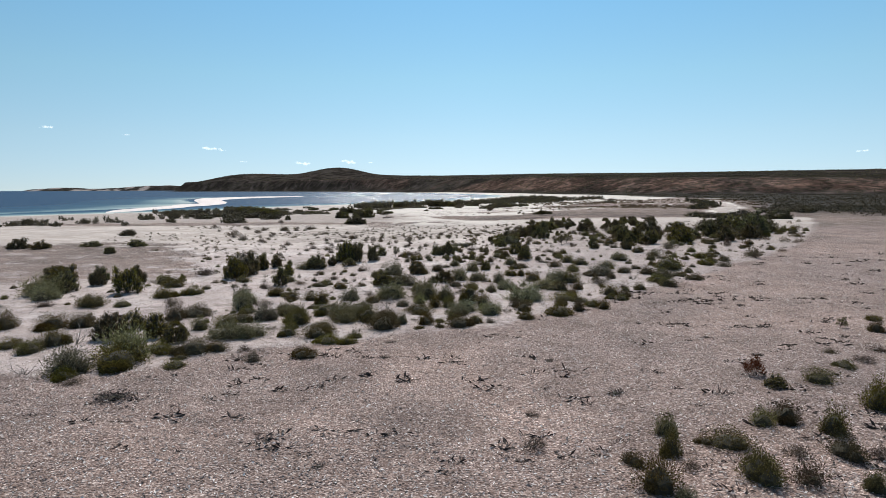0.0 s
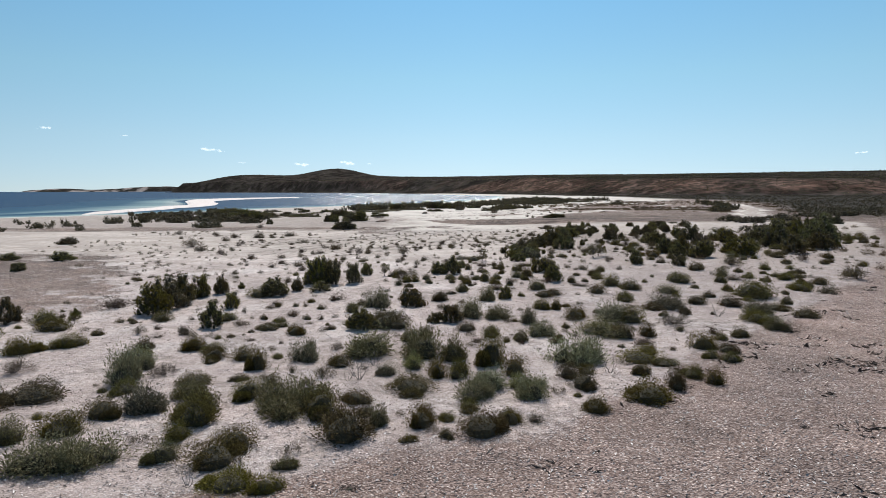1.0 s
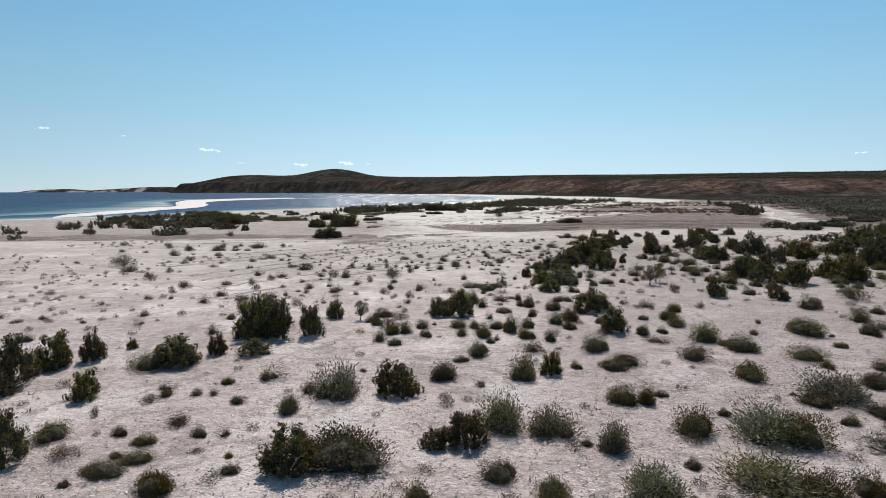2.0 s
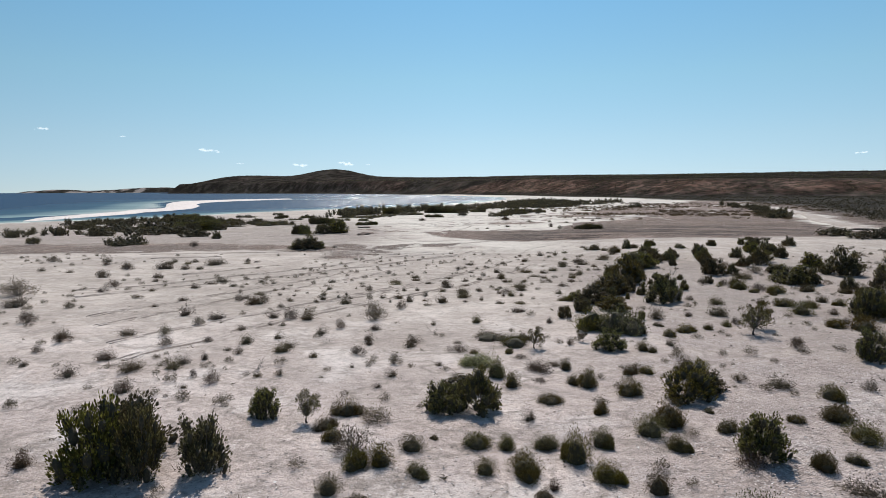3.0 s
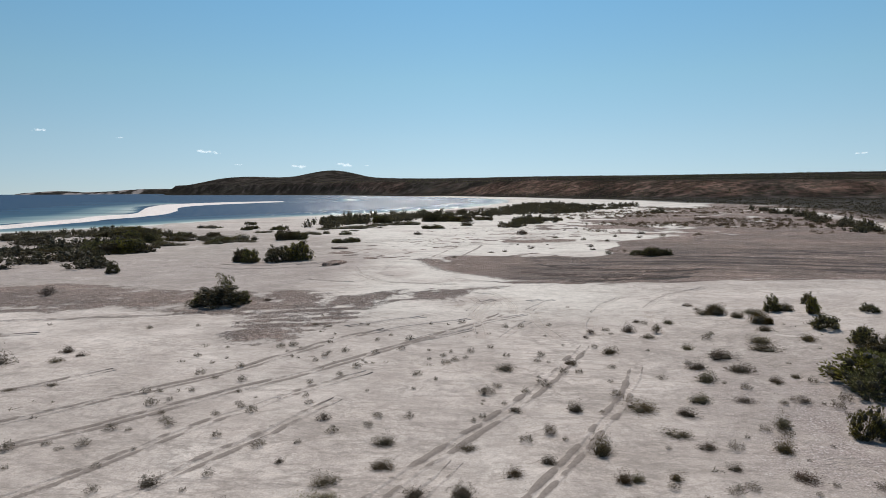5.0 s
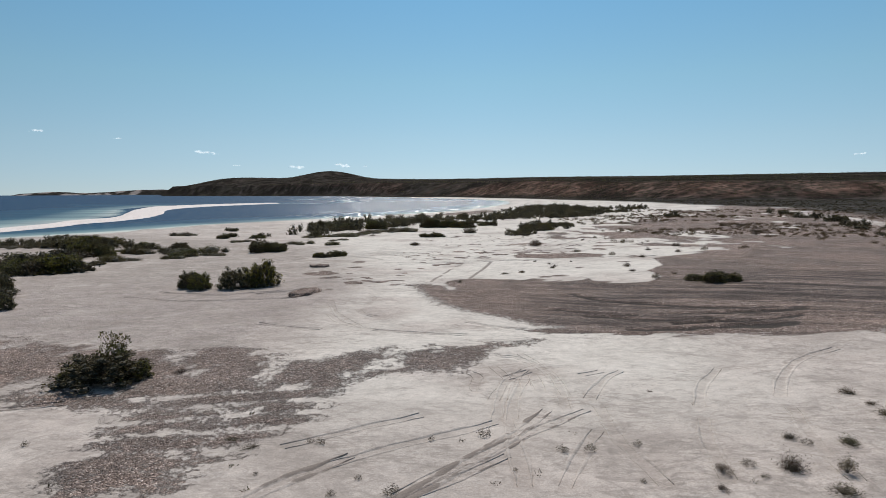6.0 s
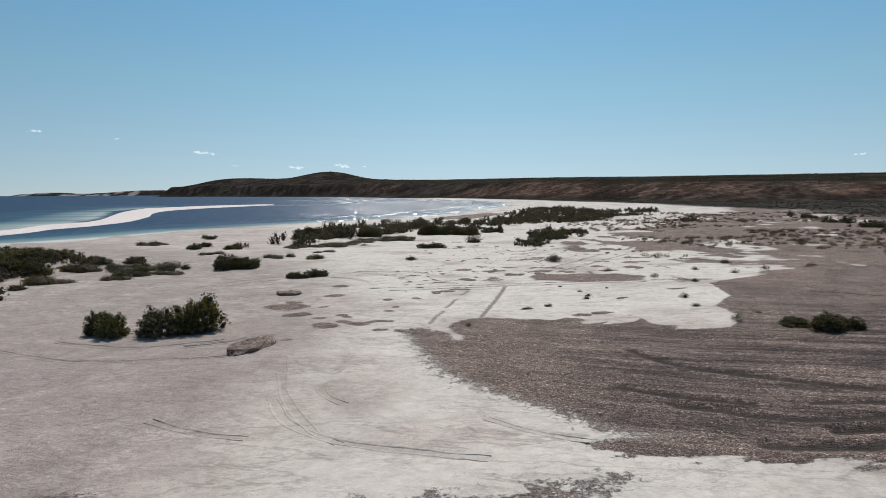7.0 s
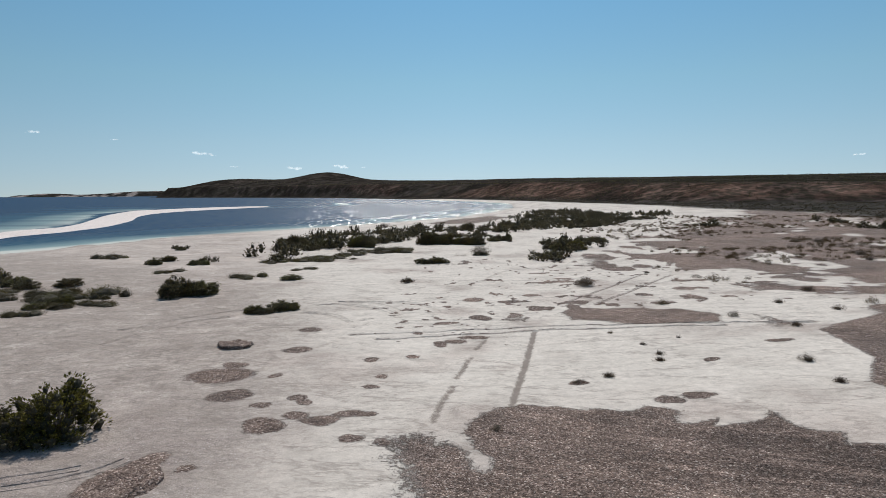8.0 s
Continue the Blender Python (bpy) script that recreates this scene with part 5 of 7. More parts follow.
FLAT_BUSHES += [(-8.06, 57.2, 1.8, 0.84), (-8.56, 57.32, 0.99, 0.51), (-7.46, 57.39, 0.75, 0.52), (-16.6, 66.37, 0.62, 0.68), (10.92, 69.52, 0.95,
    0.57), (11.86, 69.66, 0.71, 0.45), (11.34, 69.82, 1.06, 0.53), (10.47, 70.31, 0.89, 0.35), (-19.59, 70.67, 0.73, 0.99), (-11.25, 71.07, 0.93,
    1.02), (-9.65, 71.19, 1.43, 1.11), (-11.65, 71.51, 0.68, 0.74), (-12.04, 71.61, 0.95, 0.95), (-8.8, 71.84, 1.66, 1.41), (-23.53, 76.83, 1.34,
    0.89), (-22.56, 77.32, 1.57, 0.88), (-21.72, 78.05, 1.93, 0.89), (-23.92, 78.07, 1.61, 1.25), (-23.01, 78.26, 1.6, 1.01), (-22.17, 78.31, 2.18,
    1.29), (-21.34, 78.58, 2.06, 1.24), (-21.8, 82.14, 0.84, 0.31), (-8.35, 85.64, 0.8, 0.33), (-8.85, 85.79, 0.79, 0.49)]
FLAT_BUSHES += [(-7.9, 86.38, 1.13, 0.52), (-7.39, 86.42, 0.84, 0.43), (-18.27, 87.74, 1.1, 0.35), (-19.43, 87.75, 1.01, 0.4), (-24.75, 88.38, 1.73,
    1.09), (-25, 88.4, 1.08, 1.19), (-26.63, 88.53, 1.8, 1.35), (-26.25, 88.72, 1.83, 0.89), (-25.47, 88.75, 1.05, 1.15), (-19.03, 88.76, 1.03, 0.5),
    (-18.63, 88.81, 0.9, 0.55), (-25.9, 89.23, 1.67, 1.19), (-14.41, 90.86, 1.43, 1.03), (-13.98, 91.32, 0.99, 1.05), (-13.51, 91.43, 1.08, 1.01),
    (-13.2, 91.65, 1.61, 0.87), (-14.83, 92.12, 1.41, 1.11), (-24.1, 94.24, 1.55, 0.57), (-2.68, 94.64, 0.64, 0.23), (-22.18, 94.91, 1.6, 0.61),
    (-25.45, 95.45, 1.62, 0.65), (-31.35, 95.91, 1.87, 0.92), (-30.27, 95.98, 3.25, 1.21), (-30.95, 96.01, 2.7, 0.72)]
FLAT_BUSHES += [(-29.04, 96.11, 1.86, 1.09), (-32.98, 96.15, 2.58, 0.83), (-30.52, 96.56, 2.51, 1.22), (-9.83, 96.88, 1.35, 0.36), (-32.09, 97.67,
    3.11, 0.95), (-31.71, 97.79, 3.23, 1.08), (-33.55, 98.07, 2.15, 1.18), (-29.75, 98.64, 2.71, 0.93), (-32.67, 98.79, 2.14, 0.85), (-2.03, 104.03,
    1.13, 0.49), (-1.55, 104.17, 1.14, 0.39), (-1.09, 104.54, 1.28, 0.52), (-0.63, 104.64, 1.21, 0.42), (-19.11, 105.49, 0.94, 0.48), (-18.3, 105.52,
    0.83, 0.45), (-22.29, 106.27, 1.1, 0.62), (-18.72, 106.27, 0.55, 0.61), (8.33, 106.74, 0.7, 0.77), (7.8, 107.09, 0.85, 0.65), (7.34, 107.17, 0.94,
    0.61), (-22.57, 109.24, 1.54, 0.59), (2.57, 110.03, 1.37, 0.41), (9.8, 114.12, 1.48, 0.81), (11.55, 114.49, 1.74, 1.08)]
FLAT_BUSHES += [(10.74, 115.2, 1.22, 1.03), (10.29, 115.21, 1.88, 0.84), (9.32, 115.22, 1.42, 0.85), (11.16, 115.44, 1.57, 0.74), (-7.39, 119.13,
    1.01, 1.02), (-25.82, 119.49, 1.09, 0.56), (-7.89, 119.85, 1.16, 1.17), (-8.79, 120.05, 1.32, 0.89), (-12.25, 120.26, 1.11, 1.2), (-11.33, 120.28,
    1.17, 0.99), (-8.36, 120.31, 1.58, 1.34), (-9.15, 120.61, 1.57, 1.35), (2.64, 120.88, 1.41, 0.71), (3.05, 121.1, 1.51, 1.12), (-11.78, 121.15,
    1.13, 0.97), (-10.88, 121.23, 1.19, 1.31), (2.2, 121.35, 1.41, 0.96), (-14.45, 121.47, 1.65, 1.03), (-2.3, 121.75, 1.57, 1.52), (-0.04, 121.87,
    1.39, 1.49), (1.74, 121.91, 1.27, 0.95), (1.19, 121.91, 1, 1.03), (-1.85, 121.94, 1.58, 1.21), (-16.77, 122.04, 1.18, 1.24)]
FLAT_BUSHES += [(-0.51, 122.05, 1.45, 1.05), (-16.16, 122.25, 1.73, 0.99), (-1.4, 122.46, 1.79, 1.61), (-0.98, 122.61, 1.69, 1.31), (-14.8, 122.7,
    1.24, 1.37), (-15.28, 122.74, 1.11, 1.22), (-15.77, 123.14, 1.38, 1.52), (15.63, 123.98, 1.47, 0.65), (16.06, 124.1, 1.22, 0.49), (14.9, 124.2,
    1.67, 0.45), (15.21, 125.14, 1.04, 0.65), (14.41, 125.19, 1.3, 0.63), (16.54, 125.21, 1.05, 0.49), (5.04, 125.9, 1.29, 0.57), (6.77, 126.57, 0.87,
    0.76), (6.28, 126.66, 0.99, 0.6), (5.39, 126.84, 0.99, 0.71), (5.84, 126.89, 1.09, 0.7)]
GREEN_BUSHES = []
GREEN_BUSHES += [(17.53, 40.22, 1.56, 1.33), (20.32, 40.99, 1.87, 1.57), (20.67, 43.65, 0.95, 1.05), (21.58, 43.91, 0.81, 0.89), (21.11, 44.27, 0.99,
    1.09), (26.65, 52.75, 0.73, 0.8), (25.53, 52.91, 0.68, 0.75), (26.1, 53.17, 0.69, 0.76), (31.17, 56.53, 0.85, 0.75), (30.63, 56.59, 0.8, 0.61),
    (29.66, 56.77, 1.24, 0.58), (30.1, 56.82, 1.04, 0.66)]
TWIGGY_SHRUBS = []
TWIGGY_SHRUBS += [(-5.38, 33.15, 0.33, 0.27), (0.35, 34.17, 0.3, 0.17), (-3.58, 34.28, 0.39, 0.25), (-0.96, 34.71, 0.32, 0.23), (-4.58, 34.93, 0.4,
    0.29), (0.57, 36.98, 0.33, 0.29), (6.83, 37.44, 0.57, 0.44), (8.9, 39.22, 0.31, 0.26), (7.54, 39.25, 0.52, 0.3), (-3.07, 39.47, 0.38, 0.28),
    (1.95, 39.53, 0.41, 0.15), (-0.36, 39.74, 0.4, 0.33), (-1.28, 39.77, 0.31, 0.23), (-4.79, 39.8, 0.24, 0.13), (3.34, 39.87, 0.41, 0.23), (-3.91,
    40.21, 0.25, 0.24), (-1.65, 40.38, 0.42, 0.2), (0.37, 40.54, 0.54, 0.31), (1.91, 40.88, 0.29, 0.28), (-6.06, 41.1, 0.41, 0.14), (3.36, 41.15,
    0.27, 0.2), (0.33, 41.47, 0.54, 0.27), (-0.33, 41.78, 0.32, 0.15), (0.88, 41.78, 0.21, 0.21)]
TWIGGY_SHRUBS += [(2.33, 41.89, 0.39, 0.3), (1.47, 42.04, 0.27, 0.11), (1.62, 42.36, 0.19, 0.12), (-0.08, 42.64, 0.44, 0.26), (2.26, 42.74, 0.64,
    0.19), (-1.96, 43.34, 0.49, 0.15), (-0.18, 43.49, 0.44, 0.28), (-0.76, 43.55, 0.42, 0.13), (1.98, 43.92, 0.3, 0.2), (2.7, 43.96, 0.22, 0.17),
    (2.15, 43.96, 0.22, 0.17), (7.72, 44, 0.18, 0.18), (0.57, 44.07, 0.26, 0.16), (3.59, 44.19, 0.22, 0.13), (10.75, 44.33, 0.7, 0.33), (-1.28, 44.43,
    0.4, 0.17), (1.09, 44.51, 0.25, 0.17), (1.87, 44.83, 0.33, 0.39), (4.57, 44.84, 0.35, 0.26), (3.55, 44.94, 0.31, 0.15), (-0.09, 45.05, 0.35,
    0.11), (-1.33, 45.24, 0.37, 0.2), (3.26, 45.44, 0.44, 0.14), (5.07, 45.71, 0.34, 0.3)]
TWIGGY_SHRUBS += [(3.82, 46.3, 0.39, 0.19), (0.84, 46.56, 0.24, 0.15), (3.04, 46.57, 0.58, 0.23), (1.91, 46.59, 0.32, 0.28), (4.27, 46.9, 0.4, 0.23),
    (6.23, 48.01, 0.29, 0.17), (-11.3, 48.06, 0.58, 0.25), (-10.72, 48.11, 0.35, 0.22), (4.89, 48.19, 0.44, 0.32), (6.78, 48.27, 0.24, 0.12), (-12.4,
    48.51, 0.77, 0.45), (5.84, 48.76, 0.66, 0.25), (5.06, 49.07, 0.44, 0.25), (0.87, 49.13, 0.46, 0.16), (2.48, 49.55, 0.32, 0.18), (-10.58, 49.59,
    1.02, 0.44), (-11.9, 49.76, 0.39, 0.21), (6.03, 49.84, 0.76, 0.24), (-12.73, 49.86, 0.48, 0.21), (7.26, 50.32, 0.73, 0.22), (3.62, 50.49, 0.47,
    0.21), (5.51, 50.61, 0.34, 0.19), (8.58, 51, 0.52, 0.24), (7.43, 51.08, 0.71, 0.22)]
TWIGGY_SHRUBS += [(8.11, 52.14, 0.51, 0.25), (9.64, 52.65, 0.41, 0.15), (5.96, 53.27, 0.39, 0.18), (8.16, 53.7, 0.39, 0.28), (8.78, 54, 0.71, 0.22),
    (7.35, 54.19, 0.48, 0.23)]
CUSHIONS = []
CUSHIONS += [(5.05, 7.13, 0.26, 0.32), (2.55, 7.16, 0.51, 0.4), (3.84, 7.44, 0.53, 0.43), (2.47, 7.77, 0.28, 0.21), (5.28, 8.1, 0.44, 0.33), (3.05,
    8.13, 0.34, 0.36), (3.94, 8.41, 0.6, 0.23), (3.67, 8.51, 0.28, 0.13), (5.63, 8.84, 0.48, 0.45), (4.75, 9.11, 0.41, 0.25), (5.17, 9.27, 0.42,
    0.32), (6.91, 9.76, 0.53, 0.52), (6.76, 11.06, 0.5, 0.27), (-7.04, 11.54, 0.46, 0.24), (7.71, 11.84, 0.43, 0.17), (-5.26, 12.2, 0.55, 0.2),
    (-6.48, 12.4, 1.1, 0.42), (-5.4, 12.8, 0.3, 0.13), (-2.92, 12.98, 0.54, 0.28), (-5.3, 13.3, 0.71, 0.34), (-6.05, 13.33, 0.6, 0.28), (-4.87, 13.45,
    0.48, 0.25), (-8.94, 13.46, 0.56, 0.35), (-9.62, 13.72, 0.45, 0.28)]
CUSHIONS += [(-8.78, 13.99, 0.58, 0.39), (-2.15, 14.14, 0.38, 0.25), (-2.6, 14.25, 0.64, 0.24), (-2.08, 14.8, 0.32, 0.17), (-3.02, 14.91, 0.7, 0.32),
    (10.46, 14.96, 0.48, 0.34), (-3.71, 15.01, 0.43, 0.26), (-2.92, 15.44, 0.56, 0.28), (-6.04, 15.47, 0.53, 0.34), (-0.57, 15.48, 0.23, 0.12),
    (-0.06, 15.56, 0.23, 0.14), (-11.03, 15.65, 0.7, 0.48), (-9.83, 15.67, 0.84, 0.38), (-3.82, 15.68, 0.42, 0.27), (-1.49, 15.72, 0.91, 0.48), (-5.5,
    15.73, 0.62, 0.32), (0.41, 15.73, 0.69, 0.34), (-9.16, 15.74, 0.85, 0.41), (-0.43, 16.03, 0.48, 0.38), (11.18, 16.11, 0.38, 0.19), (0.89, 16.12,
    0.36, 0.28), (-3.78, 16.18, 0.65, 0.5), (-0.04, 16.28, 0.29, 0.16), (-5.33, 16.5, 0.59, 0.31)]
CUSHIONS += [(-7.15, 16.58, 0.51, 0.47), (2.25, 16.59, 0.51, 0.28), (-2, 16.6, 0.6, 0.42), (-3.92, 16.67, 0.69, 0.42), (0.3, 16.75, 0.35, 0.22),
    (3.23, 17.06, 0.88, 0.4), (-1.52, 17.08, 0.45, 0.24), (-6.83, 17.2, 0.99, 0.36), (-3.35, 17.36, 0.55, 0.31), (-5.53, 17.66, 0.57, 0.26), (3.88,
    17.69, 0.38, 0.4), (2.33, 17.78, 0.49, 0.3), (-0.64, 17.79, 0.85, 0.27), (-3.09, 17.85, 0.31, 0.23), (4.66, 17.94, 0.38, 0.29), (-4.54, 18.1, 0.7,
    0.24), (0.62, 18.18, 0.26, 0.19), (4.41, 18.31, 0.46, 0.24), (2.18, 18.4, 0.47, 0.29), (3.54, 18.46, 0.27, 0.31), (1.2, 18.49, 0.47, 0.41),
    (-0.21, 18.5, 0.41, 0.41), (0.17, 18.54, 0.41, 0.42), (-9.64, 18.63, 0.54, 0.24)]
CUSHIONS += [(-10.52, 18.68, 0.84, 0.42), (-3.66, 18.96, 0.43, 0.43), (4.17, 19.06, 0.51, 0.19), (-2.12, 19.26, 0.53, 0.29), (0.86, 19.31, 0.59, 0.6),
    (5.61, 19.33, 0.38, 0.25), (3.81, 19.41, 0.89, 0.27), (0.1, 19.56, 0.54, 0.58), (5.32, 19.59, 0.39, 0.21), (-4.18, 19.74, 0.47, 0.28), (-4.79,
    19.75, 0.47, 0.27), (4.16, 19.97, 0.41, 0.25), (-6.42, 19.99, 0.49, 0.21), (5.85, 20.04, 0.49, 0.26), (-9.05, 20.19, 0.75, 0.38), (-4.93, 20.19,
    0.44, 0.24), (-5.48, 20.4, 0.56, 0.36), (5.51, 20.45, 0.59, 0.36), (-6.57, 20.48, 0.43, 0.29), (-8.35, 20.7, 0.66, 0.36), (2.44, 21.01, 0.36,
    0.2), (1.64, 21.11, 0.4, 0.29), (-0.87, 21.12, 0.5, 0.34), (6.23, 21.22, 0.33, 0.22)]
CUSHIONS += [(-0.51, 21.45, 0.38, 0.3), (4.02, 21.5, 0.47, 0.44), (6.84, 21.54, 0.48, 0.29), (0.99, 21.55, 0.47, 0.32), (4.67, 21.71, 0.44, 0.34),
    (-3.61, 21.77, 0.5, 0.29), (0.43, 22.04, 0.44, 0.23), (8, 22.19, 0.6, 0.36), (-4.41, 22.2, 0.48, 0.23), (-9.75, 22.29, 0.75, 0.41), (-1.54, 22.5,
    1.11, 0.53), (-4.14, 22.61, 0.42, 0.19), (-10.3, 22.9, 0.72, 0.43), (4.75, 23.08, 0.65, 0.43), (8.04, 23.11, 0.87, 0.33), (-7.42, 23.28, 0.55,
    0.29), (-5.69, 23.32, 0.55, 0.27), (3.37, 23.46, 0.56, 0.38), (9.56, 23.57, 0.76, 0.29), (6.56, 24.14, 0.36, 0.25), (-2.66, 24.31, 0.36, 0.33),
    (9.2, 24.47, 0.61, 0.26), (5.84, 24.54, 0.49, 0.24), (2.77, 24.69, 0.44, 0.36)]
CUSHIONS += [(3.09, 24.69, 0.37, 0.37), (8.18, 25.15, 0.56, 0.39), (10, 25.35, 0.39, 0.3), (7.43, 25.46, 0.55, 0.32), (-0.23, 25.96, 0.51, 0.38),
    (5.39, 26.02, 0.61, 0.37), (8.14, 26.4, 0.35, 0.2), (3.04, 26.45, 0.56, 0.25), (2.32, 26.45, 0.22, 0.16), (9.59, 26.47, 1.5, 0.64), (-5.95, 26.66,
    0.7, 0.29), (3.43, 26.76, 0.62, 0.25), (0.15, 27.04, 0.26, 0.16), (4.86, 27.17, 0.64, 0.3), (7.15, 27.18, 0.78, 0.27), (0.51, 27.45, 0.5, 0.33),
    (9.23, 27.46, 0.39, 0.26), (2.97, 27.71, 0.51, 0.37), (6.13, 27.81, 0.75, 0.36), (8.36, 27.94, 0.25, 0.16), (-1.26, 28.21, 0.31, 0.17), (12.17,
    28.45, 0.32, 0.26), (-1.63, 28.48, 0.26, 0.22), (2.18, 28.49, 0.28, 0.27)]
CUSHIONS += [(5.7, 28.59, 0.7, 0.4), (1.67, 28.78, 0.4, 0.26), (-0.61, 28.91, 0.31, 0.19), (0.71, 28.94, 0.47, 0.32), (0.22, 28.94, 0.27, 0.2), (4.45,
    29.05, 0.32, 0.29), (8.17, 29.07, 0.81, 0.42), (-1.4, 29.13, 0.35, 0.31), (-1.1, 29.2, 0.35, 0.27), (4.94, 29.2, 0.21, 0.18), (1.4, 29.26, 0.35,
    0.41), (-0.71, 29.59, 0.33, 0.21), (2.83, 29.61, 0.33, 0.24), (0.54, 29.65, 0.26, 0.22), (12.68, 29.65, 0.67, 0.25), (0.16, 29.68, 0.37, 0.24),
    (1.07, 29.71, 0.37, 0.22), (1.84, 29.72, 0.3, 0.26), (-1.82, 29.88, 0.31, 0.22), (5.56, 30, 0.51, 0.26), (2.62, 30.06, 0.41, 0.29), (10.2, 30.1,
    0.52, 0.37), (3.79, 30.21, 0.29, 0.2), (-2, 30.32, 0.35, 0.23)]
CUSHIONS += [(3.03, 30.47, 0.57, 0.4), (5.6, 30.58, 0.5, 0.3), (2.13, 30.85, 0.26, 0.2), (-1.77, 30.88, 0.43, 0.28), (11.22, 30.97, 0.36, 0.23),
    (1.43, 31.29, 0.44, 0.19), (6.02, 31.45, 0.45, 0.29), (2.76, 31.66, 0.41, 0.31), (2.19, 32.1, 0.39, 0.35), (0.9, 32.14, 0.29, 0.27), (1.97, 32.24,
    0.2, 0.18), (4.35, 32.57, 0.35, 0.32), (4.07, 32.58, 0.42, 0.36), (3.45, 32.69, 0.26, 0.18), (3.15, 32.74, 0.36, 0.18), (2.02, 33.12, 0.27, 0.23),
    (4, 34.11, 0.22, 0.16), (1.08, 34.2, 0.19, 0.15), (3.85, 34.25, 0.29, 0.21), (4.81, 35.31, 0.28, 0.24), (15.18, 35.76, 0.89, 0.33), (5.38, 35.86,
    0.44, 0.24), (5.98, 36.06, 0.24, 0.17), (6.52, 36.34, 0.23, 0.18)]
CUSHIONS += [(4.92, 36.41, 0.27, 0.12), (8.4, 53, 0.53, 0.33), (7.8, 54.3, 0.6, 0.37), (9.8, 54.3, 0.4, 0.27)]
SHRUBLETS = []
SHRUBLETS += [(4.42, 7.27, 0.52, 0.44), (3.17, 7.66, 0.32, 0.17), (5.71, 7.98, 0.29, 0.21), (4.66, 8.05, 0.36, 0.17), (1.27, 8.32, 0.37, 0.17), (1.4,
    9.53, 0.29, 0.12), (-6.75, 11.24, 0.51, 0.15), (8.34, 12.22, 0.44, 0.16), (-3.87, 12.57, 0.45, 0.33), (8.15, 12.99, 0.35, 0.17), (9.14, 13.06,
    0.47, 0.2), (-4.3, 13.4, 0.29, 0.16), (1.27, 16.17, 0.25, 0.24), (-2.47, 17.9, 0.25, 0.15), (-2.27, 18.44, 0.4, 0.23), (-11.95, 18.52, 0.67,
    0.25), (-5.36, 18.66, 0.55, 0.2), (-2.95, 18.73, 0.18, 0.23), (-8.11, 18.75, 0.53, 0.29), (4.76, 20.25, 0.22, 0.16), (-2.41, 20.44, 0.31, 0.19),
    (1.63, 20.82, 0.14, 0.12), (4.4, 20.86, 0.53, 0.26), (0.62, 20.93, 0.27, 0.18)]
SHRUBLETS += [(-3.73, 20.94, 0.15, 0.13), (-4.52, 21.09, 0.33, 0.11), (-6.77, 21.43, 0.34, 0.1), (2.97, 21.53, 0.29, 0.13), (-6.2, 21.73, 0.37, 0.32),
    (-7.31, 21.82, 0.29, 0.22), (6.38, 21.9, 0.39, 0.27), (8.2, 21.9, 0.54, 0.34), (-7.06, 22.24, 0.25, 0.17), (-5.22, 22.73, 0.47, 0.14), (5.74,
    22.82, 0.84, 0.25), (-3.54, 22.87, 0.22, 0.1), (-8.4, 22.99, 0.33, 0.18), (-6.71, 23.33, 0.18, 0.14), (-3.34, 23.38, 0.22, 0.2), (4.95, 23.56,
    0.34, 0.23), (-4.23, 23.86, 0.42, 0.24), (-5.58, 24.15, 0.17, 0.19), (-5.03, 24.82, 0.33, 0.14), (-9.7, 25.01, 1, 0.39), (-4.1, 25.13, 0.21,
    0.18), (-4.98, 25.37, 0.34, 0.19), (0.43, 25.48, 0.26, 0.17), (-3.3, 25.93, 0.54, 0.31)]
SHRUBLETS += [(12.1, 26.9, 0.72, 0.43), (1.67, 27.73, 0.45, 0.37), (4.63, 28.49, 0.63, 0.21), (0.98, 28.54, 0.22, 0.2), (3.57, 29.11, 0.42, 0.2),
    (-5.64, 29.17, 0.35, 0.33), (14.6, 29.4, 0.94, 0.54), (10.41, 29.4, 0.66, 0.27), (-1.51, 29.53, 0.57, 0.34), (-11.01, 30.37, 0.35, 0.14), (0.96,
    30.53, 0.25, 0.25), (-1.3, 30.61, 0.49, 0.21), (-11.81, 30.84, 0.29, 0.15), (-8.2, 31.2, 0.36, 0.25), (6.9, 31.8, 0.28, 0.21), (-5.7, 31.89, 0.38,
    0.35), (5.49, 32.02, 0.44, 0.3), (-4.82, 32.1, 0.2, 0.11), (-1.45, 32.11, 0.2, 0.13), (4.94, 32.29, 0.3, 0.16), (-4.39, 32.36, 0.27, 0.26), (1.43,
    32.42, 0.28, 0.08), (-0.1, 32.44, 0.17, 0.22), (-4.83, 32.65, 0.14, 0.16)]
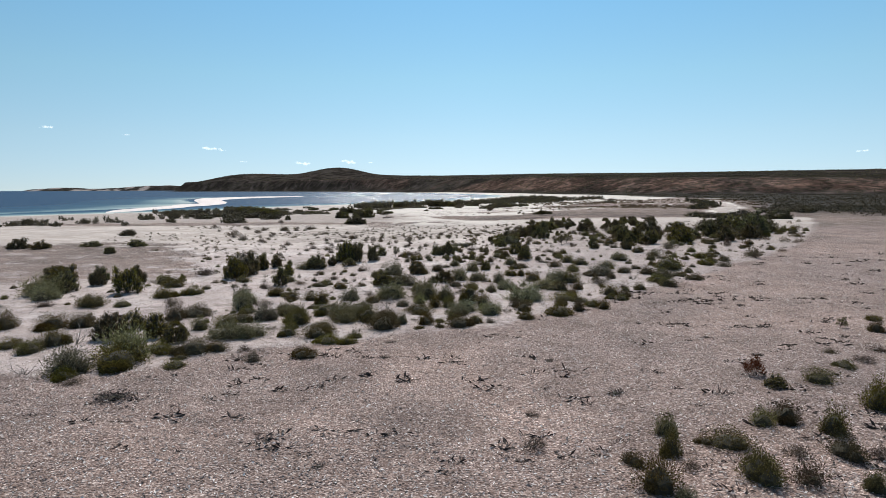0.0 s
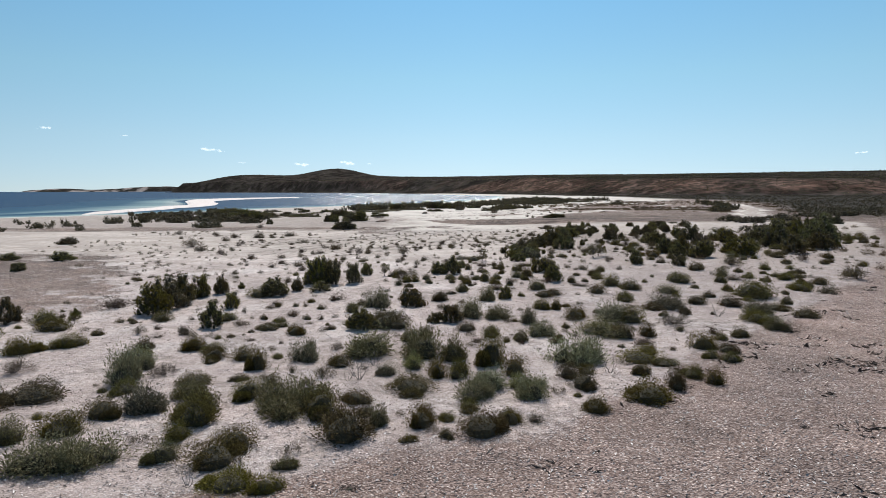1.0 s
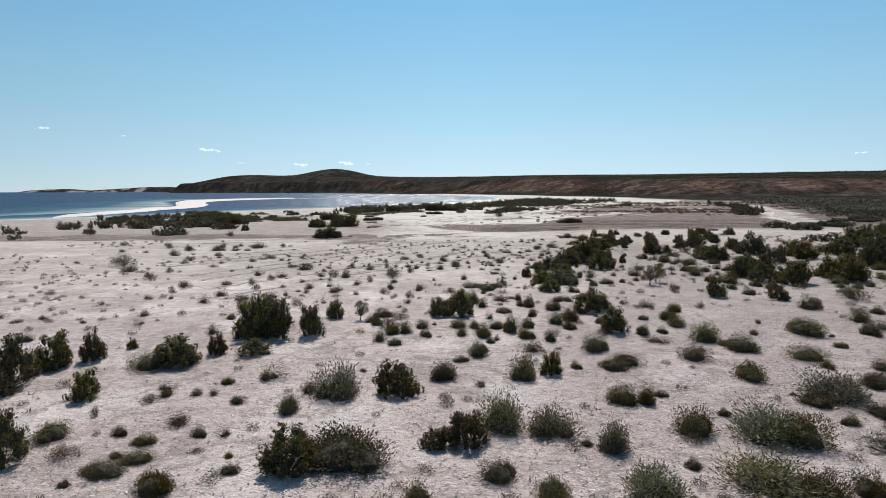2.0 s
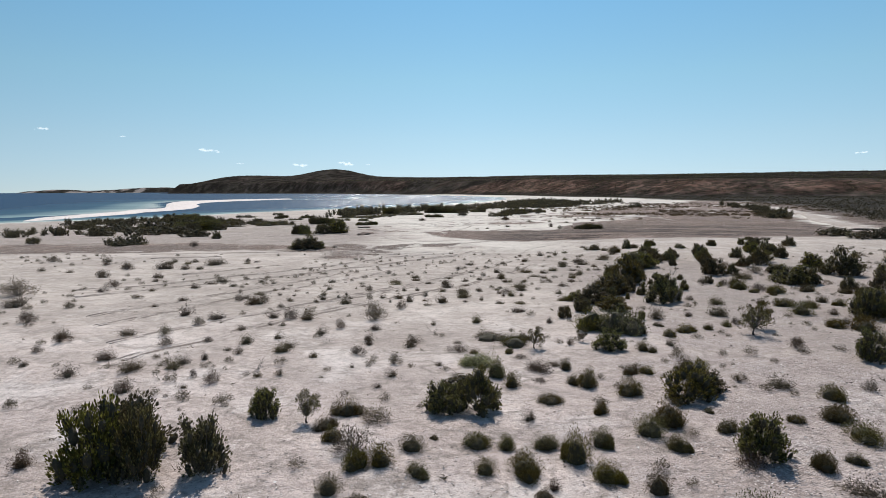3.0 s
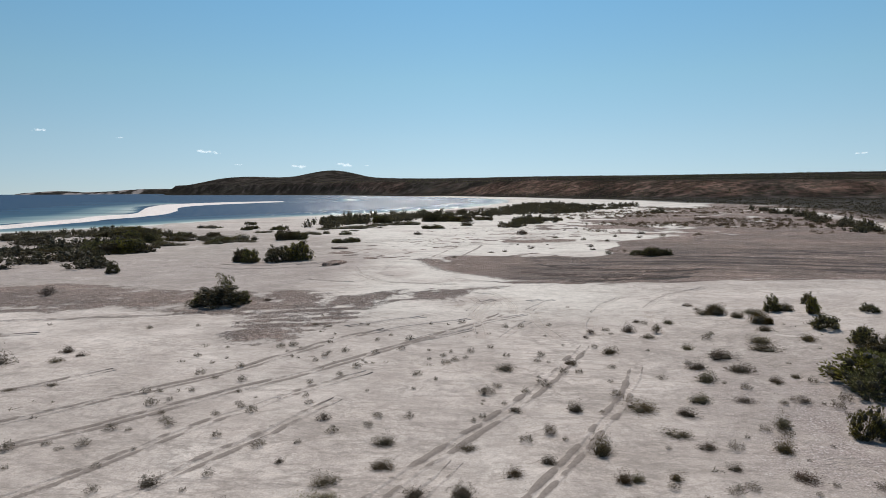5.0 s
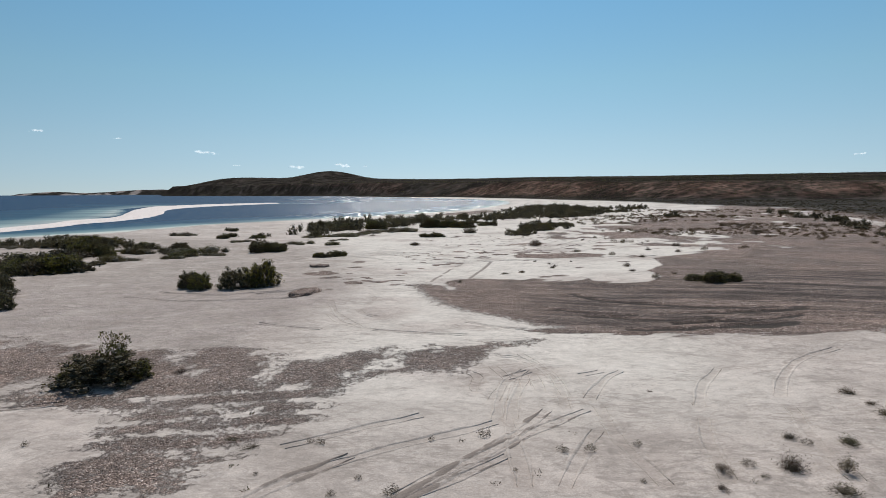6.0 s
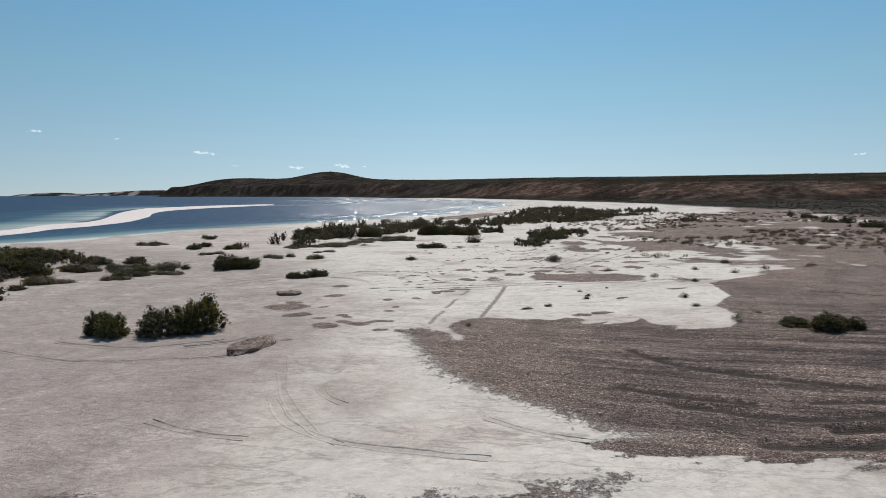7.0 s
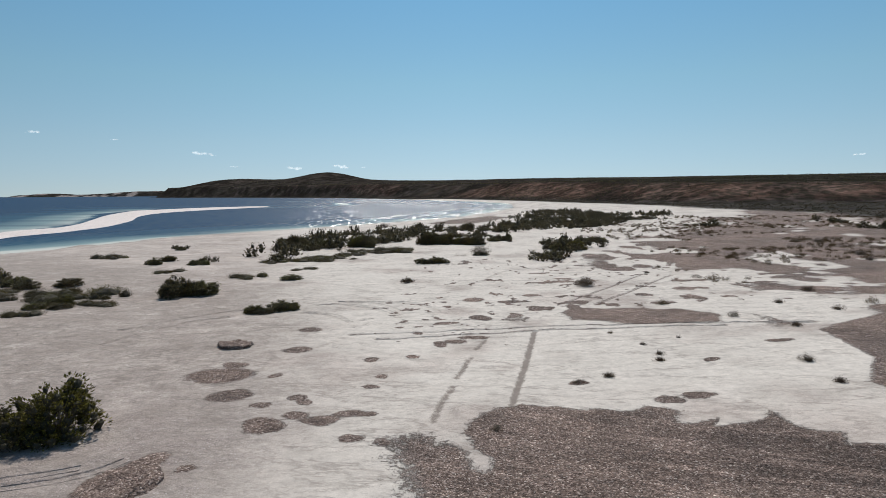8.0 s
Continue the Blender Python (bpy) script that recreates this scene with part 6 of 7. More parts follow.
SHRUBLETS += [(-7.14, 32.69, 0.37, 0.29), (-1.25, 32.7, 0.24, 0.21), (-3.7, 32.74, 0.24, 0.14), (-3.33, 32.87, 0.22, 0.13), (11.93, 32.92, 0.98,
    0.41), (1.51, 33.07, 0.59, 0.26), (-6.2, 33.08, 0.52, 0.32), (-2.04, 33.23, 0.11, 0.11), (1.83, 33.28, 0.31, 0.13), (-0.38, 33.34, 0.19, 0.13),
    (-8.4, 33.4, 0.22, 0.17), (-5.34, 33.44, 0.39, 0.24), (-1.21, 33.47, 0.24, 0.25), (-5.06, 33.72, 0.19, 0.24), (-7, 33.8, 0.45, 0.3), (1.27, 33.82,
    0.24, 0.1), (-2.92, 33.85, 0.21, 0.2), (-12.47, 34.05, 0.29, 0.18), (-2.03, 34.09, 0.37, 0.2), (-4.5, 34.13, 0.22, 0.17), (15.57, 34.17, 0.42,
    0.57), (7.09, 34.32, 0.35, 0.25), (-4.81, 34.33, 0.21, 0.12), (0.02, 34.39, 0.51, 0.15)]
SHRUBLETS += [(-8.8, 34.4, 0.24, 0.18), (4.57, 34.56, 0.26, 0.25), (-3.58, 34.64, 0.36, 0.2), (-6.23, 34.68, 0.32, 0.23), (2.45, 34.7, 0.18, 0.18),
    (7.4, 34.8, 0.24, 0.18), (-1.91, 34.85, 0.24, 0.27), (0.04, 34.97, 0.24, 0.07), (-0.9, 35.02, 0.37, 0.2), (-5.46, 35.03, 0.22, 0.13), (-8.67,
    35.1, 0.42, 0.24), (-1.92, 35.23, 0.25, 0.24), (-3.95, 35.3, 0.25, 0.23), (-8.9, 35.4, 0.44, 0.29), (-6.63, 35.53, 0.42, 0.24), (-7.53, 35.63,
    0.43, 0.23), (-3.07, 35.74, 0.3, 0.23), (-5.08, 36.04, 0.28, 0.16), (-1.87, 36.18, 0.35, 0.21), (-2.75, 36.31, 0.27, 0.27), (-4.19, 36.45, 0.21,
    0.14), (-4.47, 36.49, 0.17, 0.13), (6.86, 36.55, 0.32, 0.18), (9.6, 36.6, 0.25, 0.19)]
SHRUBLETS += [(-6.28, 36.61, 0.34, 0.22), (-0.53, 36.78, 0.15, 0.17), (2.38, 36.85, 0.2, 0.22), (-10.8, 37.1, 0.49, 0.32), (5.11, 37.2, 0.45, 0.47),
    (-3.71, 37.23, 0.49, 0.44), (-4.18, 37.3, 0.45, 0.33), (-6.11, 37.33, 0.45, 0.27), (-2.05, 37.34, 0.67, 0.46), (6.03, 37.45, 0.3, 0.21), (-4.69,
    37.47, 0.41, 0.24), (9.9, 37.6, 0.37, 0.25), (-7.07, 37.87, 0.42, 0.32), (8.41, 37.99, 0.36, 0.18), (1.74, 38.24, 0.44, 0.22), (-4.79, 38.7, 0.23,
    0.17), (-1.45, 38.85, 0.33, 0.26), (-8.48, 39.08, 0.23, 0.12), (-11, 39.2, 0.32, 0.23), (-0.69, 39.28, 0.31, 0.11), (-12.6, 39.3, 0.81, 0.48),
    (1.38, 39.53, 0.29, 0.17), (-4.01, 39.68, 0.21, 0.18), (-1.85, 39.75, 0.1, 0.12)]
SHRUBLETS += [(0.4, 39.76, 0.21, 0.1), (-0.78, 39.86, 0.29, 0.1), (7.05, 39.88, 0.27, 0.17), (-5.61, 39.95, 0.29, 0.25), (-6.38, 40.02, 0.33, 0.22),
    (0.88, 40.06, 0.15, 0.2), (-8.06, 40.06, 0.33, 0.2), (-2.5, 40.23, 0.18, 0.24), (-3.09, 40.31, 0.15, 0.11), (-6.28, 40.34, 0.23, 0.16), (-3.46,
    40.38, 0.12, 0.13), (-1.29, 40.52, 0.23, 0.16), (-2.15, 40.57, 0.23, 0.18), (-9.78, 40.73, 0.4, 0.14), (-3.3, 40.79, 0.14, 0.19), (-4.92, 40.82,
    0.13, 0.12), (-0.83, 40.88, 0.23, 0.19), (2.16, 40.89, 0.19, 0.16), (1.59, 40.9, 0.16, 0.17), (-5.41, 40.92, 0.16, 0.14), (-4.03, 40.97, 0.26,
    0.23), (-13.9, 41.3, 0.98, 0.55), (1.51, 41.31, 0.2, 0.15), (1.75, 41.37, 0.3, 0.23)]
SHRUBLETS += [(-6.8, 41.4, 0.14, 0.14), (4.6, 41.41, 0.34, 0.23), (-1.54, 41.73, 0.23, 0.21), (-2.7, 41.75, 0.25, 0.21), (10.11, 41.83, 0.61, 0.26),
    (-5.07, 41.83, 0.21, 0.1), (-1.15, 41.87, 0.22, 0.17), (-4.03, 42.05, 0.24, 0.23), (-11.58, 42.07, 0.41, 0.16), (-3.16, 42.07, 0.09, 0.09), (-5.6,
    42.12, 0.11, 0.14), (4.79, 42.13, 0.46, 0.39), (-10.03, 42.25, 0.32, 0.16), (-2.99, 42.55, 0.23, 0.1), (3.82, 42.62, 0.38, 0.2), (5.34, 42.65,
    0.39, 0.43), (-8.71, 42.66, 0.39, 0.23), (1.39, 42.69, 0.23, 0.12), (9.4, 42.8, 0.39, 0.26), (-7.57, 42.92, 0.3, 0.2), (0.49, 43.04, 0.36, 0.11),
    (-11.82, 43.09, 0.49, 0.25), (8.8, 43.1, 0.4, 0.27), (-7.25, 43.33, 0.25, 0.1)]
SHRUBLETS += [(-6.26, 43.48, 0.23, 0.15), (-8.49, 43.59, 0.38, 0.15), (-4.28, 43.88, 0.39, 0.18), (-6.88, 43.92, 0.22, 0.21), (4.39, 43.93, 0.39,
    0.16), (-2, 43.94, 0.45, 0.18), (-8.33, 44.09, 0.62, 0.27), (-10.93, 44.53, 0.36, 0.19), (-2.74, 44.54, 0.16, 0.11), (-7.63, 44.71, 0.23, 0.12),
    (11.8, 45.5, 0.62, 0.38), (1.29, 45.59, 0.22, 0.19), (-11.4, 45.6, 0.44, 0.29), (-13.5, 45.7, 0.48, 0.31), (-13.71, 45.97, 0.5, 0.3), (-2.44,
    46.19, 0.26, 0.14), (6.03, 46.87, 0.4, 0.12), (-15.62, 46.94, 0.4, 0.18), (5.05, 46.98, 0.41, 0.12), (10.8, 47.1, 0.51, 0.33), (-17.1, 47.5, 0.35,
    0.24), (0.42, 47.51, 0.37, 0.17), (-8.82, 47.79, 0.29, 0.11), (-13.7, 47.97, 0.5, 0.27)]
SHRUBLETS += [(-8.2, 48.12, 0.29, 0.11), (-14, 48.4, 0.49, 0.32), (-15.58, 49.68, 0.45, 0.19), (-9.27, 49.95, 0.39, 0.16), (-11.84, 50.4, 0.46, 0.24),
    (-12.78, 50.42, 0.37, 0.3), (-8.94, 50.47, 0.3, 0.13), (-16, 50.6, 0.53, 0.34), (-18.6, 50.7, 0.53, 0.34), (-9.49, 50.74, 0.41, 0.24), (4.87,
    51.71, 0.46, 0.16), (3.31, 51.9, 0.19, 0.09), (5.31, 52.32, 0.24, 0.25), (4.62, 52.48, 0.49, 0.31), (3.58, 52.48, 0.3, 0.1), (-3.7, 53.43, 0.33,
    0.1), (5.19, 53.57, 0.28, 0.13), (-4.09, 53.78, 0.28, 0.09), (7.42, 54.84, 0.25, 0.11), (7.4, 55.51, 0.33, 0.16), (3.71, 56.11, 0.18, 0.06),
    (-6.59, 57.75, 0.36, 0.11), (9.15, 71.35, 0.44, 0.31), (0.31, 71.65, 0.27, 0.14)]
SHRUBLETS += [(10.35, 72.44, 0.27, 0.16), (9, 74.16, 0.3, 0.14), (2.65, 74.87, 0.29, 0.09), (2.72, 74.88, 0.34, 0.1), (3.67, 75.44, 0.33, 0.13),
    (9.21, 75.92, 0.31, 0.16), (5.48, 76.72, 0.29, 0.12), (5.61, 78.57, 0.21, 0.1), (11.49, 80.4, 0.39, 0.16), (8.72, 85.41, 0.52, 0.17), (6.84,
    91.72, 0.88, 0.5)]
PALE_SHRUBS = []
PALE_SHRUBS += [(2.78, 6.92, 0.23, 0.2), (3.24, 8.82, 0.29, 0.39), (-7.18, 11.96, 0.75, 0.59), (-6.6, 12.98, 1.04, 0.79), (-5.12, 14.7, 0.75, 0.44),
    (-4.66, 14.88, 0.7, 0.45), (-5.35, 15.81, 0.32, 0.36), (-1.06, 16.06, 0.29, 0.39), (-2.58, 16.56, 0.76, 0.43), (-4.85, 16.67, 0.77, 0.53), (-2.2,
    16.93, 0.61, 0.52), (-2.76, 17.04, 0.76, 0.52), (1.37, 17.27, 0.62, 0.43), (0.43, 17.35, 0.62, 0.43), (-4.34, 17.36, 0.55, 0.37), (1.57, 17.79,
    0.39, 0.21), (1.22, 17.8, 0.39, 0.27), (0.74, 17.83, 0.67, 0.4), (-5.87, 18.26, 0.66, 0.75), (-1.13, 18.63, 0.41, 0.26), (-5.82, 18.96, 0.29,
    0.39), (-0.66, 19.06, 0.51, 0.34), (2.62, 19.31, 0.95, 0.69), (-6.17, 19.32, 0.66, 0.45)]
PALE_SHRUBS += [(-2.86, 19.58, 0.5, 0.57), (-12.68, 19.65, 1.06, 0.58), (-0.5, 19.86, 1.01, 0.69), (-1.56, 20.1, 1.11, 0.61), (-13.3, 20.5, 1.3,
    0.79), (2.23, 21.69, 0.62, 0.44), (3.67, 21.88, 1.15, 0.42), (2.05, 22.83, 0.43, 0.48), (4.37, 23.39, 0.99, 0.52), (1.32, 23.5, 0.67, 0.47),
    (0.64, 23.68, 0.68, 0.59), (8.48, 24.04, 0.7, 0.45), (-1.96, 25.04, 0.75, 0.66), (6.34, 25.08, 1, 0.49), (1.27, 25.94, 0.48, 0.59), (0.63, 32.66,
    0.35, 0.44), (0.37, 33.45, 0.69, 0.25)]
TWIGGY_SHRUBS += [(-5.62, 39.44, 0.7, 0.36)]
DEAD_BUSHES = []
DEAD_BUSHES += [(-7.93, 11.76, 0.74, 0.22), (-4.18, 12.83, 0.58, 0.2), (-8.29, 14.03, 0.75, 0.46), (-3.11, 14.26, 0.39, 0.18), (0.41, 15.01, 0.43,
    0.18), (-1.82, 18.24, 0.39, 0.25), (-1.62, 18.25, 0.58, 0.37), (3, 18.57, 0.34, 0.38), (-1.79, 18.96, 0.64, 0.22), (-1.46, 19.21, 0.44, 0.36),
    (7.23, 23.62, 0.57, 0.36), (-5.34, 32.48, 0.41, 0.26), (-3.81, 33.23, 0.6, 0.18), (-2.79, 34.96, 0.4, 0.16), (-0.52, 36.02, 0.44, 0.23), (6.33,
    39.35, 0.65, 0.54), (8.54, 45.23, 0.36, 0.48)]
MATS = []
MATS += [(1.26, 34.73, 0.62, 0.32), (1.42, 35.13, 0.55, 0.24), (0.73, 35.29, 0.83, 0.24), (-21.69, 83.95, 1.01, 0.52), (-22.18, 84.44, 1.56, 0.61),
    (-21.4, 84.75, 1.62, 0.33), (-22.66, 85.18, 1.13, 0.57), (-22.98, 85.34, 1.6, 0.55), (-19.15, 85.7, 0.84, 0.4), (-18.67, 85.72, 0.59, 0.33),
    (-18.19, 85.8, 0.86, 0.38), (-16.63, 88.46, 1.01, 0.27), (-17.42, 88.53, 0.81, 0.37), (-17.02, 88.65, 1.13, 0.31), (-17.8, 89.04, 0.98, 0.32),
    (-20.05, 89.44, 1.18, 0.5), (-23, 90.1, 1.33, 0.69), (-22.44, 90.15, 0.89, 0.46), (-20.81, 90.27, 1.48, 0.46), (-23.92, 90.34, 1.11, 0.73),
    (-17.58, 90.37, 0.67, 0.38), (-18.13, 90.41, 0.6, 0.45), (-20.45, 90.46, 1.34, 0.45), (-19.12, 90.47, 0.98, 0.5)]
MATS += [(-23.43, 90.5, 1.32, 0.68), (-19.59, 90.66, 0.99, 0.51), (-17.04, 91.31, 0.62, 0.53), (-21.47, 91.4, 1.33, 0.51), (-20.18, 91.48, 1.19,
    0.57), (-21.99, 91.52, 0.99, 0.54), (-21.06, 91.87, 1.23, 0.36), (-18.32, 91.9, 1.75, 0.65), (-20.62, 92.22, 1.2, 0.51), (-12.62, 97.47, 0.96,
    0.29), (-13.59, 98.14, 1, 0.41), (-13.09, 98.23, 1.09, 0.3), (-12.09, 98.4, 0.86, 0.46), (-19.57, 100.71, 0.89, 0.32), (-19.05, 100.74, 0.65,
    0.34), (-10.43, 101.52, 0.81, 0.23), (-18.55, 101.57, 0.91, 0.35), (-10.01, 102.03, 0.65, 0.23), (-9.63, 102.05, 0.95, 0.23), (-10.26, 107.69,
    0.99, 0.53), (-9.51, 107.71, 1.41, 0.5), (-11.42, 107.72, 1.52, 0.39), (-9.95, 107.79, 1.67, 0.62), (-10.68, 108.34, 1.34, 0.45)]
MATS += [(-11.05, 108.7, 1.52, 0.52), (-28.05, 111.27, 0.98, 0.45), (-7.59, 111.42, 1.2, 0.4), (-29.56, 111.57, 0.98, 0.61), (-8.91, 111.62, 1.37,
    0.4), (-8.5, 111.71, 1.31, 0.42), (-28.57, 111.79, 1.15, 0.57), (-29.02, 111.83, 1.32, 0.38), (-8.01, 112.08, 0.8, 0.38), (-3.78, 112.79, 1.48,
    0.53), (-4.66, 113.32, 1.37, 0.68), (-5.5, 113.39, 2.03, 0.49), (-6, 113.62, 1.53, 0.79), (-5.12, 113.72, 2.13, 0.52), (-4.34, 113.79, 2, 0.62),
    (-6.28, 114.13, 2.01, 0.43)]
RUSTY_SHRUBS = []
RUSTY_SHRUBS += [(5.78, 11.47, 0.39, 0.4)]
WEED_CLUMPS = []
WEED_CLUMPS += [(-1.54, 7.8, 0.21, 0.08), (-0.13, 7.82, 0.1, 0.05), (-1.53, 8.25, 0.11, 0.04), (-0.49, 8.39, 0.14, 0.05), (-1.95, 8.64, 0.13, 0.04),
    (-2.64, 8.86, 0.13, 0.04), (-0.74, 8.97, 0.11, 0.03), (-2.13, 9.31, 0.12, 0.04), (-1.12, 9.43, 0.1, 0.03), (2.23, 9.74, 0.18, 0.06), (4.17, 9.91,
    0.23, 0.08), (-1.23, 10.19, 0.15, 0.06), (-5.47, 10.42, 0.65, 0.2), (4.86, 10.44, 0.19, 0.07), (2.97, 10.49, 0.38, 0.11), (1.82, 10.79, 0.16,
    0.07), (-2.15, 11.14, 0.16, 0.05), (2.2, 12.63, 0.27, 0.08), (6.5, 12.77, 0.23, 0.12), (-1.19, 12.86, 0.3, 0.09), (1.58, 12.99, 0.17, 0.05),
    (-1.19, 14.13, 0.26, 0.08), (6.14, 14.39, 0.26, 0.08), (5.01, 15.82, 0.23, 0.08)]
BEACH_BUSHES = []
BEACH_BUSHES += [(-34.11, 54.06, 1.94, 0.66), (-37.92, 54.23, 1.95, 0.58), (-29, 56.04, 1.51, 0.45), (-37.55, 56.27, 2.02, 0.61), (-34.64, 60.09,
    2.15, 0.71), (-21.04, 60.62, 1.75, 0.75), (-40.22, 61.95, 2.22, 0.67), (-20.27, 61.96, 1.45, 0.45), (-34.05, 62.51, 2.24, 0.67), (-27.55, 62.96,
    1.49, 0.45), (-41.44, 68.11, 1.84, 0.55), (-32.83, 68.44, 2.1, 0.98), (-30.77, 71.72, 2.69, 0.89), (-34.13, 73.02, 2.31, 0.84), (-33.97, 80.09,
    2.1, 0.81)]
# plants farther off: x, y, width
FAR_SALTBUSHES = []
FAR_SALTBUSHES += [(18.6, 40.6, 2.6), (24.8, 48.9, 2.4), (22, 50.6, 2.1), (18.7, 58, 0.67), (17.7, 58, 0.54), (25.6, 58.6, 2.6), (-20.2, 60.6, 1.5),
    (24.7, 61.2, 2.2), (29.3, 62, 3.2), (36.2, 68.5, 4.1), (-19.3, 69.1, 2.5), (-24.1, 69.2, 2), (40.6, 70.3, 3.7), (-27, 70.4, 2.4), (-27.3, 71.3,
    2.1), (-23.7, 72, 2.5), (-22, 72.8, 2.9), (-23.4, 74, 2.6), (-27.7, 76.7, 3.4), (-30.6, 78, 3.7), (-20.8, 78.7, 2.5), (-27.2, 79.5, 3.8), (-29.2,
    82.2, 2.2), (-26.7, 82.6, 4), (-36.2, 83.1, 3.6), (-26.3, 85.7, 2.9), (-25.9, 85.9, 3.8), (-33.6, 86.5, 3.9), (-38.1, 90.4, 3.1), (-41, 92.4,
    3.8), (-27.3, 94.4, 2.3), (-29.1, 94.7, 3.1)]
FAR_SALTBUSHES += [(-29.2, 96.4, 4), (-32.9, 96.9, 4.6), (-40.9, 97.5, 4.7), (-32.4, 97.8, 3.3), (-37.7, 99.2, 4.8), (7.4, 106, 2.1), (7, 106, 2.1),
    (-22.9, 107, 1.1), (8.4, 107.8, 2.6), (-18.7, 108, 1.1), (-14.1, 108.4, 1.8), (-14.9, 113.1, 2.9), (10.8, 113.7, 2.9), (13.5, 117.7, 2.6), (-14.5,
    117.7, 3.1), (-12.6, 118.9, 3.7), (11.6, 120.2, 3.4), (-26.5, 121.2, 1.1), (-12, 121.5, 2.4), (-10.8, 121.5, 3.3), (-15, 122.3, 3.4), (14.9,
    123.3, 2.9), (-8.9, 123.9, 4), (-8, 126.7, 4.5), (-6.2, 127.3, 3.6), (6.3, 127.8, 2.5), (-14.7, 129.9, 4.4), (2, 130.3, 3.8), (-1.9, 132, 5.2),
    (-12.9, 134.6, 4), (-6.2, 136.4, 4.8), (-10.6, 138.3, 5.6)]
FAR_SALTBUSHES += [(7.1, 143.1, 4.5), (1, 144.4, 6), (-3.6, 144.7, 5.3), (5, 146.2, 5.4), (12.4, 147.9, 5.5), (16.8, 152, 6.6), (9.7, 152.3, 5),
    (39.4, 154.3, 4.3), (11.7, 155.1, 5.1), (21.6, 156, 6.9), (17, 159.9, 6.7), (26.7, 162, 6.4), (23.2, 163, 7.8), (28.6, 167.3, 5.8), (17.7, 170,
    8.8), (36.7, 175.7, 8.1), (24, 175.8, 9.3), (29.2, 179.5, 8.6), (17, 186.2, 6.8), (36.4, 191.7, 7.1), (44.9, 193.3, 7.2), (32.2, 196.6, 9.8),
    (24.9, 198, 9.8), (33.3, 219.4, 10), (26.9, 225, 8.9)]
FAR_SHRUBLETS = []
FAR_SHRUBLETS += [(-15.5, 59.6, 0.75), (8.9, 74.1, 0.34), (3.6, 75.3, 0.3), (9.2, 76, 0.38), (5.4, 76.7, 0.32), (5.7, 77.4, 0.3), (5.6, 78.7, 0.18),
    (7, 79.4, 0.18), (11.4, 80.3, 0.29), (5.1, 80.5, 0.23), (10.2, 82.3, 0.42), (14.6, 83, 0.44), (13.3, 84.8, 0.47), (8.6, 85.4, 0.48), (16.4, 87.9,
    0.65), (6.8, 91.6, 0.94), (-2.6, 94.2, 0.79), (11.5, 95.8, 0.33), (13.2, 98.7, 0.43), (29.6, 102.7, 0.6), (32.3, 107.9, 0.89), (2.7, 111.2, 1.6),
    (-10.1, 117.2, 0.63), (36.7, 120.5, 1.1), (34.9, 120.8, 1.4), (6.6, 124.8, 0.71), (-9.2, 155.2, 2.2)]
FAR_MATS = []
FAR_MATS += [(-20.4, 61.2, 2.1), (-24.4, 92, 3), (-39, 93.5, 4.5), (-36.4, 95.8, 3.5), (-19.2, 106.4, 1.7), (-13.8, 107.3, 2.6), (-11.9, 108.3, 2.7),
    (-9.6, 109.7, 5.5), (-29.1, 112.3, 3.1), (-7.2, 114.9, 5.6), (-4.2, 115.3, 3.1), (0.6, 123.6, 3.5), (3.6, 135.3, 4.8)]


DARK = [make_saltbush("saltbush", 10 + k, 52 + 2 * k, 64, 0.8, 0.045, 0.011, DARK_LEAF, 0.85) for k in range(8)]
DARK_MID = [make_saltbush("saltbush", 24 + k, 120, 46, 0.8, 0.036, 0.0085, DARK_LEAF, 0.62) for k in range(5)]
GREEN = [make_saltbush("green_saltbush", 34 + k, 90, 46, 0.8, 0.04, 0.0095, GREEN_LEAF, 0.7) for k in range(3)]
DARK_FAR = [make_saltbush("saltbush", 20 + k, 15, 13, 0.78, 0.09, 0.024, BEACH_LEAF) for k in range(5)]
STALKED = [make_stalked("stalked_saltbush", 80 + k) for k in range(3)]
CUSHION = [make_mound("cushion_shrub", 30 + k, CUSHION_LEAF, 5200, 0.62, 0.04, 0.008, 0.7, 1 + k % 4, 0.4) for k in range(8)]
TWIGGY = [make_mound("twiggy_shrub", 160 + k, TWIG_LEAF, 1700, 0.6, 0.07, 0.008, 0.42, 2 + k % 3, 1.4) for k in range(6)]
LOW = [make_mound("spreading_saltbush", 140 + k, DARK_LEAF, 3200, 0.62, 0.05, 0.010, 0.8, 5, 0.8) for k in range(2)]
MAT = [make_mound("samphire_mat", 36 + k, MAT_LEAF, 380, 0.6, 0.09, 0.016, 0.75, 3, 0.6) for k in range(3)]
NEAR_MAT = [make_mound("samphire_mat", 46 + k, MAT_LEAF, 2000, 0.5, 0.05, 0.008, 0.75, 5, 0.9) for k in range(2)]
PALE = [make_mound("pale_shrub", 40 + k, PALE_LEAF, 3400, 0.62, 0.07, 0.0085, 0.62, 4, 1.0) for k in range(5)]
SPARSE = [make_shrub("dry_shrublet", 50 + k, SPARSE_LEAF, BARK, 60, 20, 0.66, 0.06, 0.009, 0.25, 0.05, 0.5, 0.6, 30) for k in range(3)]
SPARSE += [make_mound("dry_shrublet", 66 + k, SPARSE_LEAF, 1200, 0.58, 0.075, 0.0085, 0.32, 1 + k, 1.3) for k in range(4)]
SPARSE_LITE = [make_shrub("dry_shrublet", 55 + k, SPARSE_LEAF, BARK, 26, 14, 0.66, 0.095, 0.016, 0.2, 0.05, 0.5, 0.6, 6) for k in range(3)]
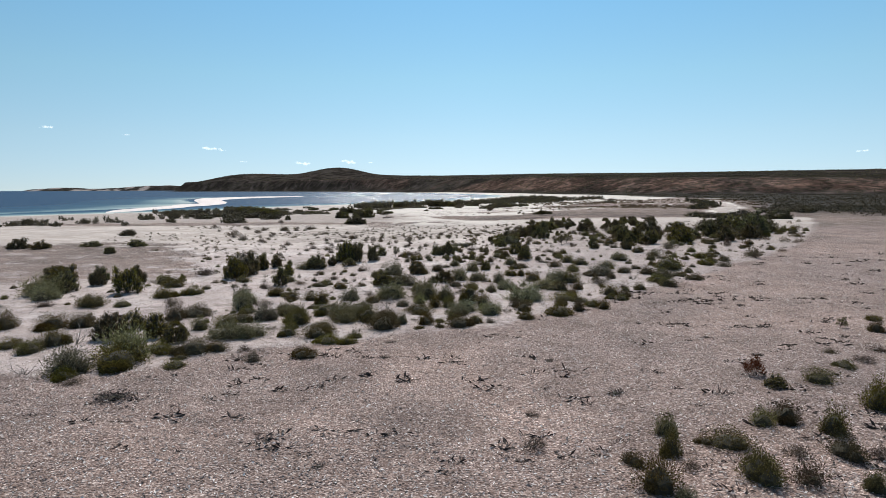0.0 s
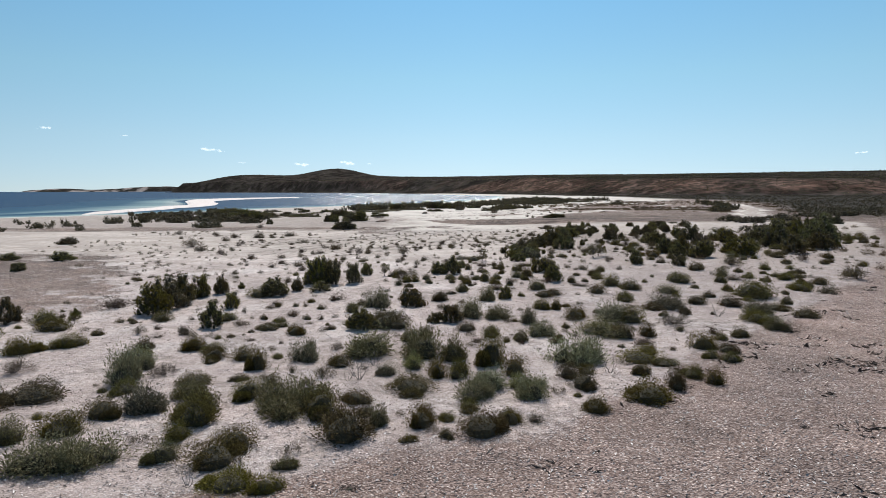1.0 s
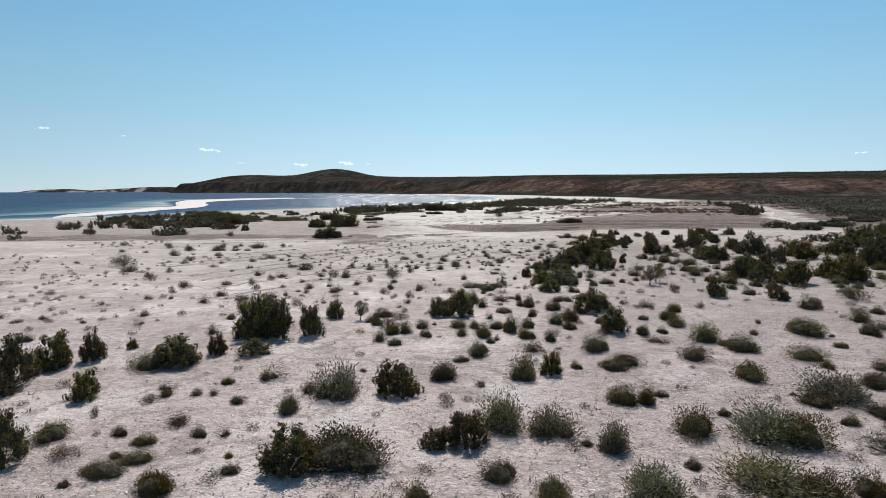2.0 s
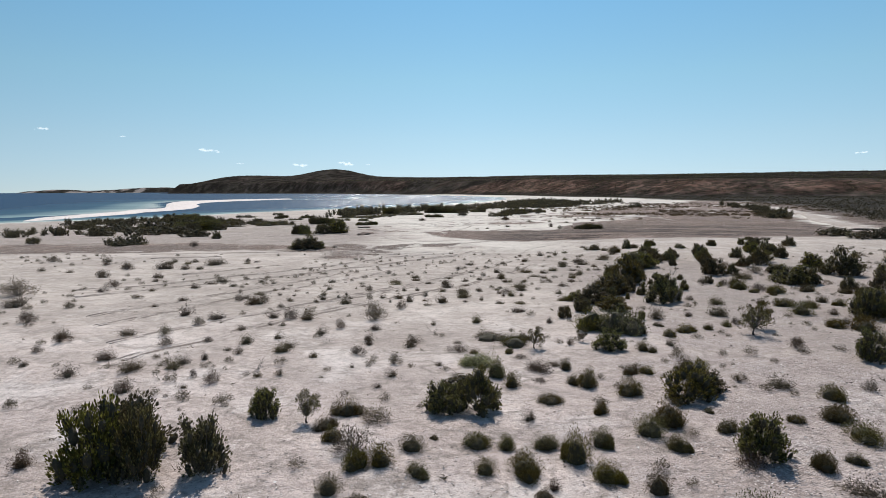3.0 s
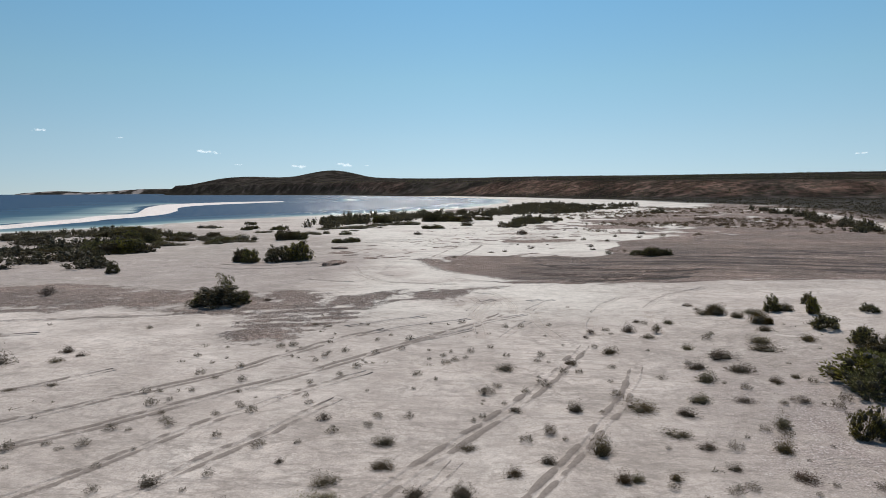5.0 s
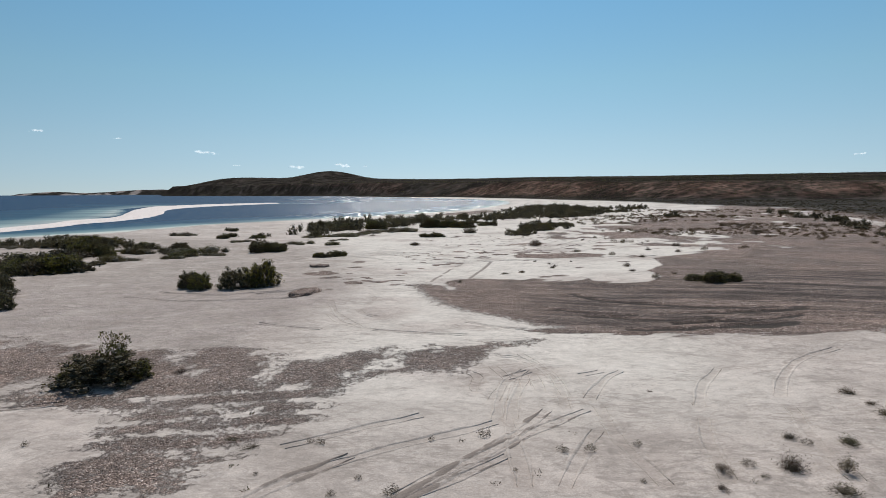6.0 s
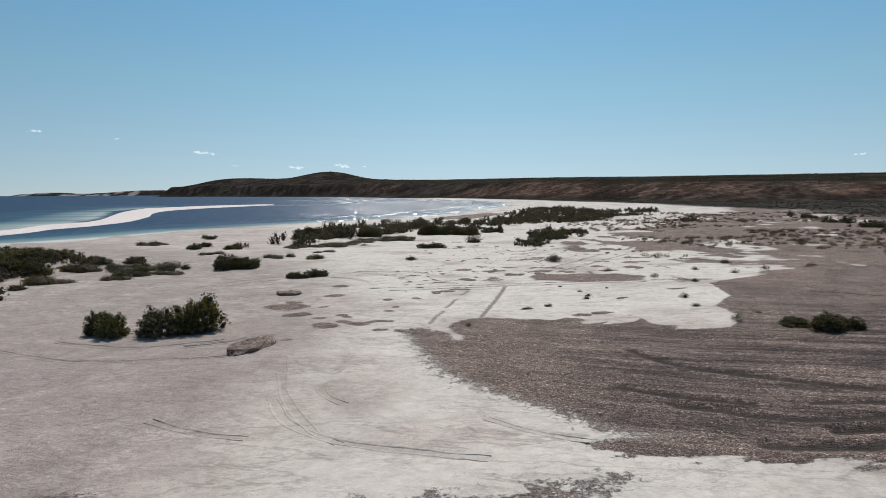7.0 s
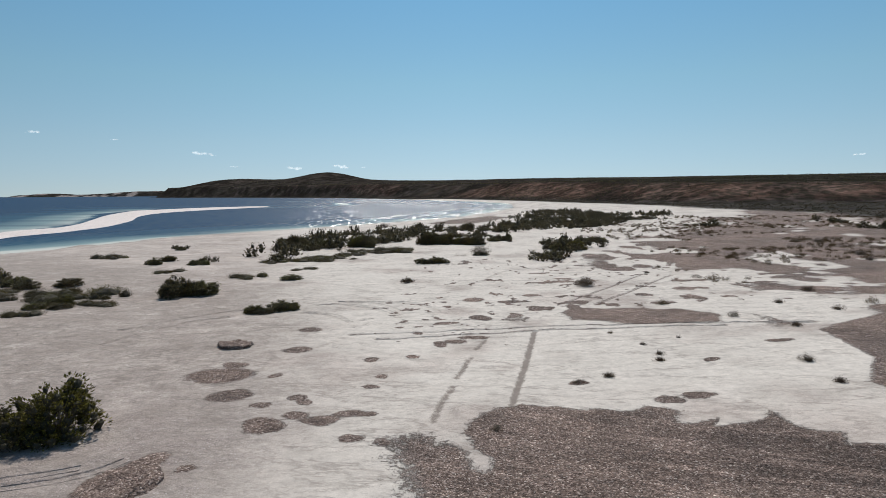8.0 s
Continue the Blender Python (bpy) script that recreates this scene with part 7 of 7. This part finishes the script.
RUSTY = [make_shrub("rusty_shrub", 60, RUSTY_LEAF, BARK, 90, 18, 0.8, 0.09, 0.009, 0.4, 0.03, 0.35, 0.5, 20)]
DEAD = [make_dead("dead_bush", 70 + k) for k in range(3)]
CLUMP = [make_mound("weed_clump", 150 + k, WEED, 500, 0.6, 0.12, 0.02, 0.6, 3, 1.4) for k in range(2)]


def set_out(kinds, spots, wide, tall, label, category, group, seed):
    """Single plants at x, y, width, height; wide, tall: the size of the pattern."""
    rng = np.random.default_rng(seed)
    for x, y, w, h in spots:
        ob = kinds[rng.integers(len(kinds))]
        m = Matrix.Translation((x, y, float(land(x, y)) - 0.015)) @ Matrix.Rotation(rng.uniform(0, 6.28), 4, "Z")
        tagged(copy_thing(ob, m @ Matrix.Diagonal((w / wide * rng.uniform(0.9, 1.12), w / wide * rng.uniform(0.9, 1.12), h / tall, 1))), label, category, group)


def sprinkle(seed, n, box, size, gap):
    """Small plants between the large ones, thicker in patches."""
    rng = np.random.default_rng(seed)
    taken = np.array([s[:3] for s in SALTBUSHES + TWIGGY_SHRUBS + LOW_SALTBUSHES + CUSHIONS + PALE_SHRUBS + SHRUBLETS + MATS])
    made, m = [], 40 * n
    xs, ys, ws = rng.uniform(box[0], box[1], m), rng.uniform(box[2], box[3], m), rng.uniform(*size, m)
    good = (rng.uniform(0, 1, m) < sm(0.3, 0.6, vnoise(xs / 4, ys / 4, seed))) & (inside(xs, ys, RIDGE) < -0.3) & (np.abs(xs) < 3 + 0.75 * ys) & (gravel_mask(xs, ys) < 0.4)
    for x, y, w in zip(xs[good].tolist(), ys[good].tolist(), ws[good].tolist()):
        if len(made) < n and not np.any(np.hypot(x - taken[:, 0], y - taken[:, 1]) < 0.5 * (w + taken[:, 2]) * gap):
            made.append((x, y, w))
            taken = np.concatenate([taken, [(x, y, w)]])
    return made


EXTRA_CUSHION = sprinkle(201, 90, (-18, 18, 14, 31), (0.14, 0.34), 0.9) + sprinkle(204, 90, (9, 27, 22, 46), (0.3, 0.75), 0.9)
EXTRA_SPARSE = sprinkle(202, 170, (-18, 18, 14, 34), (0.12, 0.3), 0.9) + sprinkle(203, 640, (-22, 24, 31, 54), (0.08, 0.27), 1.0)
mid_dark = [s for s in FAR_SALTBUSHES if s[1] < 88 and abs(s[0]) < 18]
far_dark = [s for s in FAR_SALTBUSHES if s not in mid_dark]
set_out(DARK, SALTBUSHES, 0.96, 0.78, "dark green fleshy-leaved saltbush on pale sand", "shrub", "saltbushes on the dune", 1)
set_out(DARK_MID, FLAT_BUSHES, 0.8, 0.84, "dark green saltbush on the open sand flat", "shrub", "saltbushes on the flat", 14)
set_out(TWIGGY, TWIGGY_SHRUBS, 0.92, 0.62, "twiggy brown-olive shrub on pale dune sand", "shrub", "shrublets on the sand", 20)
set_out(GREEN, GREEN_BUSHES, 0.8, 0.7, "bright olive-green saltbush beside the shell ridge", "shrub", "green saltbushes", 21)
set_out(LOW, LOW_SALTBUSHES, 0.9, 0.58, "wide low dark green saltbush on shelly sand", "shrub", "saltbushes on the dune", 18)
set_out(STALKED, STALKED_BUSHES, 0.85, 0.95, "dark saltbush on a bare twisted stalk over sand", "shrub", "saltbushes on the dune", 11)
scatter(DARK_MID, [(x, y, 1.05 * w) for x, y, w in mid_dark if x < 8], 0.72, "dark green saltbush on the open sand flat", "shrub", "saltbushes on the dune", 14, 1.6)
scatter(DARK_MID, [s for s in mid_dark if s[0] >= 8], 0.52, "low dark green saltbush on grey gravel", "shrub", "saltbushes on the dune", 16, 1.6)
TRACK_BUSHES = [(x - 4.2, y + 1, 3.4) for (ax, ay), (bx, by) in zip(ROAD[3:], ROAD[4:]) for x, y in ((ax, ay), (ax * 0.6 + bx * 0.4, ay * 0.6 + by * 0.4))]
thicket = []
rng_t = np.random.default_rng(12)
for x, y, w in [s for s in far_dark if s[1] >= 88] + [s[:3] for s in BEACH_BUSHES] + TRACK_BUSHES:
    many = 1.25 if x < -14 and y < 102 else 1.0
    for k in range(max(3, int(np.ceil(many * (w / 0.95) ** 1.55)))):
        a, r = rng_t.uniform(0, 6.28), 0.55 * w * math.sqrt(rng_t.uniform(0, 1))
        size = rng_t.uniform(0.5, 1.2) if rng_t.uniform() < 0.5 else rng_t.uniform(1.0, 2.6)
        size = min(size, 1.1) if x < -14 and y < 102 else size
        thicket.append((x + 1.15 * r * math.cos(a), y + r * math.sin(a), min(0.8 * w, size)))
far_dark = [s for s in far_dark if s[1] < 88]
join_field("beach_thicket", DARK_FAR, thicket, 0.86, 13, "dense dark saltbush thickets behind the beach", BEACH_LEAF)
scatter(DARK_FAR, far_dark, 0.62, "dark green saltbush in a thicket behind the beach", "shrub", "saltbushes by the beach", 2)
set_out(CUSHION, CUSHIONS, 0.84, 0.56, "olive-brown cushion shrub with fine heathy twigs", "shrub", "cushion shrubs", 3)
set_out(CUSHION, [(x, y, w, 0.6 * w) for x, y, w in EXTRA_CUSHION], 0.95, 0.62, "small olive-brown cushion shrub on sand", "shrub", "cushion shrubs", 15)
set_out(PALE, PALE_SHRUBS, 0.9, 0.6, "pale grey-green feathery shrub on shelly sand", "shrub", "pale shrubs", 4)
set_out(SPARSE, SHRUBLETS, 0.92, 0.62, "small sparse grey-brown shrublet on open sand", "shrub", "shrublets on the sand", 5)
scatter(SPARSE, FAR_SHRUBLETS, 0.75, "small sparse grey-brown shrublet on open sand", "shrub", "shrublets on the sand", 19, 9)
set_out(RUSTY, RUSTY_SHRUBS, 1.0, 0.8, "rusty brown dried-out shrub on shell gravel", "shrub", "dry shrubs", 6)
set_out(DEAD, DEAD_BUSHES, 1.0, 0.4, "bleached tangle of dead branches on sand", "dead bush", "dead bushes", 7)
set_out(NEAR_MAT, MATS, 0.85, 0.5, "low spreading grey-green mat of samphire on sand", "shrub", "samphire mats", 8)
scatter(MAT, FAR_MATS, 0.46, "low spreading grey-green mat of samphire on sand", "shrub", "samphire mats", 8, 1.15)
set_out(CLUMP, WEED_CLUMPS, 1.0, 0.75, "dark clump of washed-up dry weed on shell gravel", "weed", "weed clumps", 9)
rng_e = np.random.default_rng(97)
ex, ey = rng_e.uniform(11, 84, 9000), rng_e.uniform(30, 190, 9000)
keep = (rng_e.uniform(0, 1, 9000) < sm(0.42, 0.6, fbm(ex / 8, ey / 8, 98)) * (0.25 + 0.75 * sm(80, 95, ey))) & (inside(ex, ey, RIDGE) < 0.5) & (scrub_mask(ex, ey) < 0.6) & (line_distance(ex, ey, ROAD) > 2.5) & (ex > 9 + 0.11 * (ey - 60))
keep &= ~((ey > 56) & (ey < 80) & (ex < 30))
join_field("low_scrub", SPARSE_LITE, np.stack([ex, ey, rng_e.uniform(0.25, 0.75, 9000)], -1)[keep][:1400], 0.7, 99, "low olive shrubs dotted over grey shell flat", TWIG_LEAF)
join_field("small_shrublets", SPARSE_LITE, EXTRA_SPARSE, 0.7, 9, "countless small grey-brown shrublets over pale sand", SPARSE_LEAF)
retire(GREEN + TWIGGY + DARK + DARK_MID + DARK_FAR + STALKED + LOW + MAT + NEAR_MAT + CUSHION + PALE + SPARSE + SPARSE_LITE + RUSTY + DEAD + CLUMP)


# ---- shell litter and sprigs, too many to count ----
def build_flakes():
    rng = np.random.default_rng(90)
    n = 110000
    y = 5 + 38 * rng.uniform(0, 1, n) ** 1.15
    x = rng.uniform(-1, 1, n) * (4 + 0.62 * (y - 1))
    g = gravel_mask(x, y)
    keep = rng.uniform(0, 1, n) < np.where(g > 0.5, 1.0, 0.5 * sm(31, 26, y) + 0.55 * sm(3.5, 6.5, x) * sm(24, 30, y) + 0.4 * sm(33, 29, y) * sm(-7, -4, x))
    x, y = x[keep], y[keep]
    z = land(x, y) + 0.008
    a = rng.uniform(0, 6.28, len(x))
    way = unit(np.stack([np.cos(a), np.sin(a), rng.normal(size=len(x)) * 0.3], -1))
    side = unit(np.cross(way, np.stack([rng.normal(size=len(x)) * 0.35, rng.normal(size=len(x)) * 0.35, np.ones(len(x))], -1)))
    l, w = rng.uniform(0.012, 0.038, (len(x), 1)), rng.uniform(0.006, 0.014, (len(x), 1))
    p = np.stack([x, y, z + rng.uniform(0, 0.012, len(x))], -1)
    lift = np.array([0, 0, 1.0]) * w * 0.7
    v = np.stack([p - way * l, p + side * w + lift, p + way * l, p - side * w + lift * 0.3], 1).reshape(-1, 3)
    i = np.arange(len(x)) * 4
    f = np.concatenate([np.stack([i, i + 1, i + 2], -1), np.stack([i, i + 2, i + 3], -1)])
    return tagged(new("shell_litter", mesh_of("shell_litter", v.tolist(), f.tolist(), FLAKE)), "broken grey and white shell flakes on gravel", "shells", kind="stuff")


build_flakes()


def build_sprigs():
    """Tiny seedlings and twigs over the open sand."""
    rng = np.random.default_rng(91)
    n = 2600
    x, y = rng.uniform(-22, 26, n), rng.uniform(20, 56, n)
    dense = sm(0.42, 0.6, fbm(x / 3, y / 3, 92))
    keep = (rng.uniform(0, 1, n) < dense * 0.75 * sm(57, 48, y)) & (gravel_mask(x, y) < 0.5)
    x, y = x[keep], y[keep]
    pos = np.repeat(np.stack([x, y, land(x, y) - 0.01], -1), 9, 0)
    size = np.repeat(rng.uniform(0.5, 1.4, len(x)), 9)[:, None]
    way = unit(rng.normal(size=pos.shape) * (0.8, 0.8, 0.2) + (0, 0, 0.7))
    v, f = leaves(rng, pos + rng.normal(size=pos.shape) * (0.03, 0.03, 0.0), way, 0.065 * size, 0.005 * size)
    return tagged(new("seedlings", mesh_of("seedlings", v.tolist(), f.tolist(), SPARSE_LEAF)), "tiny dry seedlings and twigs on pale sand", "seedlings", kind="stuff")


build_sprigs()


def build_weed():
    """Dry dark scraps of weed and twigs strewn over the shell ridge."""
    rng = np.random.default_rng(93)
    n = 4600
    y = rng.uniform(6, 34, n)
    x = rng.uniform(-1, 1, n) * (5 + 0.7 * y)
    d = inside(x, y, RIDGE)
    keep = (d > 0.0) & (rng.uniform(0, 1, n) < 0.06 + (0.35 + 0.5 * sm(1.8, 0.5, d)) * sm(0.48, 0.6, fbm(x / 2.2, y / 1.2, 94)))
    x, y = x[keep], y[keep]
    per = 14
    size = np.repeat(rng.uniform(0.05, 0.17, len(x)) ** 1.0, per)[:, None]
    pos = np.repeat(np.stack([x, y, land(x, y) + 0.005], -1), per, 0) + rng.normal(size=(len(x) * per, 3)) * (0.9, 0.45, 0.0) * size
    pos[:, 2] = land(pos[:, 0], pos[:, 1]) + 0.005
    way = unit(rng.normal(size=pos.shape) * (1, 1, 0.15) + (0, 0, 0.25))
    v, f = leaves(rng, pos, way, 0.9 * size, 0.12 * size)
    return tagged(new("dry_weed", mesh_of("dry_weed", v.tolist(), f.tolist(), WEED)), "dark dry weed and twigs strewn over shell gravel", "weed", kind="stuff")


build_weed()


def build_shell_mound(x, y, length, breadth, height, seed, turn):
    """A low crusted mound of shell on the sand."""
    bm = bmesh.new()
    bmesh.ops.create_icosphere(bm, subdivisions=4, radius=1)
    for q in bm.verts:
        k = 1 + 0.3 * noise.noise(q.co * 1.8 + Vector((seed, 0, 0))) + 0.14 * noise.noise(q.co * 5)
        q.co = Vector((q.co.x * length * k, q.co.y * breadth * k, max(-0.05, min(q.co.z * 1.6, 0.8)) * height * k))
        q.co.z += 0.05 * noise.noise(q.co * 4 + Vector((0, seed, 0))) + 0.03 * noise.noise(q.co * 11)
    me = bpy.data.meshes.new("shell_mound")
    bm.to_mesh(me)
    bm.free()
    me.materials.append(GROUND)
    layer(me, "gravel", np.ones(len(me.vertices)))
    layer(me, "litter", np.full(len(me.vertices), 0.1))
    me.shade_smooth()
    ob = new("shell_mound", me)
    ob.location, ob.rotation_euler = (x, y, float(land(x, y)) - 0.02), (0, 0, turn)
    tagged(ob, "low crusted mound of grey shell on pale sand", "mound")


build_shell_mound(-7.6, 79.5, 0.6, 0.55, 0.14, 3, 0.25)
build_shell_mound(-6.15, 69.2, 0.5, 0.95, 0.16, 5, -0.35)


def clump_field(name, x, y, size, seed, label, material, per=8):
    """Many rough scrub clumps of loose leaves in one mesh."""
    rng = np.random.default_rng(seed)
    n = len(x)
    d = unit(rng.normal(size=(n, per, 3)) * (1, 1, 0.8) + (0, 0, 0.35))
    d[..., 2] = np.abs(d[..., 2])
    base = np.stack([x, y, land(x, y, False) - 0.05], -1)[:, None]
    pos = base + d * size[:, None, None] * (0.42, 0.42, 0.38) * rng.uniform(0.3, 1.0, (n, per, 1))
    way = unit(d + rng.normal(size=d.shape) * 0.5)
    big = np.repeat(size, per)[:, None]
    v, f = leaves(rng, pos.reshape(-1, 3), way.reshape(-1, 3), 0.3 * big, 0.11 * big)
    return tagged(new(name, mesh_of(name, v.tolist(), f.tolist(), material)), label, "scrub", kind="stuff")


def build_far_scrub():
    rng = np.random.default_rng(95)
    n = 64000
    a, r = rng.uniform(-0.35, 0.9, n), 60 + 520 * rng.uniform(0, 1, n) ** 1.5
    x, y = r * np.sin(a) + 10, r * np.cos(a)
    m = scrub_mask(x, y)
    road = line_distance(x, y, ROAD)
    keep = (rng.uniform(0, 1, n) < m * (0.55 + 0.45 * sm(-5, 10, inside(x, y, PLATEAU)))) & (road > 4)
    x, y = x[keep], y[keep]
    clump_field("far_scrub", x, y, rng.uniform(0.35, 1.0, len(x)) * (0.8 + np.hypot(x, y) / 600), 96, "dark olive scrub covering the red plain and plateau", FAR_LEAF)


build_far_scrub()


def build_headland_scrub():
    """Coarser scrub on the headland and the far plateau."""
    rng = np.random.default_rng(195)
    n = 36000
    a, r = rng.uniform(-0.45, 0.75, n), 300 + 1400 * rng.uniform(0, 1, n)
    x, y = r * np.sin(a), r * np.cos(a)
    keep = (inside(x, y, PLATEAU) > 4) & (fbm(x / 40, y / 40, 196) + rng.uniform(-0.2, 0.2, n) > 0.5)
    x, y = x[keep], y[keep]
    clump_field("headland_scrub", x, y, rng.uniform(0.9, 2.2, len(x)) * (0.6 + np.hypot(x, y) / 1900), 197, "dark scrub over the far headland and plateau", BEACH_LEAF, 6)


build_headland_scrub()


# ---- thin clouds near the horizon ----
CLOUD = cloud_material()


def build_cloud(x, y, z, length, seed):
    rng = np.random.default_rng(seed)
    u, v = np.meshgrid(np.linspace(-1, 1, 41), np.linspace(-1, 1, 17))
    lump = np.zeros(u.shape)
    for k in range(7):
        lump = np.maximum(lump, np.exp(-((u - rng.normal() * 0.35) / rng.uniform(0.12, 0.28)) ** 2 - ((v + 0.1 - rng.normal() * 0.14) / rng.uniform(0.2, 0.4)) ** 2))
    high = length * 0.2
    me = grid_mesh("cloud", u * length * 0.75, -v * high * 0.7 - length * 0.03 * lump, v * high, CLOUD)
    layer(me, "thick", lump * sm(1.0, 0.7, np.abs(u)) * sm(1.0, 0.7, np.abs(v)))
    ob = new("cloud", me)
    ob.location = (x, y, z)
    tagged(ob, "small thin white cloud low over the horizon", "cloud", kind="structure")


for cs, (cx, cy, cz, cl) in enumerate(((-2601, 4132, 420, 95), (-2077, 4123, 366, 51), (-1528, 4110, 272, 124), (-1456, 4109, 260, 51), (-1311, 4101, 187, 44), (-921, 4098, 177, 109),
                                       (-623, 4096, 186, 116), (-474, 4094, 178, 36), (2726, 4077, 243, 80))):
    build_cloud(cx, cy, cz, cl, cs)
